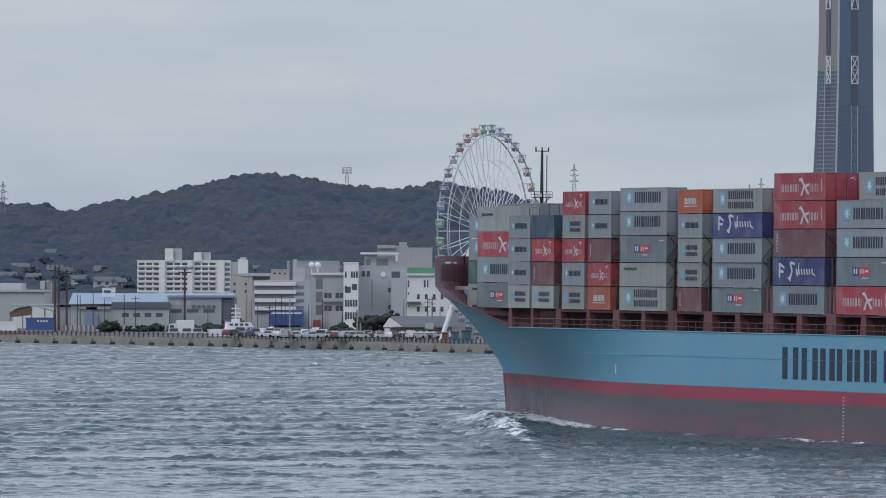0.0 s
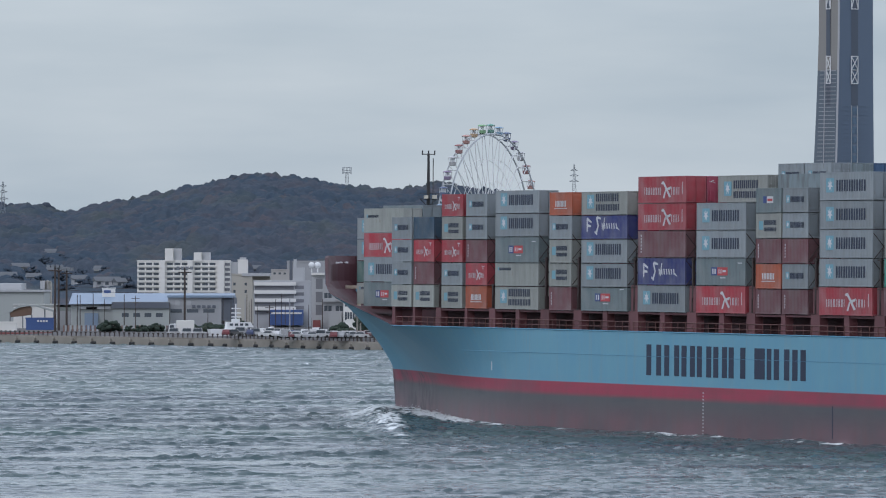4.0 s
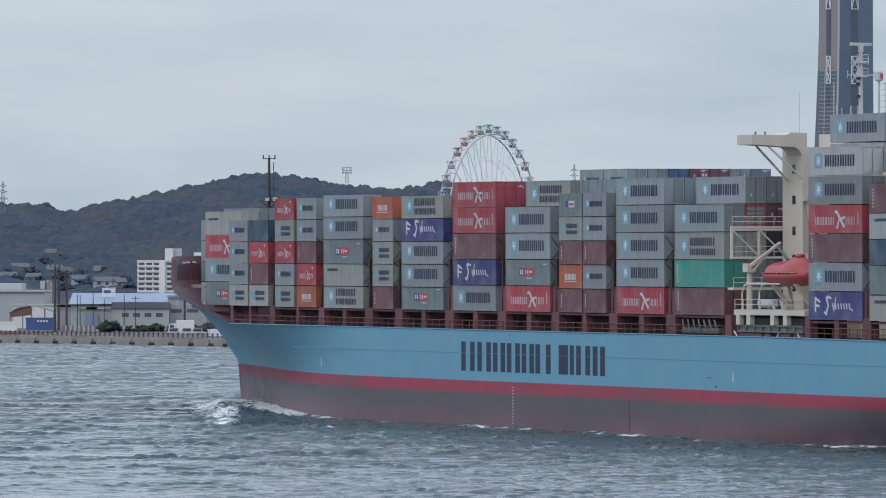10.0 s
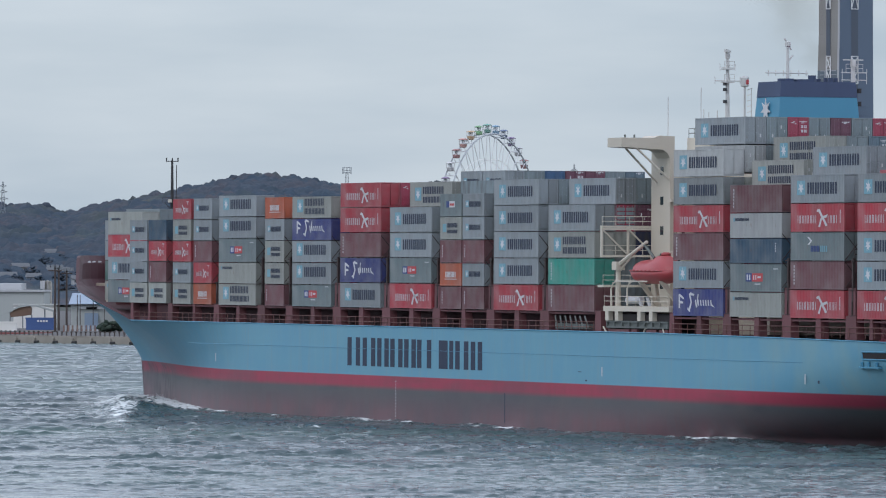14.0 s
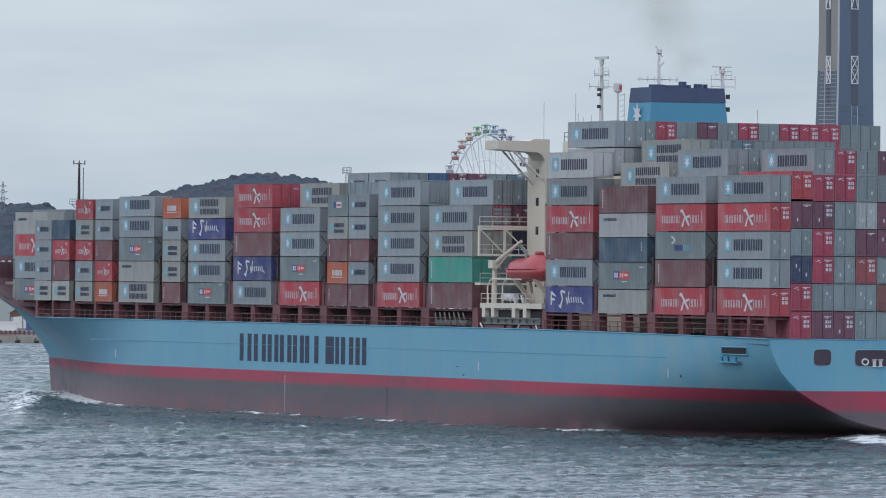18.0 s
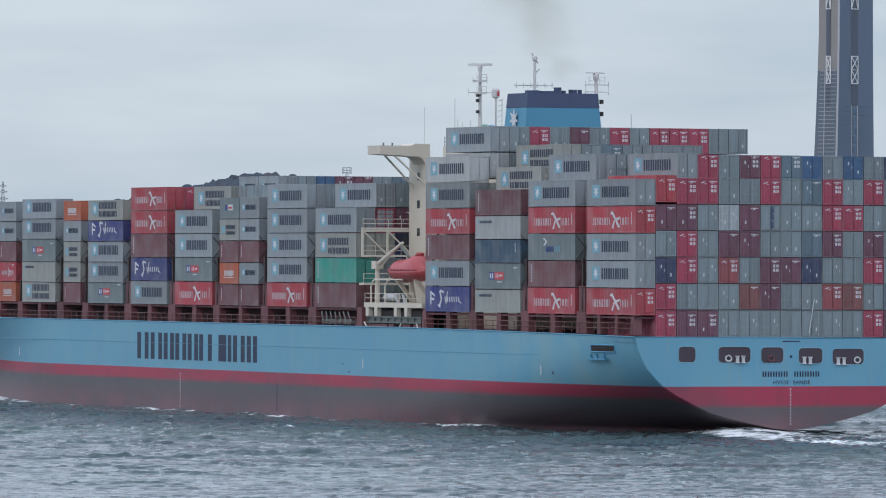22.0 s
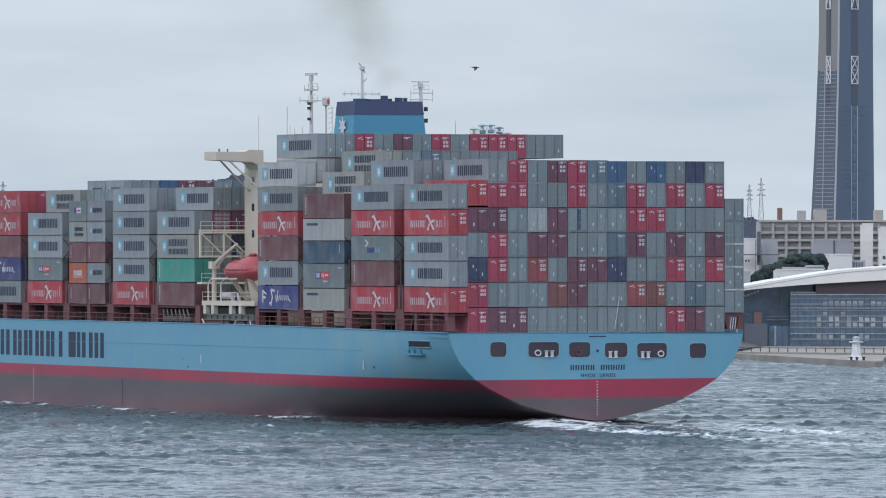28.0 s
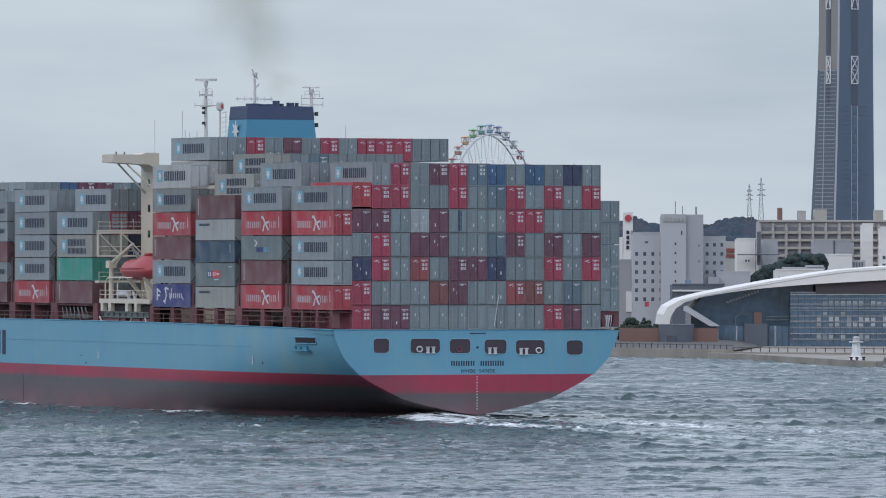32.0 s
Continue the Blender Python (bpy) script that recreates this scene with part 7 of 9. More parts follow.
def flood_pole(x, y, z1, w, group):
    ob = thing("floodlight_pole", "dark steel floodlight pole on the quay", "lamp post", group, at=pose(x, y, 1.4))
    bm = bmesh.new()
    beam(bm, (0, 0, 0), (0, 0, z1 - 1.4), 0.27, 8, 0.2)
    part("pole", bm, STEEL_DARK, ob)
    bm = bmesh.new()
    for q in (0, -0.9):
        beam(bm, (-w, 0, z1 - 1.6 + q), (w, 0, z1 - 1.6 + q), 0.14, 5)
    part("cross_bar", bm, STEEL_DARK, ob)
    for k in range(4):
        bm = bmesh.new()
        xx = -w + 2 * w * k / 3
        box(bm, xx - 0.35, xx + 0.35, -0.5, 0.2, z1 - 1.9, z1 - 1.2)
        part("floodlight", bm, STEEL_LATTICE, ob)


def poles():
    for px, y, top, w in ((97.5, 1600, 471, 1.5), (104, 1612, 473, 0.4), (118, 1605, 476, 1.2), (327, 1600, 474, 1.5)):
        flood_pole((px - 784) * y / 12697, y, 19.21 + (452 - top) * y / 12697, w, "floodlight poles")
    for px, top, y, r in ((137, 523, 1610, 0.16), (142, 523, 1612, 0.14), (165, 520, 1612, 0.14), (220, 522, 1612, 0.16), (240, 524, 1612, 0.14), (368, 552, 1600, 0.14), (434, 528, 1580, 0.18), (450, 520, 1580, 0.22), (477, 540, 1560, 0.16),
                          (488, 530, 1560, 0.14), (513, 528, 1560, 0.2), (519, 545, 1560, 0.14), (571, 530, 1540, 0.16), (757, 530, 1560, 0.18), (765, 525, 1560, 0.18), (715, 530, 1560, 0.14), (779, 545, 1540, 0.12), (445, 530, 1600, 0.12), (437, 522, 1580, 0.13), (441, 534, 1570, 0.1), (456, 540, 1570, 0.1), (498, 520, 1580, 0.12), (505, 538, 1570, 0.1), (546, 540, 1560, 0.1), (409, 534, 1580, 0.1), (185, 530, 1612, 0.12), (300, 535, 1605, 0.1), (395, 525, 1600, 0.12)):
        bm = bmesh.new()
        z = 19.21 + (452 - top) * y / 12697
        x = (px - 784) * y / 12697
        beam(bm, (x, y, 1.4), (x, y, z), r * 0.8, 6, r * 0.5)
        if px in (757, 765, 477, 240):
            beam(bm, (x - 0.9, y, z - 0.6), (x + 0.9, y, z - 0.6), 0.07, 4)
            beam(bm, (x - 0.7, y, z - 1.6), (x + 0.7, y, z - 1.6), 0.07, 4)
        solid("utility_pole", bm, WALL_GREY if px in (450, 513, 434) else STEEL_DARK, "slim utility pole on the quay", "pole", "utility poles")
    # wires along the poles
    ob = thing("overhead_wires", "dark overhead wires between utility poles", "wires")
    for za in (22.5, 21.6):
        bm = bmesh.new()
        pts = [(x, 1612, za - 11 + 1.4 * ((x + 60) / 12) ** 2 * 0.12) for x in range(-86, -62, 3)]
        for a, b in zip(pts, pts[1:]):
            beam(bm, a, b, 0.045, 3)
        part("wire", bm, STEEL_DARK, ob)
    # stone pillar and the low fence
    bm = bmesh.new()
    for px, w, top in ((632.5, 3.6, 549), (638, 3.0, 572)):
        x = (px - 784) * 1475 / 12697
        prism(bm, [(x - w * 0.058, 1.4), (x + w * 0.058, 1.4), (x + w * 0.045, 19.21 + (452 - top) * 1475 / 12697), (x - w * 0.045, 19.21 + (452 - top) * 1475 / 12697)], "y", 1474.6, 1475.4)
    solid("stone_pillar", bm, CONCRETE, "pale stone pillar on the quay edge", "pillar")
    fence = thing("barrier_fence", "brown and white barrier fence along the yard", "fence")
    for k in range(48):
        bm = bmesh.new()
        x = -84.7 + k * 0.5
        box(bm, x, x + 0.28, 1599.9, 1600.1, 1.5, 3.5)
        part("board", bm, WALL_PALE if k % 2 else BRICK, fence)
    bm = bmesh.new()
    box(bm, -102.1, -86.8, 1592, 1592.5, 1.4, 2.0)
    solid("barge_deck", bm, RED_PANEL, "low rust-red platform along the quay", "platform")
    # box truck with its cab, and two white vans before it
    truck = thing("box_truck", "white box truck parked on the quay", "truck", at=pose(-57.4, 1572, 1.42))
    bm = bmesh.new()
    box(bm, -1.0, 2.9, -1.1, 1.1, 0.9, 3.5)
    part("cargo_box", bm, WALL_WHITE, truck, "ribbed white cargo box", bevel=0.05)
    bm = bmesh.new()
    prism(bm, [(-2.7, 0.5), (-2.7, 1.6), (-2.45, 2.7), (-1.15, 2.8), (-1.15, 0.5)], "y", -1.05, 1.05)
    cab = part("cab", bm, STEEL_WHITE, truck)
    bm = bmesh.new()
    prism(bm, [(-2.45, 1.6), (-2.3, 2.5), (-1.5, 2.5), (-1.5, 1.6)], "y", -1.09, -1.04)
    part("window", bm, WINDOW, cab)
    for x in (-2.0, 1.9):
        bm = bmesh.new()
        beam(bm, (x, -1.05, 0.45), (x, -0.75, 0.45), 0.45, 12)
        part("wheel", bm, RUBBER, truck)
    for px in (310, 333, 352):
        car((px - 784) * 1566 / 12697, 1566, 1.6, (0.62, 0.62, 0.62), 4, "white van")


def patrol_boat():
    ob = thing("harbour_launch", "white harbour launch with a mast, laid up behind the quay", "boat", at=pose(-43.8, 1545, 1.42, 0, 0, 12) @ Matrix.Scale(1.4, 4))
    bm = bmesh.new()
    prism(bm, [(-4.6, 0.2), (-4.8, 1.3), (4.6, 1.5), (5.2, 1.7), (4.0, 0.0)], "y", -1.3, 1.3)
    part("boat_hull", bm, STEEL_WHITE, ob)
    bm = bmesh.new()
    prism(bm, [(-2.2, 1.3), (-2.0, 2.4), (1.6, 2.4), (2.2, 1.4)], "y", -1.0, 1.0)
    cabin = part("cabin", bm, STEEL_WHITE, ob)
    for k in range(4):
        bm = bmesh.new()
        box(bm, -1.7 + 0.8 * k, -1.2 + 0.8 * k, -1.03, -0.98, 1.85, 2.2)
        part("window", bm, WINDOW, cabin)
    bm = bmesh.new()
    beam(bm, (-0.6, 0, 2.4), (-0.6, 0, 5.2), 0.12, 6)
    for z in (3.2, 3.8, 4.5):
        beam(bm, (-1.3, 0, z), (0.2, 0, z), 0.08, 4)
    box(bm, -1.2, 0.0, -0.4, 0.4, 2.4, 2.9)
    part("boat_mast", bm, STEEL_WHITE, ob)


def shrubs():
    for k, (px, y, h, s) in enumerate(((196, 1590, 3.6, 2.4), (188, 1594, 2.8, 1.6), (253, 1590, 2.4, 1.6), (275, 1592, 3.0, 1.8), (340, 1590, 2.6, 2.2), (368, 1592, 2.8, 2.4), (390, 1590, 2.4, 2.0), (605, 1500, 3.6, 2.4), (590, 1502, 2.6, 1.4),
                                       (650, 1510, 6.0, 2.8), (668, 1516, 6.2, 3.0), (690, 1512, 6.6, 2.8), (425, 1570, 4.2, 1.4), (230, 1594, 2.2, 1.2))):
        tree((px - 784) * y / 12697, y, 1.4, h, s, 20 + k)


land()
woods()
quay()
apartments()
conveyor()
marina_house()
kiosks()
cars()
poles()
patrol_boat()
shrubs()
lattice_mast("telecom_mast", "grey lattice telecom mast with an antenna ring on the hill", -45.3, 3380, 49.6, 58.1, 2.0, 1.2, dish=True)
lattice_mast("power_pylon", "grey lattice power pylon on the skyline", -190.2, 3100, 24.4, 50.8, 3.4, 0.5, ((19, 2.2), (22, 2.0), (24.5, 1.6)))
lattice_mast("power_pylon", "small grey lattice pylon on the crest", -15.8, 3390, 49.2, 52.9, 1.2, 0.3, ((2.4, 1.2),))
lattice_mast("power_pylon", "grey lattice power pylon on the skyline", 60.3, 3300, 32.9, 61.2, 3.4, 0.4, ((20.5, 2.2), (23, 2.0), (25.5, 1.6)))
lattice_mast("power_pylon", "grey lattice power pylon on the skyline", 140.9, 3300, 33.0, 52.2, 2.4, 0.4, ((12, 1.5), (14, 1.5), (16, 1.2)))
lattice_mast("power_pylon", "tall grey lattice power pylon on the skyline", 146.3, 3300, 33.0, 55.1, 2.6, 0.4, ((14, 2.0), (16.5, 2.0), (19, 1.6)))


def right_shore():
    # hotel with a tall lift tower
    building("hotel", "pale grey hotel with small square windows", 42.34, 48.89, 0.65, 24.09, 1600, 18, WALL_PALE, [(42.85, 0.63, 1.815, 4, 20.00, 0.82, 2.016, 6), (44.99, 0.76, 1.764, 1, 22.40, 0.38, 2.016, 1)], [(42.34, 48.64, 23.97, 24.60, 2, 12, WALL_DARK, "roof_plant")])
    # the darker grey shaft is the tower's shaded face, put into its wall colour
    building("hotel_tower", "tall pale grey blank hotel tower, its shaded side built in darker grey", 48.49, 54.02, 0.72, 28.11, 1595, 10, WALL_PALE, [(51.51, 0.38, 1.759, 1, 22.14, 0.57, 2.073, 6), (52.89, 0.31, 1.759, 1, 24.78, 1.00, 2.073, 1)],
             [(54.02, 57.91, 0.73, 28.37, 0.9, 12, WALL_GREY, "shaft"), (56.78, 57.16, 21.21, 21.71, 0.8, 0.9, SHADE, "shaft_window"), (56.78, 57.16, 17.69, 18.19, 0.8, 0.9, SHADE, "shaft_window")]
             + [(48.87 + 0.754 * k, 49.37 + 0.754 * k, 26.79, 27.79, -0.3, -0.05, WALL_TAN, "roof_letter_block") for k in range(7)]
             + [(51.63, 51.76, 28.36, 31.38, 2, 2.15, STEEL_DARK, "antenna"), (53.26, 53.39, 28.36, 30.25, 2, 2.15, STEEL_DARK, "antenna"), (56.15, 56.53, 28.37, 30.13, 2, 2.4, STEEL_LATTICE, "antenna")])
    building("hotel_wing", "grey hotel wing with square windows", 58.27, 63.20, 0.62, 23.25, 1605, 14, WALL_PALE, [(58.78, 0.63, 1.643, 3, 22.03, 0.76, 2.023, 4)], [(58.27, 63.20, 23.25, 24.00, 0.5, 12, WALL_DARK, "roof_plant")])
    building("sign_tower", "white advertising tower with a red emblem", 41.46, 43.66, 0.07, 28.79, 1650, 4, WALL_WHITE, [],
             [(42.17, 42.82, 24.19 - 1.170 * k, 24.97 - 1.170 * k, -0.3, -0.05, MARK_NAVY, "letter_block") for k in range(4)] + [(43.34, 43.53, 20.35, 25.03, -0.2, -0.05, MARK_RED, "red_stripe"), (39.51, 41.33, 18.00, 23.46, 0, 4, WALL_WHITE, "lower_board")])
    bm = bmesh.new()
    beam(bm, (42.6, 1649.6, 27.8), (42.6, 1649.95, 27.8), 0.8, 16)
    solid("round_emblem", bm, MARK_RED, "plain red round emblem on a white tower", "sign")
    building("shore_block", "grey narrow block beside the hotel", 38.04, 42.61, 0.53, 18.03, 1610, 10, WALL_GREY, [], [(41.08, 42.48, 6.62, 11.19, -0.4, 0, WALL_WHITE, "white_panel")])
    building("pavilion", "dark low block with a white roof band", 49.88, 61.19, 1.13, 12.80, 1560, 16, WALL_DARK, [], [(49.88, 61.19, 11.45, 11.82, -0.5, 0, WALL_WHITE, "white_band"), (52.83, 54.06, 12.68, 13.91, 2, 6, ROOF_BLUE, "tank"), (43.74, 44.60, 8.13, 9.23, -6, -5.5, MARK_RED, "red_sign")])
    building("shop_block", "pinkish low block with a faded sign", 66.55, 69.48, 10.29, 22.27, 1690, 12, WALL_TAN, [], [(66.69, 69.35, 20.01, 20.94, -0.3, 0, RED_PANEL, "sign_panel"), (66.69, 69.08, 18.81, 19.61, -0.3, 0, RED_PANEL, "sign_panel")])
    building("white_block", "white cube-like office block", 68.40, 72.74, 10.40, 23.02, 1670, 12, WALL_WHITE, [(70.37, 0.33, 0.658, 2, 18.33, 0.53, 1.578, 1)], [(73.08, 73.87, 16.99, 24.84, -2, 0, WALL_DARK, "dark_sign_column"), (74.45, 78.00, 15.67, 22.90, 2, 10, WALL_PALE, "side_block"), (68.32, 78.16, 19.34, 19.60, -4, -2, WALL_DARK, "walkway")])
    building("annex", "low white annex on the waterfront", 60.99, 68.55, 8.24, 15.42, 1600, 10, WALL_PALE, [], [(58.98, 61.49, 10.81, 14.57, -3, 0, WALL_GREY, "grey_hut")])
    # long tan apartment block with balconies, their shade laid on as flat dark panes
    piers = [(77.05 + 3.225 * k, 77.53 + 3.225 * k, 16.77, 27.25, -1.0, 0, WALL_TAN, "pier") for k in range(11)]
    shades = [(77.74, 2.27, 3.225, 10, 26.28, 1.03, 1.874, 5)]
    building("apartment_slab", "long tan apartment slab with deep balconies", 77.05, 112.47, 9.98, 27.63, 1750, 16, WALL_TAN, shades,
             piers + [(81.87, 82.97, 27.63, 30.94, 4, 8, BRICK, "chimney"), (86.70, 88.62, 27.64, 30.26, 2, 8, WALL_TAN, "roof_hut"), (90.69, 93.59, 27.64, 30.54, -0.5, 8, WALL_BEIGE, "roof_hut"), (105.44, 107.37, 27.66, 30.42, -0.5, 8, WALL_BEIGE, "roof_hut"), (77.05, 112.47, 27.49, 27.90, -0.8, 0, WALL_TAN, "cornice")]
             + [(77.05, 112.47, 24.63 - 1.874 * k, 25.18 - 1.874 * k, -0.8, 0, WALL_BEIGE, "balcony_front") for k in range(5)], "building", SHADE)
    building("grey_block", "plain grey office block", 87.83, 97.21, 10.26, 22.72, 1700, 12, WALL_GREY, [], [(92.52, 92.92, 18.30, 22.86, -0.2, 0, WALL_DARK, "groove")])
    building("white_cube", "white plain block behind the hall", 85.64, 93.52, 10.58, 19.36, 1640, 12, WALL_WHITE, [], [(93.52, 96.62, 16.40, 18.21, 1, 8, WALL_PALE, "fence_screen")] + [(93.77 + 0.646 * k, 94.16 + 0.646 * k, 16.67, 17.83, 0.8, 1, SHADE, "screen_gap") for k in range(4)])
    building("white_slab", "tall slim white slab", 98.76, 101.29, 10.33, 26.57, 1690, 8, WALL_WHITE)
    building("white_slab", "white tall block at the harbour", 102.41, 107.97, 10.39, 25.74, 1680, 8, WALL_WHITE, [(102.94, 0.66, 1.191, 3, 19.25, 0.79, 1.852, 2)])
    building("long_white", "long low white block with small windows", 73.30, 83.75, 9.64, 15.99, 1580, 12, WALL_WHITE, [(73.92, 0.31, 0.871, 5, 14.64, 0.50, 1.244, 1)], [(75.16, 84.37, 15.99, 16.74, 4, 12, WALL_GREY, "roof_plant"), (80.39, 84.12, 16.62, 17.12, 4, 12, WALL_PALE, "roof_deck")])
    rng = random.Random(6)
    spots = []
    for k in range(420):
        u = rng.random()
        r = rng.uniform(0.9, 1.7)
        top = 13.6 + 6.6 * min(1.0, u / 0.65) ** 0.75
        z = 10.6 + (top - r - 10.6) * rng.random() ** 0.5
        spots.append((68.4 + 17.0 * u, 1622 + rng.uniform(-5, 6), z, r * 0.9, r * 0.9, r * 0.7))
    tagged(new("shore_grove", clump_mesh("shore_grove", spots, GROVE, 9, 2, 0.85)), "dark green grove on a mound behind the hall", "trees", kind="stuff")


def sea_hall():
    """Exhibition hall with a long curved white roof, dark soffit, glass front and drum."""
    ob = thing("exhibition_hall", "waterfront hall with a swooping white roof and glass front", "building")
    D = 1450
    top = [(1171, 577), (1174, 557), (1182, 543), (1205, 530), (1247, 519.5), (1288, 511.5), (1330, 503.5), (1372, 496), (1413, 489.5), (1455, 482.5), (1497, 477), (1569, 471.5), (1640, 466)]
    low = [(1640, 491), (1569, 495), (1497, 499), (1455, 501.5), (1413, 504.5), (1372, 508), (1330, 512), (1288, 518), (1247, 525), (1212, 535), (1196, 546), (1188, 560), (1184, 577)]
    k = D / 12696.8

    def m(p):
        return ((p[0] - 784) * k, 19.21 + (452.5 - p[1]) * k)
    bm = bmesh.new()
    prism(bm, [m(p) for p in top + low], "y", D, D + 45)
    part("roof", bm, ROOF_WHITE, ob, "swooping white metal roof")
    bm = bmesh.new()
    prism(bm, [m(p) for p in [(1640, 491.5), (1569, 495.5), (1455, 502), (1372, 508.5), (1288, 518.5), (1247, 525.5), (1225, 545), (1225, 622), (1640, 622)]], "y", D + 7, D + 40)
    part("glazed_front", bm, CURTAIN, ob, "dark recessed glass front under the eaves")
    for a, b in zip(top[3:-1], top[4:]):
        bm = bmesh.new()
        (xa, za), (xb, zb) = m(a), m(b)
        beam(bm, (xa, D - 0.05, za - 0.5), (xb, D - 0.05, zb - 0.5), 0.06, 4)
        part("roof_seam", bm, WALL_PALE, ob)
    bm = bmesh.new()
    box(bm, *[75.4, 97.8], D + 1, D + 7, 11.8, 14.0)
    part("fascia", bm, paint("dark_brown_fascia", (0.06, 0.042, 0.05), 0.6, 0, 0.3, 0.4), ob, "dark brown fascia")
    bm = bmesh.new()
    prism(bm, [m(p) for p in [(1209, 549), (1209, 543), (1215, 541), (1274, 577), (1256, 577)]], "y", D - 2, D + 6)
    part("white_fin", bm, WALL_PALE, ob)
    glazing = bmesh.new()
    box(glazing, 70.3, 97.8, D + 1.5, D + 6.5, 0.9, 11.8)
    front = part("glass_front", glazing, CURTAIN, ob, "gridded glass front")
    for j in range(22):
        bm = bmesh.new()
        x = 70.6 + j * 1.22
        beam(bm, (x, D + 1.4, 0.9), (x, D + 1.4, 11.8), 0.07, 4)
        part("mullion", bm, STEEL_LATTICE, front)
    for j in range(9):
        bm = bmesh.new()
        z = 2.2 + j * 1.18
        box(bm, 70.3, 97.8, D + 1.34, D + 1.46, z, z + (0.16 if j % 2 else 0.32))
        part("transom_bar", bm, STEEL_LATTICE, front)
    rng = random.Random(2)
    screen = paint("pale_blind", (0.30, 0.34, 0.36), 0.7, 0, 0.3, 0.4, spread=0.25)
    for z, h, chance in ((9.15, 1.05, 0.95), (7.35, 0.55, 0.25), (6.0, 0.95, 0.75), (4.95, 0.85, 0.85), (2.1, 1.5, 0.3)):
        for i in range(16):
            if rng.random() < chance:
                bm = bmesh.new()
                x = 75.6 + i * 1.22
                box(bm, x, x + 0.9, D + 1.42, D + 1.48, z, z + h * rng.uniform(0.7, 1.0))
                part("blind", bm, screen, front)
    for z in (11.3, 8.6, 5.95, 3.4):
        bm = bmesh.new()
        box(bm, 70.3, 97.8, D + 1.2, D + 1.36, z, z + 0.14)
        part("sun_rail", bm, WALL_PALE, front)
    bm = bmesh.new()
    box(bm, 55.6, 70.3, D + 2.5, D + 6, 0.9, 5.0)
    side = part("glass_lobby", bm, CURTAIN, ob, "lower glass lobby")
    for j in range(12):
        bm = bmesh.new()
        x = 55.6 + j * 1.3
        beam(bm, (x, D + 2.4, 0.9), (x, D + 2.4, 5.0), 0.09 if j % 3 else 0.18, 4)
        part("mullion", bm, WALL_PALE if j % 3 == 0 else STEEL_LATTICE, side)
    bm = bmesh.new()
    box(bm, 61.0, 65.6, D + 1.2, D + 2.5, 0.9, 5.5)
    part("dark_porch", bm, WALL_DARK, ob)
    bm = bmesh.new()
    box(bm, 63.0, 64.6, D + 3, D + 4, 5.5, 7.8)
    part("red_drum", bm, BRICK, ob)
    bm = bmesh.new()
    for a, b in (((1303, 575), (1303, 562)), ((1303, 562), (1310, 556)), ((1310, 556), (1330, 556)), ((1384, 518), (1384, 548)), ((1358, 560), (1398, 560)), ((1358, 566), (1398, 566))):
        (xa, za), (xb, zb) = m(a), m(b)
        beam(bm, (xa, D + 5.5, za), (xb, D + 5.5, zb), 0.12, 5)
    part("front_frame", bm, STEEL_LATTICE, ob)
    for j in range(11):
        bm = bmesh.new()
        (xa, za), (xb, zb) = m((1288 + 5.4 * j, 537 - 1.9 * j)), m((1292 + 5.4 * j, 533 - 1.9 * j))
        box(bm, xa, xb, D + 6.8, D + 6.98, za, zb)
        part("soffit_window", bm, WALL_PALE, ob, "pale soffit window" if j == 0 else "")
    # brick garden wall with the dark drum before the hall
    wall = thing("garden_wall", "brown brick wall along the promenade", "wall")
    for a, b in ((1096, 1168), (1226, 1271)):
        bm = bmesh.new()
        box(bm, (a - 784) * 1420 / 12697, (b - 784) * 1420 / 12697, 1420, 1421, 0.9, 4.9)
        part("wall_panel", bm, BRICK, wall)
    bm = bmesh.new()
    turned(bm, [(3.5, 0), (3.55, 0.3), (3.5, 4.6), (3.6, 4.7), (3.3, 4.75)], 28, (46.2, 1420.5, 0.9))
    solid("drum_house", bm, WALL_DARK, "dark green round drum house on the promenade", "building")
    bm = bmesh.new()
    box(bm, 44.2, 45.9, 1416.6, 1417.1, 2.2, 3.4)
    solid("drum_niche", bm, WINDOW, "dark niche window in a drum house", "window")
    for j in range(7):
        px = 1100 + 9 * j
        tree((px - 784) * 1450 / 12697, 1450, 0.9, 4.2 + (j % 3), 2.0, 60 + j, "scrubby green tree behind a brick wall")


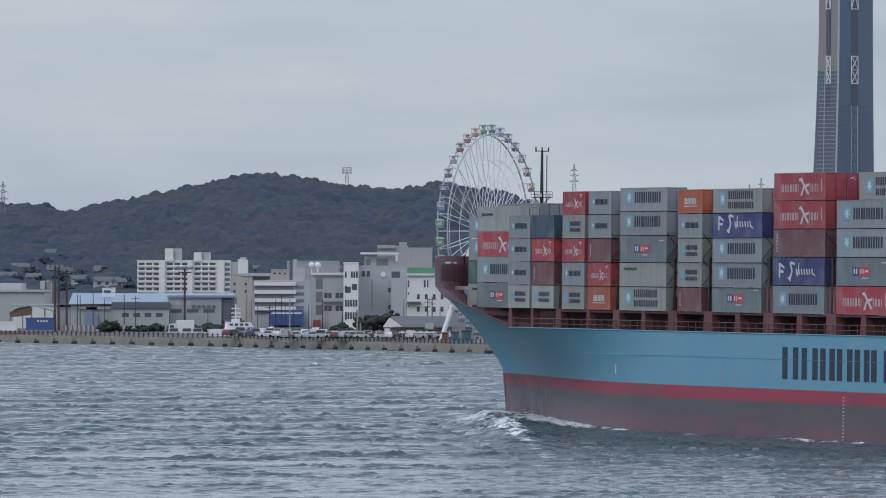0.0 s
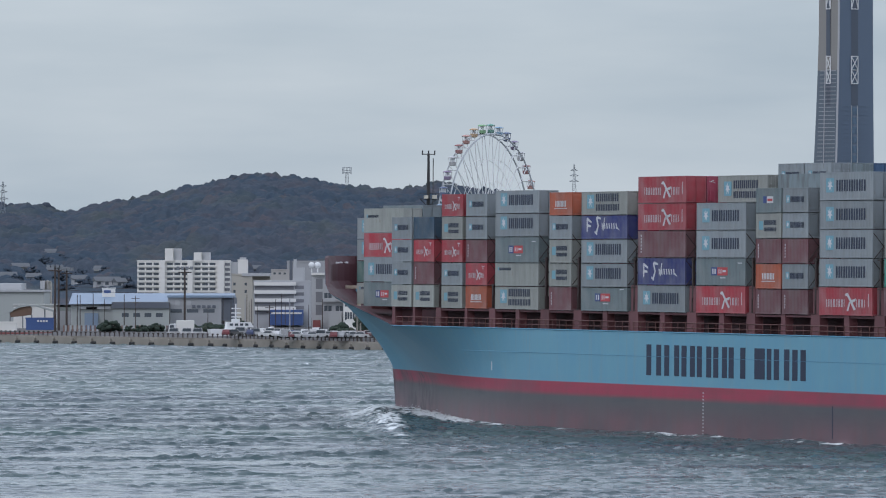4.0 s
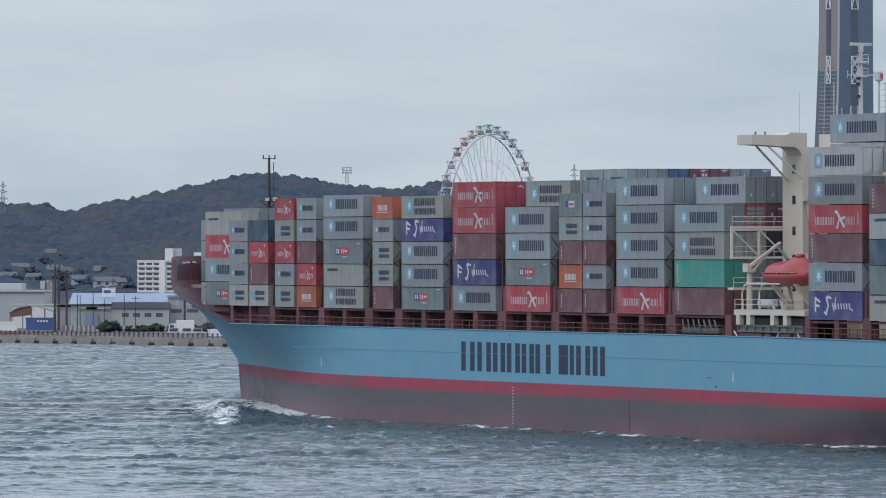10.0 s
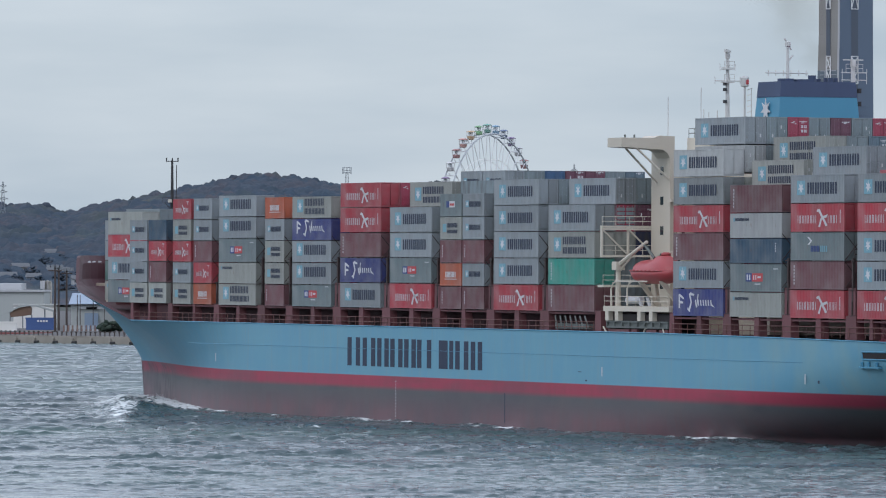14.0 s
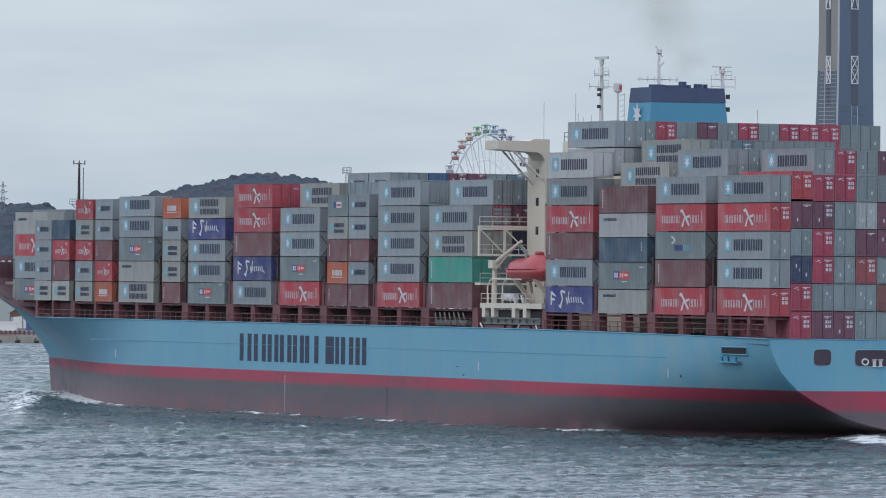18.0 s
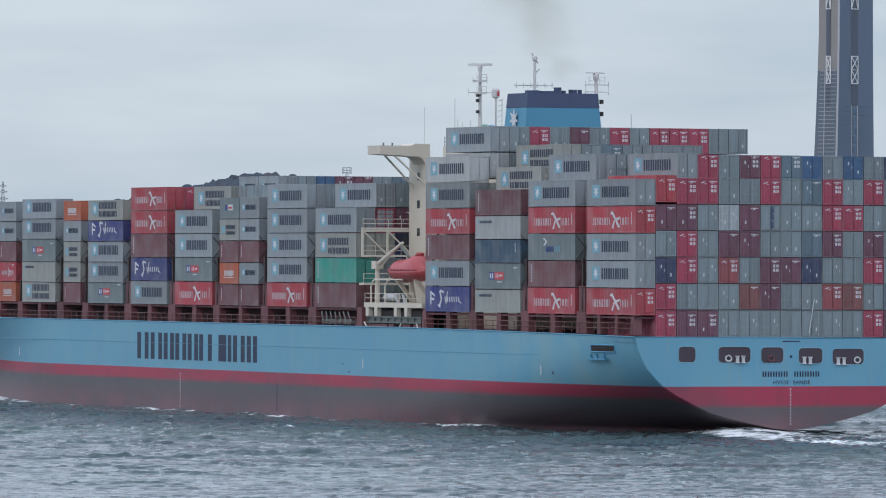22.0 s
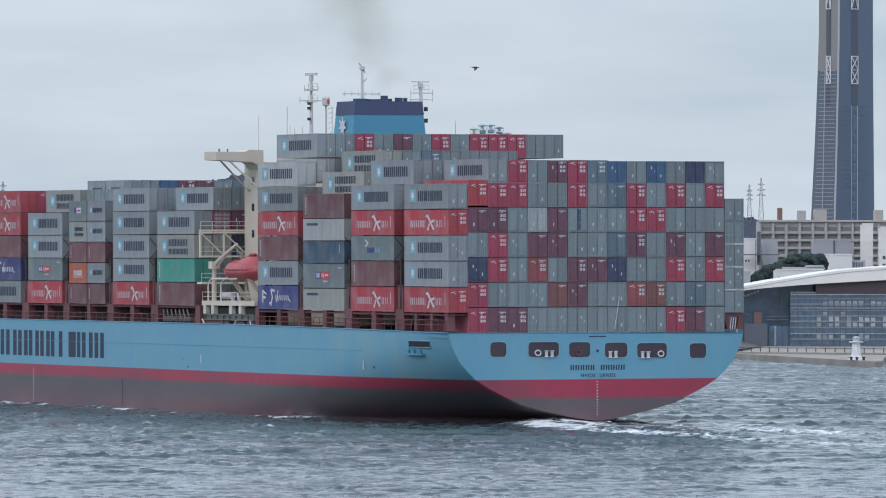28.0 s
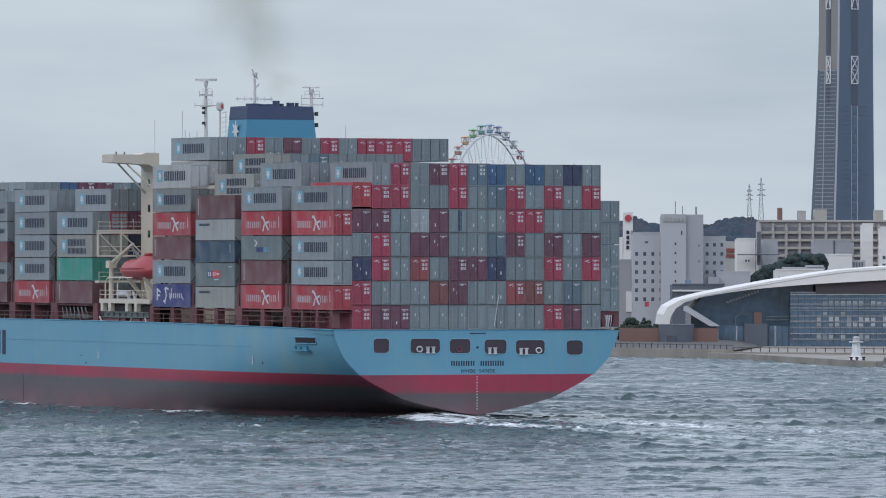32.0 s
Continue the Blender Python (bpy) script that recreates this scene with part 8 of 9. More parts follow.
def pier():
    bm = bmesh.new()
    prism(bm, [(50, 1350), (56.5, 1338), (59.3, 1320), (73.4, 1246), (75.0, 1243.5), (76.4, 1246), (79.5, 1293), (82, 1296), (320, 1296), (320, 1470), (50, 1470)], "z", -3, 0.93)
    solid("pier", bm, CONCRETE, "low concrete pier reaching into the strait", "pier", kind="structure")
    bm = bmesh.new()
    prism(bm, [(54.6, 1348), (60, 1336), (100, 1318), (320, 1318), (320, 1322), (100, 1322), (61, 1340), (56, 1352)], "z", -3, 1.25)
    solid("promenade", bm, CONCRETE, "raised concrete promenade", "promenade", kind="structure")
    ob = thing("light_tower", "small white harbour light on the pier", "lighthouse", at=pose(72.7, 1262, 0.95))
    bm = bmesh.new()
    turned(bm, [(1.25, 0), (1.1, 0.5), (0.85, 0.6), (0.72, 2.9), (0.8, 3.0)], 18)
    part("tower_shaft", bm, STEEL_WHITE, ob)
    bm = bmesh.new()
    turned(bm, [(0.8, 0), (1.25, 0.12), (1.25, 0.3), (0.75, 0.32)], 18, (0, 0, 2.95))
    part("gallery", bm, STEEL_WHITE, ob)
    bm = bmesh.new()
    turned(bm, [(0.6, 0), (0.6, 0.55), (0.7, 0.6), (0.3, 0.85)], 14, (0, 0, 3.27))
    part("lantern", bm, WALL_PALE, ob)
    rail = thing("promenade_railing", "dark posts with a rail along the promenade", "railing")
    pts = [(18, 1405), (34.2, 1377.2), (54.6, 1349.2), (68, 1342), (96, 1326)]
    for (xa, ya), (xb, yb) in zip(pts, pts[1:]):
        n = int(math.hypot(xb - xa, yb - ya) / 1.9)
        z = 1.5 if xa < 54 else 1.1
        for j in range(n):
            u = j / n
            bm = bmesh.new()
            beam(bm, (xa + (xb - xa) * u, ya + (yb - ya) * u + 0.5, z), (xa + (xb - xa) * u, ya + (yb - ya) * u + 0.5, z + 0.95), 0.09, 5)
            part("post", bm, STEEL_DARK, rail)
        bm = bmesh.new()
        beam(bm, (xa, ya + 0.5, z + 0.85), (xb, yb + 0.5, z + 0.85), 0.05, 4)
        part("rail", bm, STEEL_DARK, rail)
    for px in (1508, 1518, 1530):
        bm = bmesh.new()
        x = (px - 784) * 1252 / 12697
        turned(bm, [(0.3, 0), (0.22, 0.1), (0.22, 0.45), (0.32, 0.5), (0.32, 0.62)], 8, (x, 1254, 0.95))
        solid("bollard", bm, STEEL_DARK, "dark iron mooring bollard on the pier", "bollard", "pier bollards")


def sight_tower():
    """Slender observation tower: pale concrete flank, blue-grey glazed flank, braced slots, close floor lines."""
    ob = thing("observation_tower", "tall slender observation tower, concrete and blue-grey glass", "tower")
    D, k = 1900, 1900 / 12696.8
    concrete = paint("tower_concrete", (0.255, 0.25, 0.235), 0.75, 0, 0.35, 0.12, (0.17, 0.165, 0.155))
    glaze = paint("tower_glazing", (0.105, 0.135, 0.165), 0.3, 0, 0.4, 0.15, (0.06, 0.085, 0.12))
    blue = paint("tower_cladding", (0.106, 0.148, 0.205), 0.45, 0, 0.45, 0.10, (0.075, 0.105, 0.15))
    dark = paint("tower_slot", (0.085, 0.105, 0.135), 0.6, 0, 0.3, 0.2)

    line, blue_line = paint("tower_line", (0.33, 0.35, 0.37), 0.7, 0, 0.3, 0.3), paint("tower_blue_line", (0.112, 0.158, 0.215), 0.6, 0, 0.3, 0.3)

    def row(py):
        u = max(0.0, (py - 40) / 350)
        f = u ** 1.3
        z = 19.21 + (452.8 - py) * k
        return [((a - 784) * k, D + dy, z) for a, dy in ((1451 - 14 * f, 6), (1484 - 7 * f, 0), (1548 + 3 * f, 9), (1515, 18))]
    levels = list(range(-260, 130, 64)) + list(range(164, 660, 40))
    bm = bmesh.new()
    rings = [[bm.verts.new(p) for p in row(py)] for py in levels]
    for a, b in zip(rings, rings[1:]):
        for s in range(4):
            f = bm.faces.new((a[s], a[(s + 1) % 4], b[(s + 1) % 4], b[s]))
            f.material_index = 1 if s in (1, 2) else 0 if a[s].co.z > row(124)[0][2] + 0.5 else 2
    bm.faces.new(rings[0][::-1])
    part("shaft", bm, [concrete, blue, glaze], ob)

    def on_face(px, py, side):
        r = row(py)
        a, b = (r[0], r[1]) if side == 0 else (r[1], r[2])
        x = (px - 784) * k
        u = (x - a[0]) / (b[0] - a[0])
        return (x, a[1] + (b[1] - a[1]) * u - 0.12, a[2])

    def panel(bm, side, l0, r0, y0, y1, off=0.0):
        q = [on_face(l0, y0, side), on_face(r0, y0, side), on_face(r0, y1, side), on_face(l0, y1, side)]
        lo = [bm.verts.new((x, y - off, z)) for x, y, z in q]
        hi = [bm.verts.new((x, y + 0.1, z)) for x, y, z in q]
        bm.faces.new(lo)
        for i in range(4):
            bm.faces.new((lo[i], lo[(i + 1) % 4], hi[(i + 1) % 4], hi[i]))
    for side, l0, r0 in ((0, 1463, 1470), (1, 1507.5, 1520)):
        for y0, y1 in ((-150, 98), (146, 186)):
            bm = bmesh.new()
            panel(bm, side, l0, r0, y0, y1)
            part("slot", bm, dark, ob)
        for y0, y1 in ((-40, 15), (99, 123), (123, 147)):
            bm = bmesh.new()
            for a, b in (((l0, y0), (r0, y1)), ((r0, y0), (l0, y1)), ((l0, y1), (r0, y1)), ((l0, y0), (r0, y0)), ((l0, y0), (l0, y1)), ((r0, y0), (r0, y1))):
                p, q = on_face(*a, side), on_face(*b, side)
                beam(bm, (p[0], p[1] - 0.15, p[2]), (q[0], q[1] - 0.15, q[2]), 0.15, 5)
            part("cross_brace", bm, STEEL_WHITE, ob, "white cross brace")
    # ladder-like floor lines and corner rib
    for n in range(44):
        py = 124 + 7.2 * n
        bm = bmesh.new()
        f = max(0, (py - 40) / 350) ** 1.3
        panel(bm, 0, 1455 - 13 * f, 1481 - 7 * f, py, py + 1.1, 0.12)
        part("floor_line", bm, line, ob)
    for n in range(30):
        py = 186 + 8 * n
        for l0, r0 in ((1490, 1505), (1522, 1538)):
            bm = bmesh.new()
            panel(bm, 1, l0, r0, py, py + 1.4, 0.05)
            part("floor_line", bm, blue_line, ob)
    bm = bmesh.new()
    for a, b in zip(levels, levels[1:]):
        beam(bm, row(a)[1], row(b)[1], 0.28, 5)
    part("corner_rib", bm, WALL_PALE, ob, "pale corner rib")
    bm = bmesh.new()
    for py0, py1 in ((124, 460),):
        p, q = on_face(1461, py0, 0), on_face(1455, py1, 0)
        beam(bm, p, q, 0.14, 4)
        p, q = on_face(1519, 186, 1), on_face(1519, 460, 1)
        beam(bm, p, q, 0.14, 4)
        p, q = on_face(1508, 186, 1), on_face(1508, 460, 1)
        beam(bm, p, q, 0.1, 4)
    part("upright_rib", bm, WALL_PALE, ob)
    for n in range(12):
        bm = bmesh.new()
        panel(bm, 1, 1509.5, 1517.5, 190 + 17 * n, 202 + 17 * n, 0.02)
        part("glazed_bay", bm, CURTAIN, ob)


RIDES = []
RIM_STEEL = paint("grey_white_steel", (0.40, 0.43, 0.45), 0.5, 0, 0.3, 2)


def ferris_wheel():
    """Big wheel seen obliquely: two rims, cross ties, spokes, hub, raked legs, thirty-six coloured gondolas."""
    ob = thing("ferris_wheel", "white ferris wheel with rainbow-coloured gondolas", "ferris wheel", at=pose(9.3, 1470, 24.1, 0, 0, 61.8))
    R, half = 20.0, 1.15
    bm = bmesh.new()
    n = 72
    for s in (-half, half):
        bm = bmesh.new()
        for j in range(n):
            a, b = 2 * math.pi * j / n, 2 * math.pi * (j + 1) / n
            beam(bm, (R * math.cos(a), s, R * math.sin(a)), (R * math.cos(b), s, R * math.sin(b)), 0.17, 5)
        if s < 0:
            rotor = part("rim", bm, RIM_STEEL, ob, "grey-white tube rim")
        else:
            part("rim", bm, RIM_STEEL, rotor, "grey-white tube rim")
    for j in range(36):
        a = 2 * math.pi * j / 36
        bm = bmesh.new()
        beam(bm, (R * math.cos(a), -half, R * math.sin(a)), (R * math.cos(a), half, R * math.sin(a)), 0.11, 4)
        beam(bm, (R * math.cos(a), 0, R * math.sin(a)), ((R + 1.1) * math.cos(a), 0, (R + 1.1) * math.sin(a)), 0.1, 4)
        part("cross_tie", bm, STEEL_WHITE, rotor)
        bm = bmesh.new()
        s = half if j % 2 else -half
        b = a + radians(14 if j % 3 else -14)
        beam(bm, (0.8 * math.cos(b), s * 1.3, 0.8 * math.sin(b)), (R * math.cos(a), s, R * math.sin(a)), 0.08, 4)
        beam(bm, (0.8 * math.cos(a), -s * 1.3, 0.8 * math.sin(a)), (R * math.cos(a), -s, R * math.sin(a)), 0.08, 4)
        part("spoke", bm, STEEL_WHITE, rotor)
    for f in (0.52, 0.74):
        bm = bmesh.new()
        for s in (-half, half):
            for j in range(36):
                a, b = 2 * math.pi * j / 36, 2 * math.pi * (j + 1) / 36
                beam(bm, (R * f * math.cos(a), s, R * f * math.sin(a)), (R * f * math.cos(b), s, R * f * math.sin(b)), 0.05, 3)
        part("spoke_ring", bm, STEEL_WHITE, rotor)
    bm = bmesh.new()
    beam(bm, (0, -3.2, 0), (0, 3.2, 0), 0.9, 14)
    part("hub", bm, STEEL_WHITE, ob)
    base = 1.42 - 24.1
    for s in (-1, 1):
        for dx in (-9.5, 9.5):
            bm = bmesh.new()
            beam(bm, (0, s * 2.9, 0), (dx, s * 6.0, base), 0.42, 8, 0.5)
            part("leg", bm, STEEL_WHITE, ob, "white raked leg")
        bm = bmesh.new()
        for f in (0.35, 0.65):
            beam(bm, (-9.5 * f, s * (2.9 + 3.1 * f), base * f), (9.5 * f, s * (2.9 + 3.1 * f), base * f), 0.18, 6)
        part("leg_tie", bm, STEEL_WHITE, ob)
    tints = [(0.55, 0.55, 0.55), (0.36, 0.15, 0.14), (0.50, 0.24, 0.20), (0.54, 0.36, 0.20), (0.20, 0.44, 0.20), (0.14, 0.38, 0.30), (0.20, 0.34, 0.46), (0.08, 0.13, 0.26), (0.26, 0.19, 0.32)]
    roof = bmesh.new()
    turned(roof, [(0.95, 0), (0.95, 0.14), (0.5, 0.34)], 10, (0, 0, 0.62))
    roof = mesh_of("gondola_roof", roof, CAR_PAINT)
    tub = bmesh.new()
    turned(tub, [(0.45, -0.95), (0.72, -0.8), (0.80, -0.2), (0.78, -0.18)], 10)
    tub = mesh_of("gondola_tub", tub, CAR_PAINT)
    cage = bmesh.new()
    for j in range(6):
        a = math.pi * j / 3
        beam(cage, (0.76 * math.cos(a), 0.76 * math.sin(a), -0.2), (0.82 * math.cos(a), 0.82 * math.sin(a), 0.62), 0.06, 4)
    beam(cage, (0, 0, 0.9), (0, 0, 1.1), 0.08, 4)
    beam(cage, (0, 0, -0.2), (0, 0, 0.62), 0.3, 6)
    cage = mesh_of("gondola_cage", cage, STEEL_WHITE)
    for j in range(36):
        g = part("gondola", tub, None, ob)
        g.color = (*tints[(5 - j) % 9], 1)
        o = part("gondola_roof", roof, None, g)
        o.color = g.color
        part("gondola_cage", cage, None, g)
        RIDES.append((g, 86.0 + 10 * j))
    return ob, rotor


def smoke():
    """A thin brown-grey plume of soft overlapping puffs that only dim the sky behind them."""
    m = bpy.data.materials.new("exhaust_smoke")
    m.use_nodes = True
    n, l = m.node_tree.nodes, m.node_tree.links
    n.clear()
    out, clear, at, tint = n.new("ShaderNodeOutputMaterial"), n.new("ShaderNodeBsdfTransparent"), n.new("ShaderNodeAttribute"), n.new("ShaderNodeMix")
    at.attribute_name = "soot"
    tint.data_type = "RGBA"
    tint.inputs[6].default_value, tint.inputs[7].default_value = (1, 1, 1, 1), (0.60, 0.57, 0.51, 1)
    l.new(at.outputs["Fac"], tint.inputs[0])
    l.new(tint.outputs[2], clear.inputs["Color"])
    l.new(clear.outputs[0], out.inputs[0])
    rng = np.random.default_rng(8)
    verts, faces, soot = [], [], []
    for k in range(8):
        u = k / 7
        r0 = 1.5 + 9.0 * u
        c = Vector((61.0 + 3.0 * u + rng.normal() * 0.8 * u, -2.4 + 11.0 * u ** 1.2 + rng.normal() * 2.0 * u, 37.4 + 20.0 * u ** 0.9))
        q = Vector((rng.normal() * 0.4, rng.normal() * 0.4, 1)).normalized()
        turn = Vector((-0.93, 0.37, 0.0)).to_track_quat("Z", "Y")
        first = len(verts)
        phase, lob = rng.random() * 6.28, 0.16 + 0.12 * rng.random()
        for ring, w in ((0.0, 1.0), (0.3, 0.86), (0.6, 0.42), (0.82, 0.12), (1.0, 0.0)):
            for i in range(16):
                a = math.pi * i / 8
                r = r0 * ring * (1 + lob * math.sin(3 * a + phase) + 0.1 * math.sin(5 * a + 2 * phase))
                p = c + turn @ Vector((r * math.cos(a), r * math.sin(a) * 0.85, 0.0)) + q * 0.05
                verts.append(p[:])
                soot.append(w * (0.30 - 0.12 * u))
        for ring in range(4):
            for i in range(16):
                faces.append((first + 16 * ring + i, first + 16 * ring + (i + 1) % 16, first + 16 * ring + 16 + (i + 1) % 16, first + 16 * ring + 16 + i))
    me = bpy.data.meshes.new("smoke_plume")
    me.from_pydata(verts, [], faces)
    me.attributes.new("soot", "FLOAT", "POINT").data.foreach_set("value", soot)
    me.materials.append(m)
    ob = tagged(new("smoke_plume", me), "thin brown-grey exhaust smoke rising from the funnel", "smoke", kind="stuff")
    ob.visible_shadow = False
    ABOARD.append((ob, pose(0, 0, 0)))


FOAM = paint("sea_foam", (0.66, 0.69, 0.69), 0.9, 0, 0.3, 1.5, (0.45, 0.5, 0.5), rel=0.1)


def height_patch(name, xs, ys, f, foam, label):
    """A patch of water that travels with the ship, sunk under the sea at its edges, with a foam weight."""
    Y, X = np.meshgrid(np.array(ys), np.array(xs))
    fine = 0.8 * ripple(X, Y, len(xs))[0].ravel()
    verts = [(x, y, f(x, y)) for x in xs for y in ys]
    verts = [(x, y, z + r * max(0.0, min(1.0, 1 + 2 * z))) for (x, y, z), r in zip(verts, fine)]
    n = len(ys)
    faces = [(i * n + j, (i + 1) * n + j, (i + 1) * n + j + 1, i * n + j + 1) for i in range(len(xs) - 1) for j in range(n - 1)]
    me = bpy.data.meshes.new(name)
    me.from_pydata(verts, [], faces)
    me.polygons.foreach_set("use_smooth", [True] * len(faces))
    weight = me.attributes.new("foam", "FLOAT", "POINT")
    weight.data.foreach_set("value", [foam(x, y) for x, y, z in verts])
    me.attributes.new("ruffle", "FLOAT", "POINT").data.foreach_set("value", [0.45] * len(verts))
    me.materials.append(WATER)
    ob = tagged(new(name, me), label, "wave", kind="stuff")
    ABOARD.append((ob, pose(0, 0, 0)))


def bell(v, w):
    return math.exp(-(v / w) ** 2)


def wake():
    def crest(x):
        return 1.5 + (263 - x) * 0.385

    def power(x):
        return 0.5 * bell(x - 254, 13) + (1.15 * math.exp((x - 245) / 60) * min(1.0, (258 - x) / 26) if x < 258 else 0.0)

    def lumps(x, y, s):
        return 1.2 * noise.noise((x * 0.05, s, 3.0)) + 0.5 * noise.noise((x * 0.27, y * 0.1, 7.0 + s))

    def by_hull(x, y):
        return bell(y - half_beam(x, 0.3), 2.4) * max(0.0, min(1.0, (x - 186) / 30)) if x < 263 else 0.0

    def bow(x, y):
        d, a = y - crest(x), power(x)
        swell = max(0.15, 0.65 + 1.1 * lumps(x, y, 0.0))
        z = a * swell * (bell(d, 2.2) + 0.4 * bell(d + 4.5, 2.5)) - 0.25 * a * bell(d - 4.5, 2.5) + 0.45 * by_hull(x, y) * (0.7 + lumps(x, y, 4.0))
        z += 0.45 * a * bell(d, 5.0) * noise.noise((x * 0.8, y * 0.8, 6.0)) + 0.05 * noise.noise((x * 0.42, y * 0.5, 1.0))
        near = max(a * bell(d + 1.0, 7.0), 1.3 * bell(y - half_beam(min(x, 262), 0.3), 5.0) * max(0.0, min(1.0, (x - 180) / 20)))
        e = max(0.0, min(1.0, near / 0.35, (292 - x) / 10, (x - 104) / 14))
        return (z + 0.05) * e - 1.0 * (1 - e)

    def bow_foam(x, y):
        d, a = y - crest(x), power(x)
        k = max(0.0, 0.75 + 1.8 * lumps(x, y, 0.0))
        v = min(1.0, 1.15 * a) * k * (1.7 * bell(d + 0.2, 1.5) + 0.6 * bell(d - 3.0, 2.2))
        v += 3.0 * by_hull(x, y - 0.3) * max(0.15, 0.7 + 1.2 * lumps(x, y, 4.0)) + 0.35 * bell(x - 256, 9) * bell(d - 2, 5)
        return min(1.8, v)
    height_patch("bow_wave", [104 + 0.45 * k for k in range(417)], [-14 + 0.4 * k for k in range(216)], bow, bow_foam, "steep foaming bow wave rolling off the stem")

    def side(x, y):
        e = max(0.0, min(1.0, (x - 4) / 6, (214 - x) / 8, (25.5 - y) / 3.5))
        z = 0.34 * bell(y - half_beam(x, 0.3), 1.3) * (0.6 + noise.noise((x * 0.08, 0.0, 2.0)))
        return (z + 0.02) * e - 0.8 * (1 - e)

    def side_foam(x, y):
        k = max(0.0, 0.25 + 1.1 * noise.noise((x * 0.055, 3.0, 5.0)) + 0.9 * noise.noise((x * 0.33, 1.0, 5.0)) + 0.5 * noise.noise((x * 0.9, y * 0.9, 2.0)))
        return min(1.0, 1.2 * k * bell(y - half_beam(x, 0.3) - 0.2, 1.1))
    height_patch("side_wash", [4 + 0.42 * k for k in range(501)], [15.5 + 0.36 * k for k in range(29)], side, side_foam, "low wash running along the ship's side")

    def stern(x, y):
        e = max(0.0, min(1.0, (x + 150) / 25, (24 - x) / 8, (26 - y) / 8, (y + 26) / 8))
        z = 0.75 * bell(x - 2, 5) * bell(y - 4, 6) + 0.16 * noise.noise((x * 0.22, y * 0.35, 6.0))
        return (z + 0.08) * e - 0.9 * (1 - e)

    def stern_foam(x, y):
        v = 0.9 * bell(x - 1, 5) * bell(y - 3.0, 3.5)
        if x < 4:
            u = -x / 150
            v += (0.62 - 0.3 * u) * bell(y - 8 - 5 * u, 3.5 + 3 * u) + (0.5 - 0.22 * u) * bell(y + 8 + 4 * u, 4 + 4 * u) + 0.38 * bell(y, 12) * (1 - u)
            v *= 0.75 + 0.9 * noise.noise((x * 0.05, y * 0.2, 9.0))
        return min(1.25, v)
    height_patch("stern_wake", [-150 + 0.5 * k for k in range(349)], [-26 + 0.4 * k for k in range(131)], stern, stern_foam, "churned foaming wake trailing from the stern")
    rng = random.Random(5)
    spots = []
    for k in range(900):
        if k % 4:
            x = 262 - 62 * rng.random() ** 1.2
            burst = bell(x - 246, 5) + 0.7 * bell(x - 232, 4) + 0.5 * bell(x - 258, 2.5)
            if k % 2:
                y, rise = half_beam(x, 0.3) + abs(rng.gauss(0, 0.45)), abs(rng.gauss(0, 0.06 + 0.14 * burst))
            else:
                y, rise = crest(x) + rng.gauss(0, 0.7), abs(rng.gauss(0, 0.16))
            zz = bow(x, y) + rise
        else:
            x = 2 + rng.gauss(0, 3.5)
            y = max(rng.gauss(4, 3.5), half_beam(max(0, x), 0.7))
            zz = stern(x, y) + abs(rng.gauss(0, 0.08))
        r = rng.uniform(0.015, 0.04)
        spots.append((x, y, zz, r * 1.6, r * 1.3, r))
    me = clump_mesh("spray", spots, FOAM, 12)
    me.polygons.foreach_set("use_smooth", [True] * len(me.polygons))
    ob = tagged(new("spray", me), "fine white spray at the bow and stern", "spray", kind="stuff")
    ABOARD.append((ob, pose(0, 0, 0)))


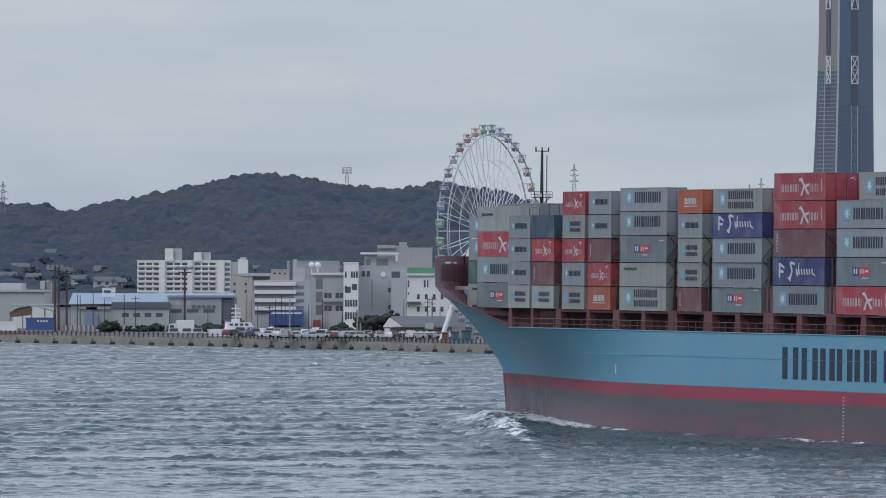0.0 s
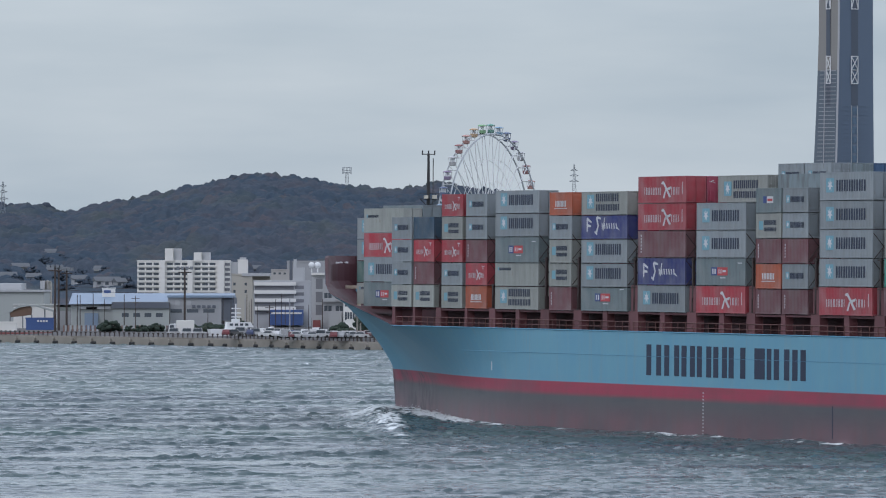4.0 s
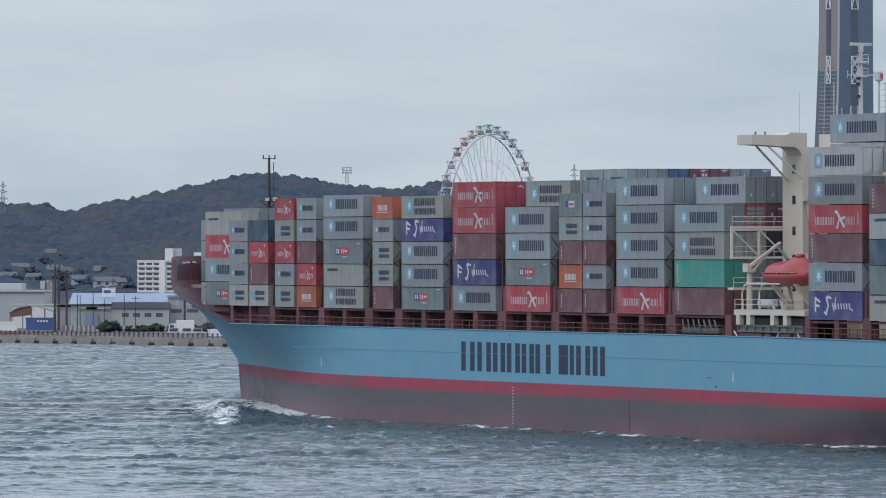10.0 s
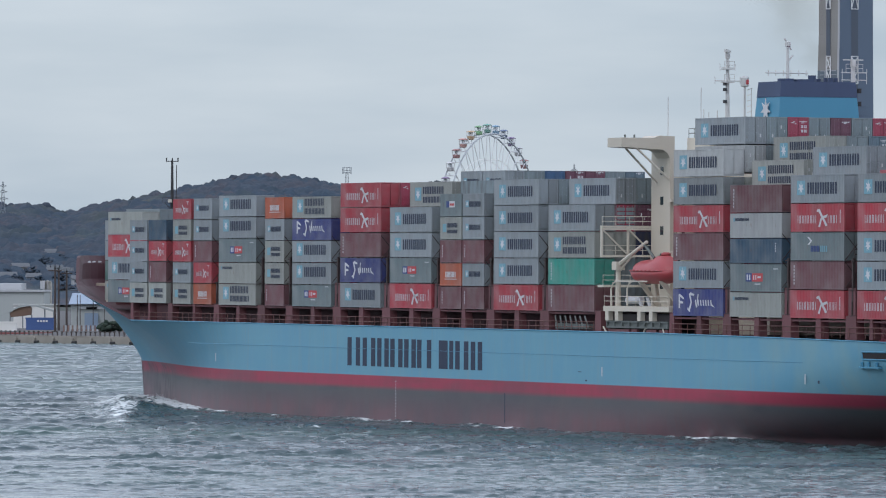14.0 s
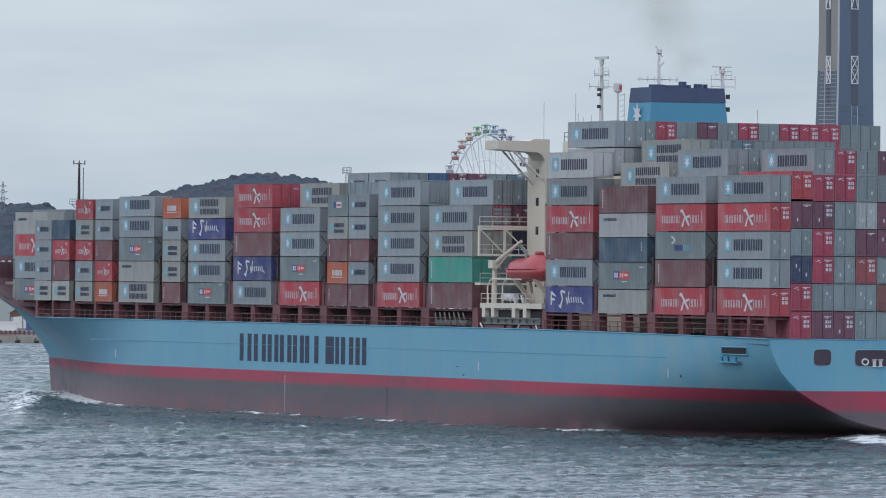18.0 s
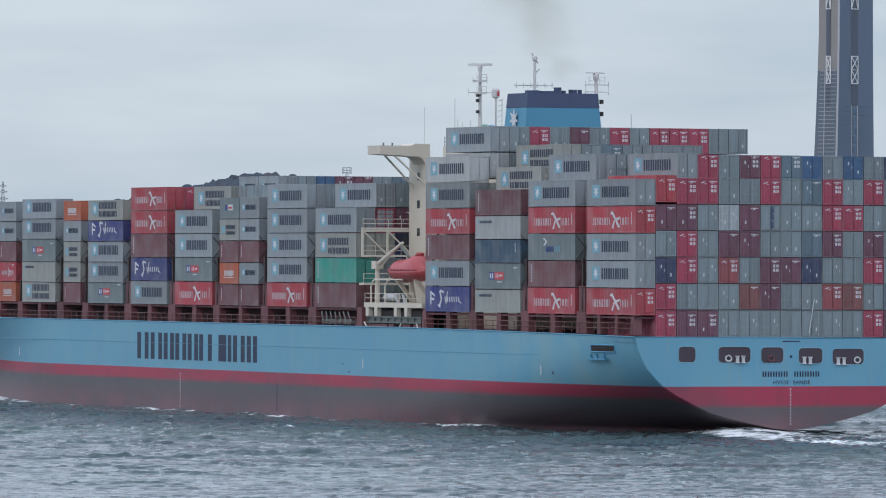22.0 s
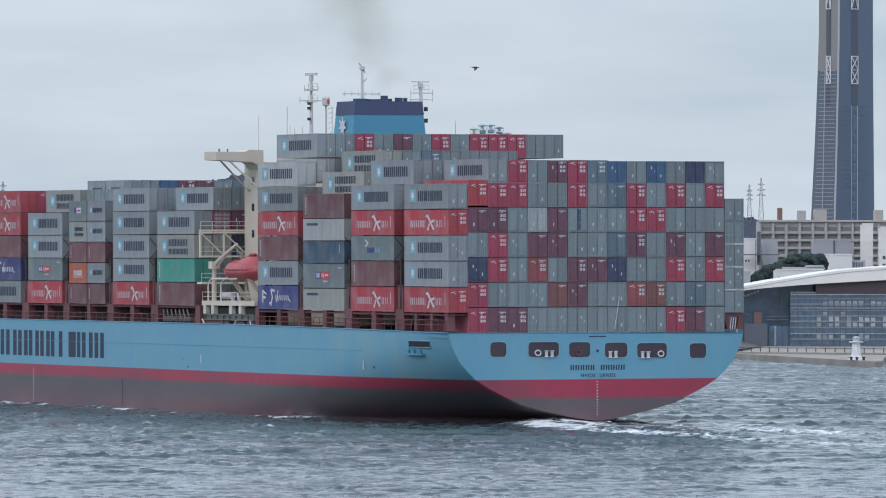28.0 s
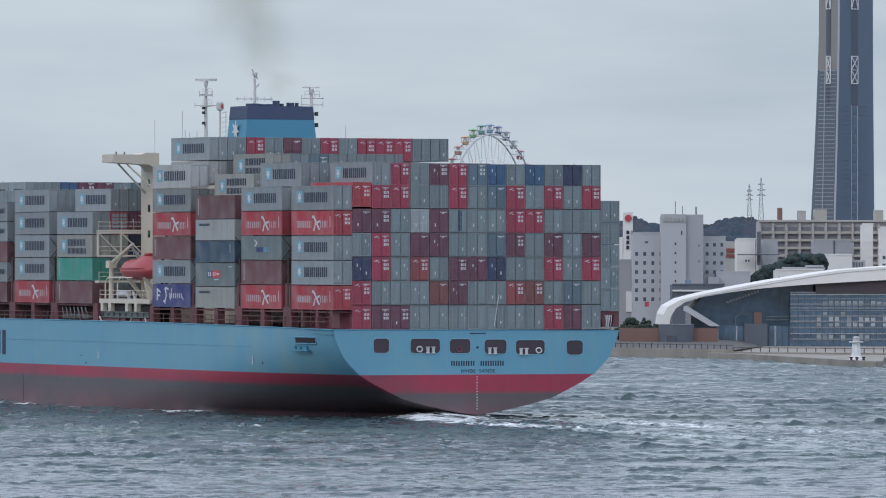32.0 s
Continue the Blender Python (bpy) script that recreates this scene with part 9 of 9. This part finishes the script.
def gull():
    """A small dark bird: body, head, tail, two jointed wings."""
    dark = paint("dark_plumage", (0.05, 0.045, 0.04), 0.8, 0, 0.4, 20)
    ob = thing("bird", "small dark bird flying past the ship", "bird")
    bm = bmesh.new()
    rings = [(-0.20, 0.01), (-0.12, 0.04), (0.0, 0.062), (0.1, 0.05), (0.17, 0.036), (0.2, 0.034), (0.24, 0.018), (0.28, 0.004)]
    vs = [[bm.verts.new((x, r * math.cos(a), r * math.sin(a))) for a in [math.pi * k / 4 for k in range(8)]] for x, r in rings]
    for a, b in zip(vs, vs[1:]):
        for k in range(8):
            bm.faces.new((a[k], a[(k + 1) % 8], b[(k + 1) % 8], b[k]))
    part("body", bm, dark, ob)
    bm = bmesh.new()
    prism(bm, [(-0.18, -0.02), (-0.33, -0.07), (-0.33, 0.07), (-0.18, 0.02)], "z", -0.008, 0.008)
    part("tail", bm, dark, ob)
    wings = []
    for s in (1, -1):
        bm = bmesh.new()
        prism(bm, [(0.10, 0.0), (0.13, s * 0.16), (0.03, s * 0.42), (-0.02, s * 0.42), (-0.05, s * 0.16), (-0.06, 0.0)], "z", -0.007, 0.007)
        wings.append((s, part("wing", bm, dark, ob)))
    return ob, wings


right_shore()
sea_hall()
pier()
sight_tower()
WHEEL, ROTOR = ferris_wheel()
smoke()
wake()
BIRD, WINGS = gull()


# ---- what moves ----
def motions():
    for ob, local in ABOARD:
        walk(ob, [(t, ship_pose(x, y, a, h) @ local) for t, x, y, a, h in COURSE])
    walk(SCANNER, [(0.5 * k, pose(70, 5.4, 41.05, 0, 0, 72 * k + 20)) for k in range(65)])
    walk(ROTOR, [(t, pose(0, 0, 0, 0, -0.4 * t, 0)) for t in range(0, 33, 8)])
    for g, a in RIDES:
        walk(g, [(t, pose(21.1 * math.cos(radians(a + 0.4 * t)), 0, 21.1 * math.sin(radians(a + 0.4 * t)))) for t in range(0, 33, 4)])
    walk(SEA, [(0, pose(6, -4, -0.18)), (32, pose(-6, 4, -0.18))])
    # the bird crosses from beyond the ship's funnel to the tower
    flight = [(0, -60.0, 30.0), (20, -60.0, 30.0), (25.4, -36.0, 31.0), (26.5, -18.8, 32.4), (27.5, -4.6, 32.0), (28.0, 2.0, 31.0), (28.5, 8.5, 30.1), (29.1, 16.7, 28.9), (29.4, 20.8, 28.2), (29.8, 26.4, 26.7), (30.6, 37.5, 25.0), (32, 57.0, 21.5)]
    walk(BIRD, [(t, pose(x, 450, z, 10, 6, -4)) for t, x, z in flight])
    beat = [(0, 10)] + [(25.4 + 0.2 * k, (34, -22)[k % 2]) for k in range(26)] + [(32, 10)]
    for s, w in WINGS:
        walk(w, [(t, pose(0, 0, 0, s * a, 0, 0)) for t, a in beat])


motions()
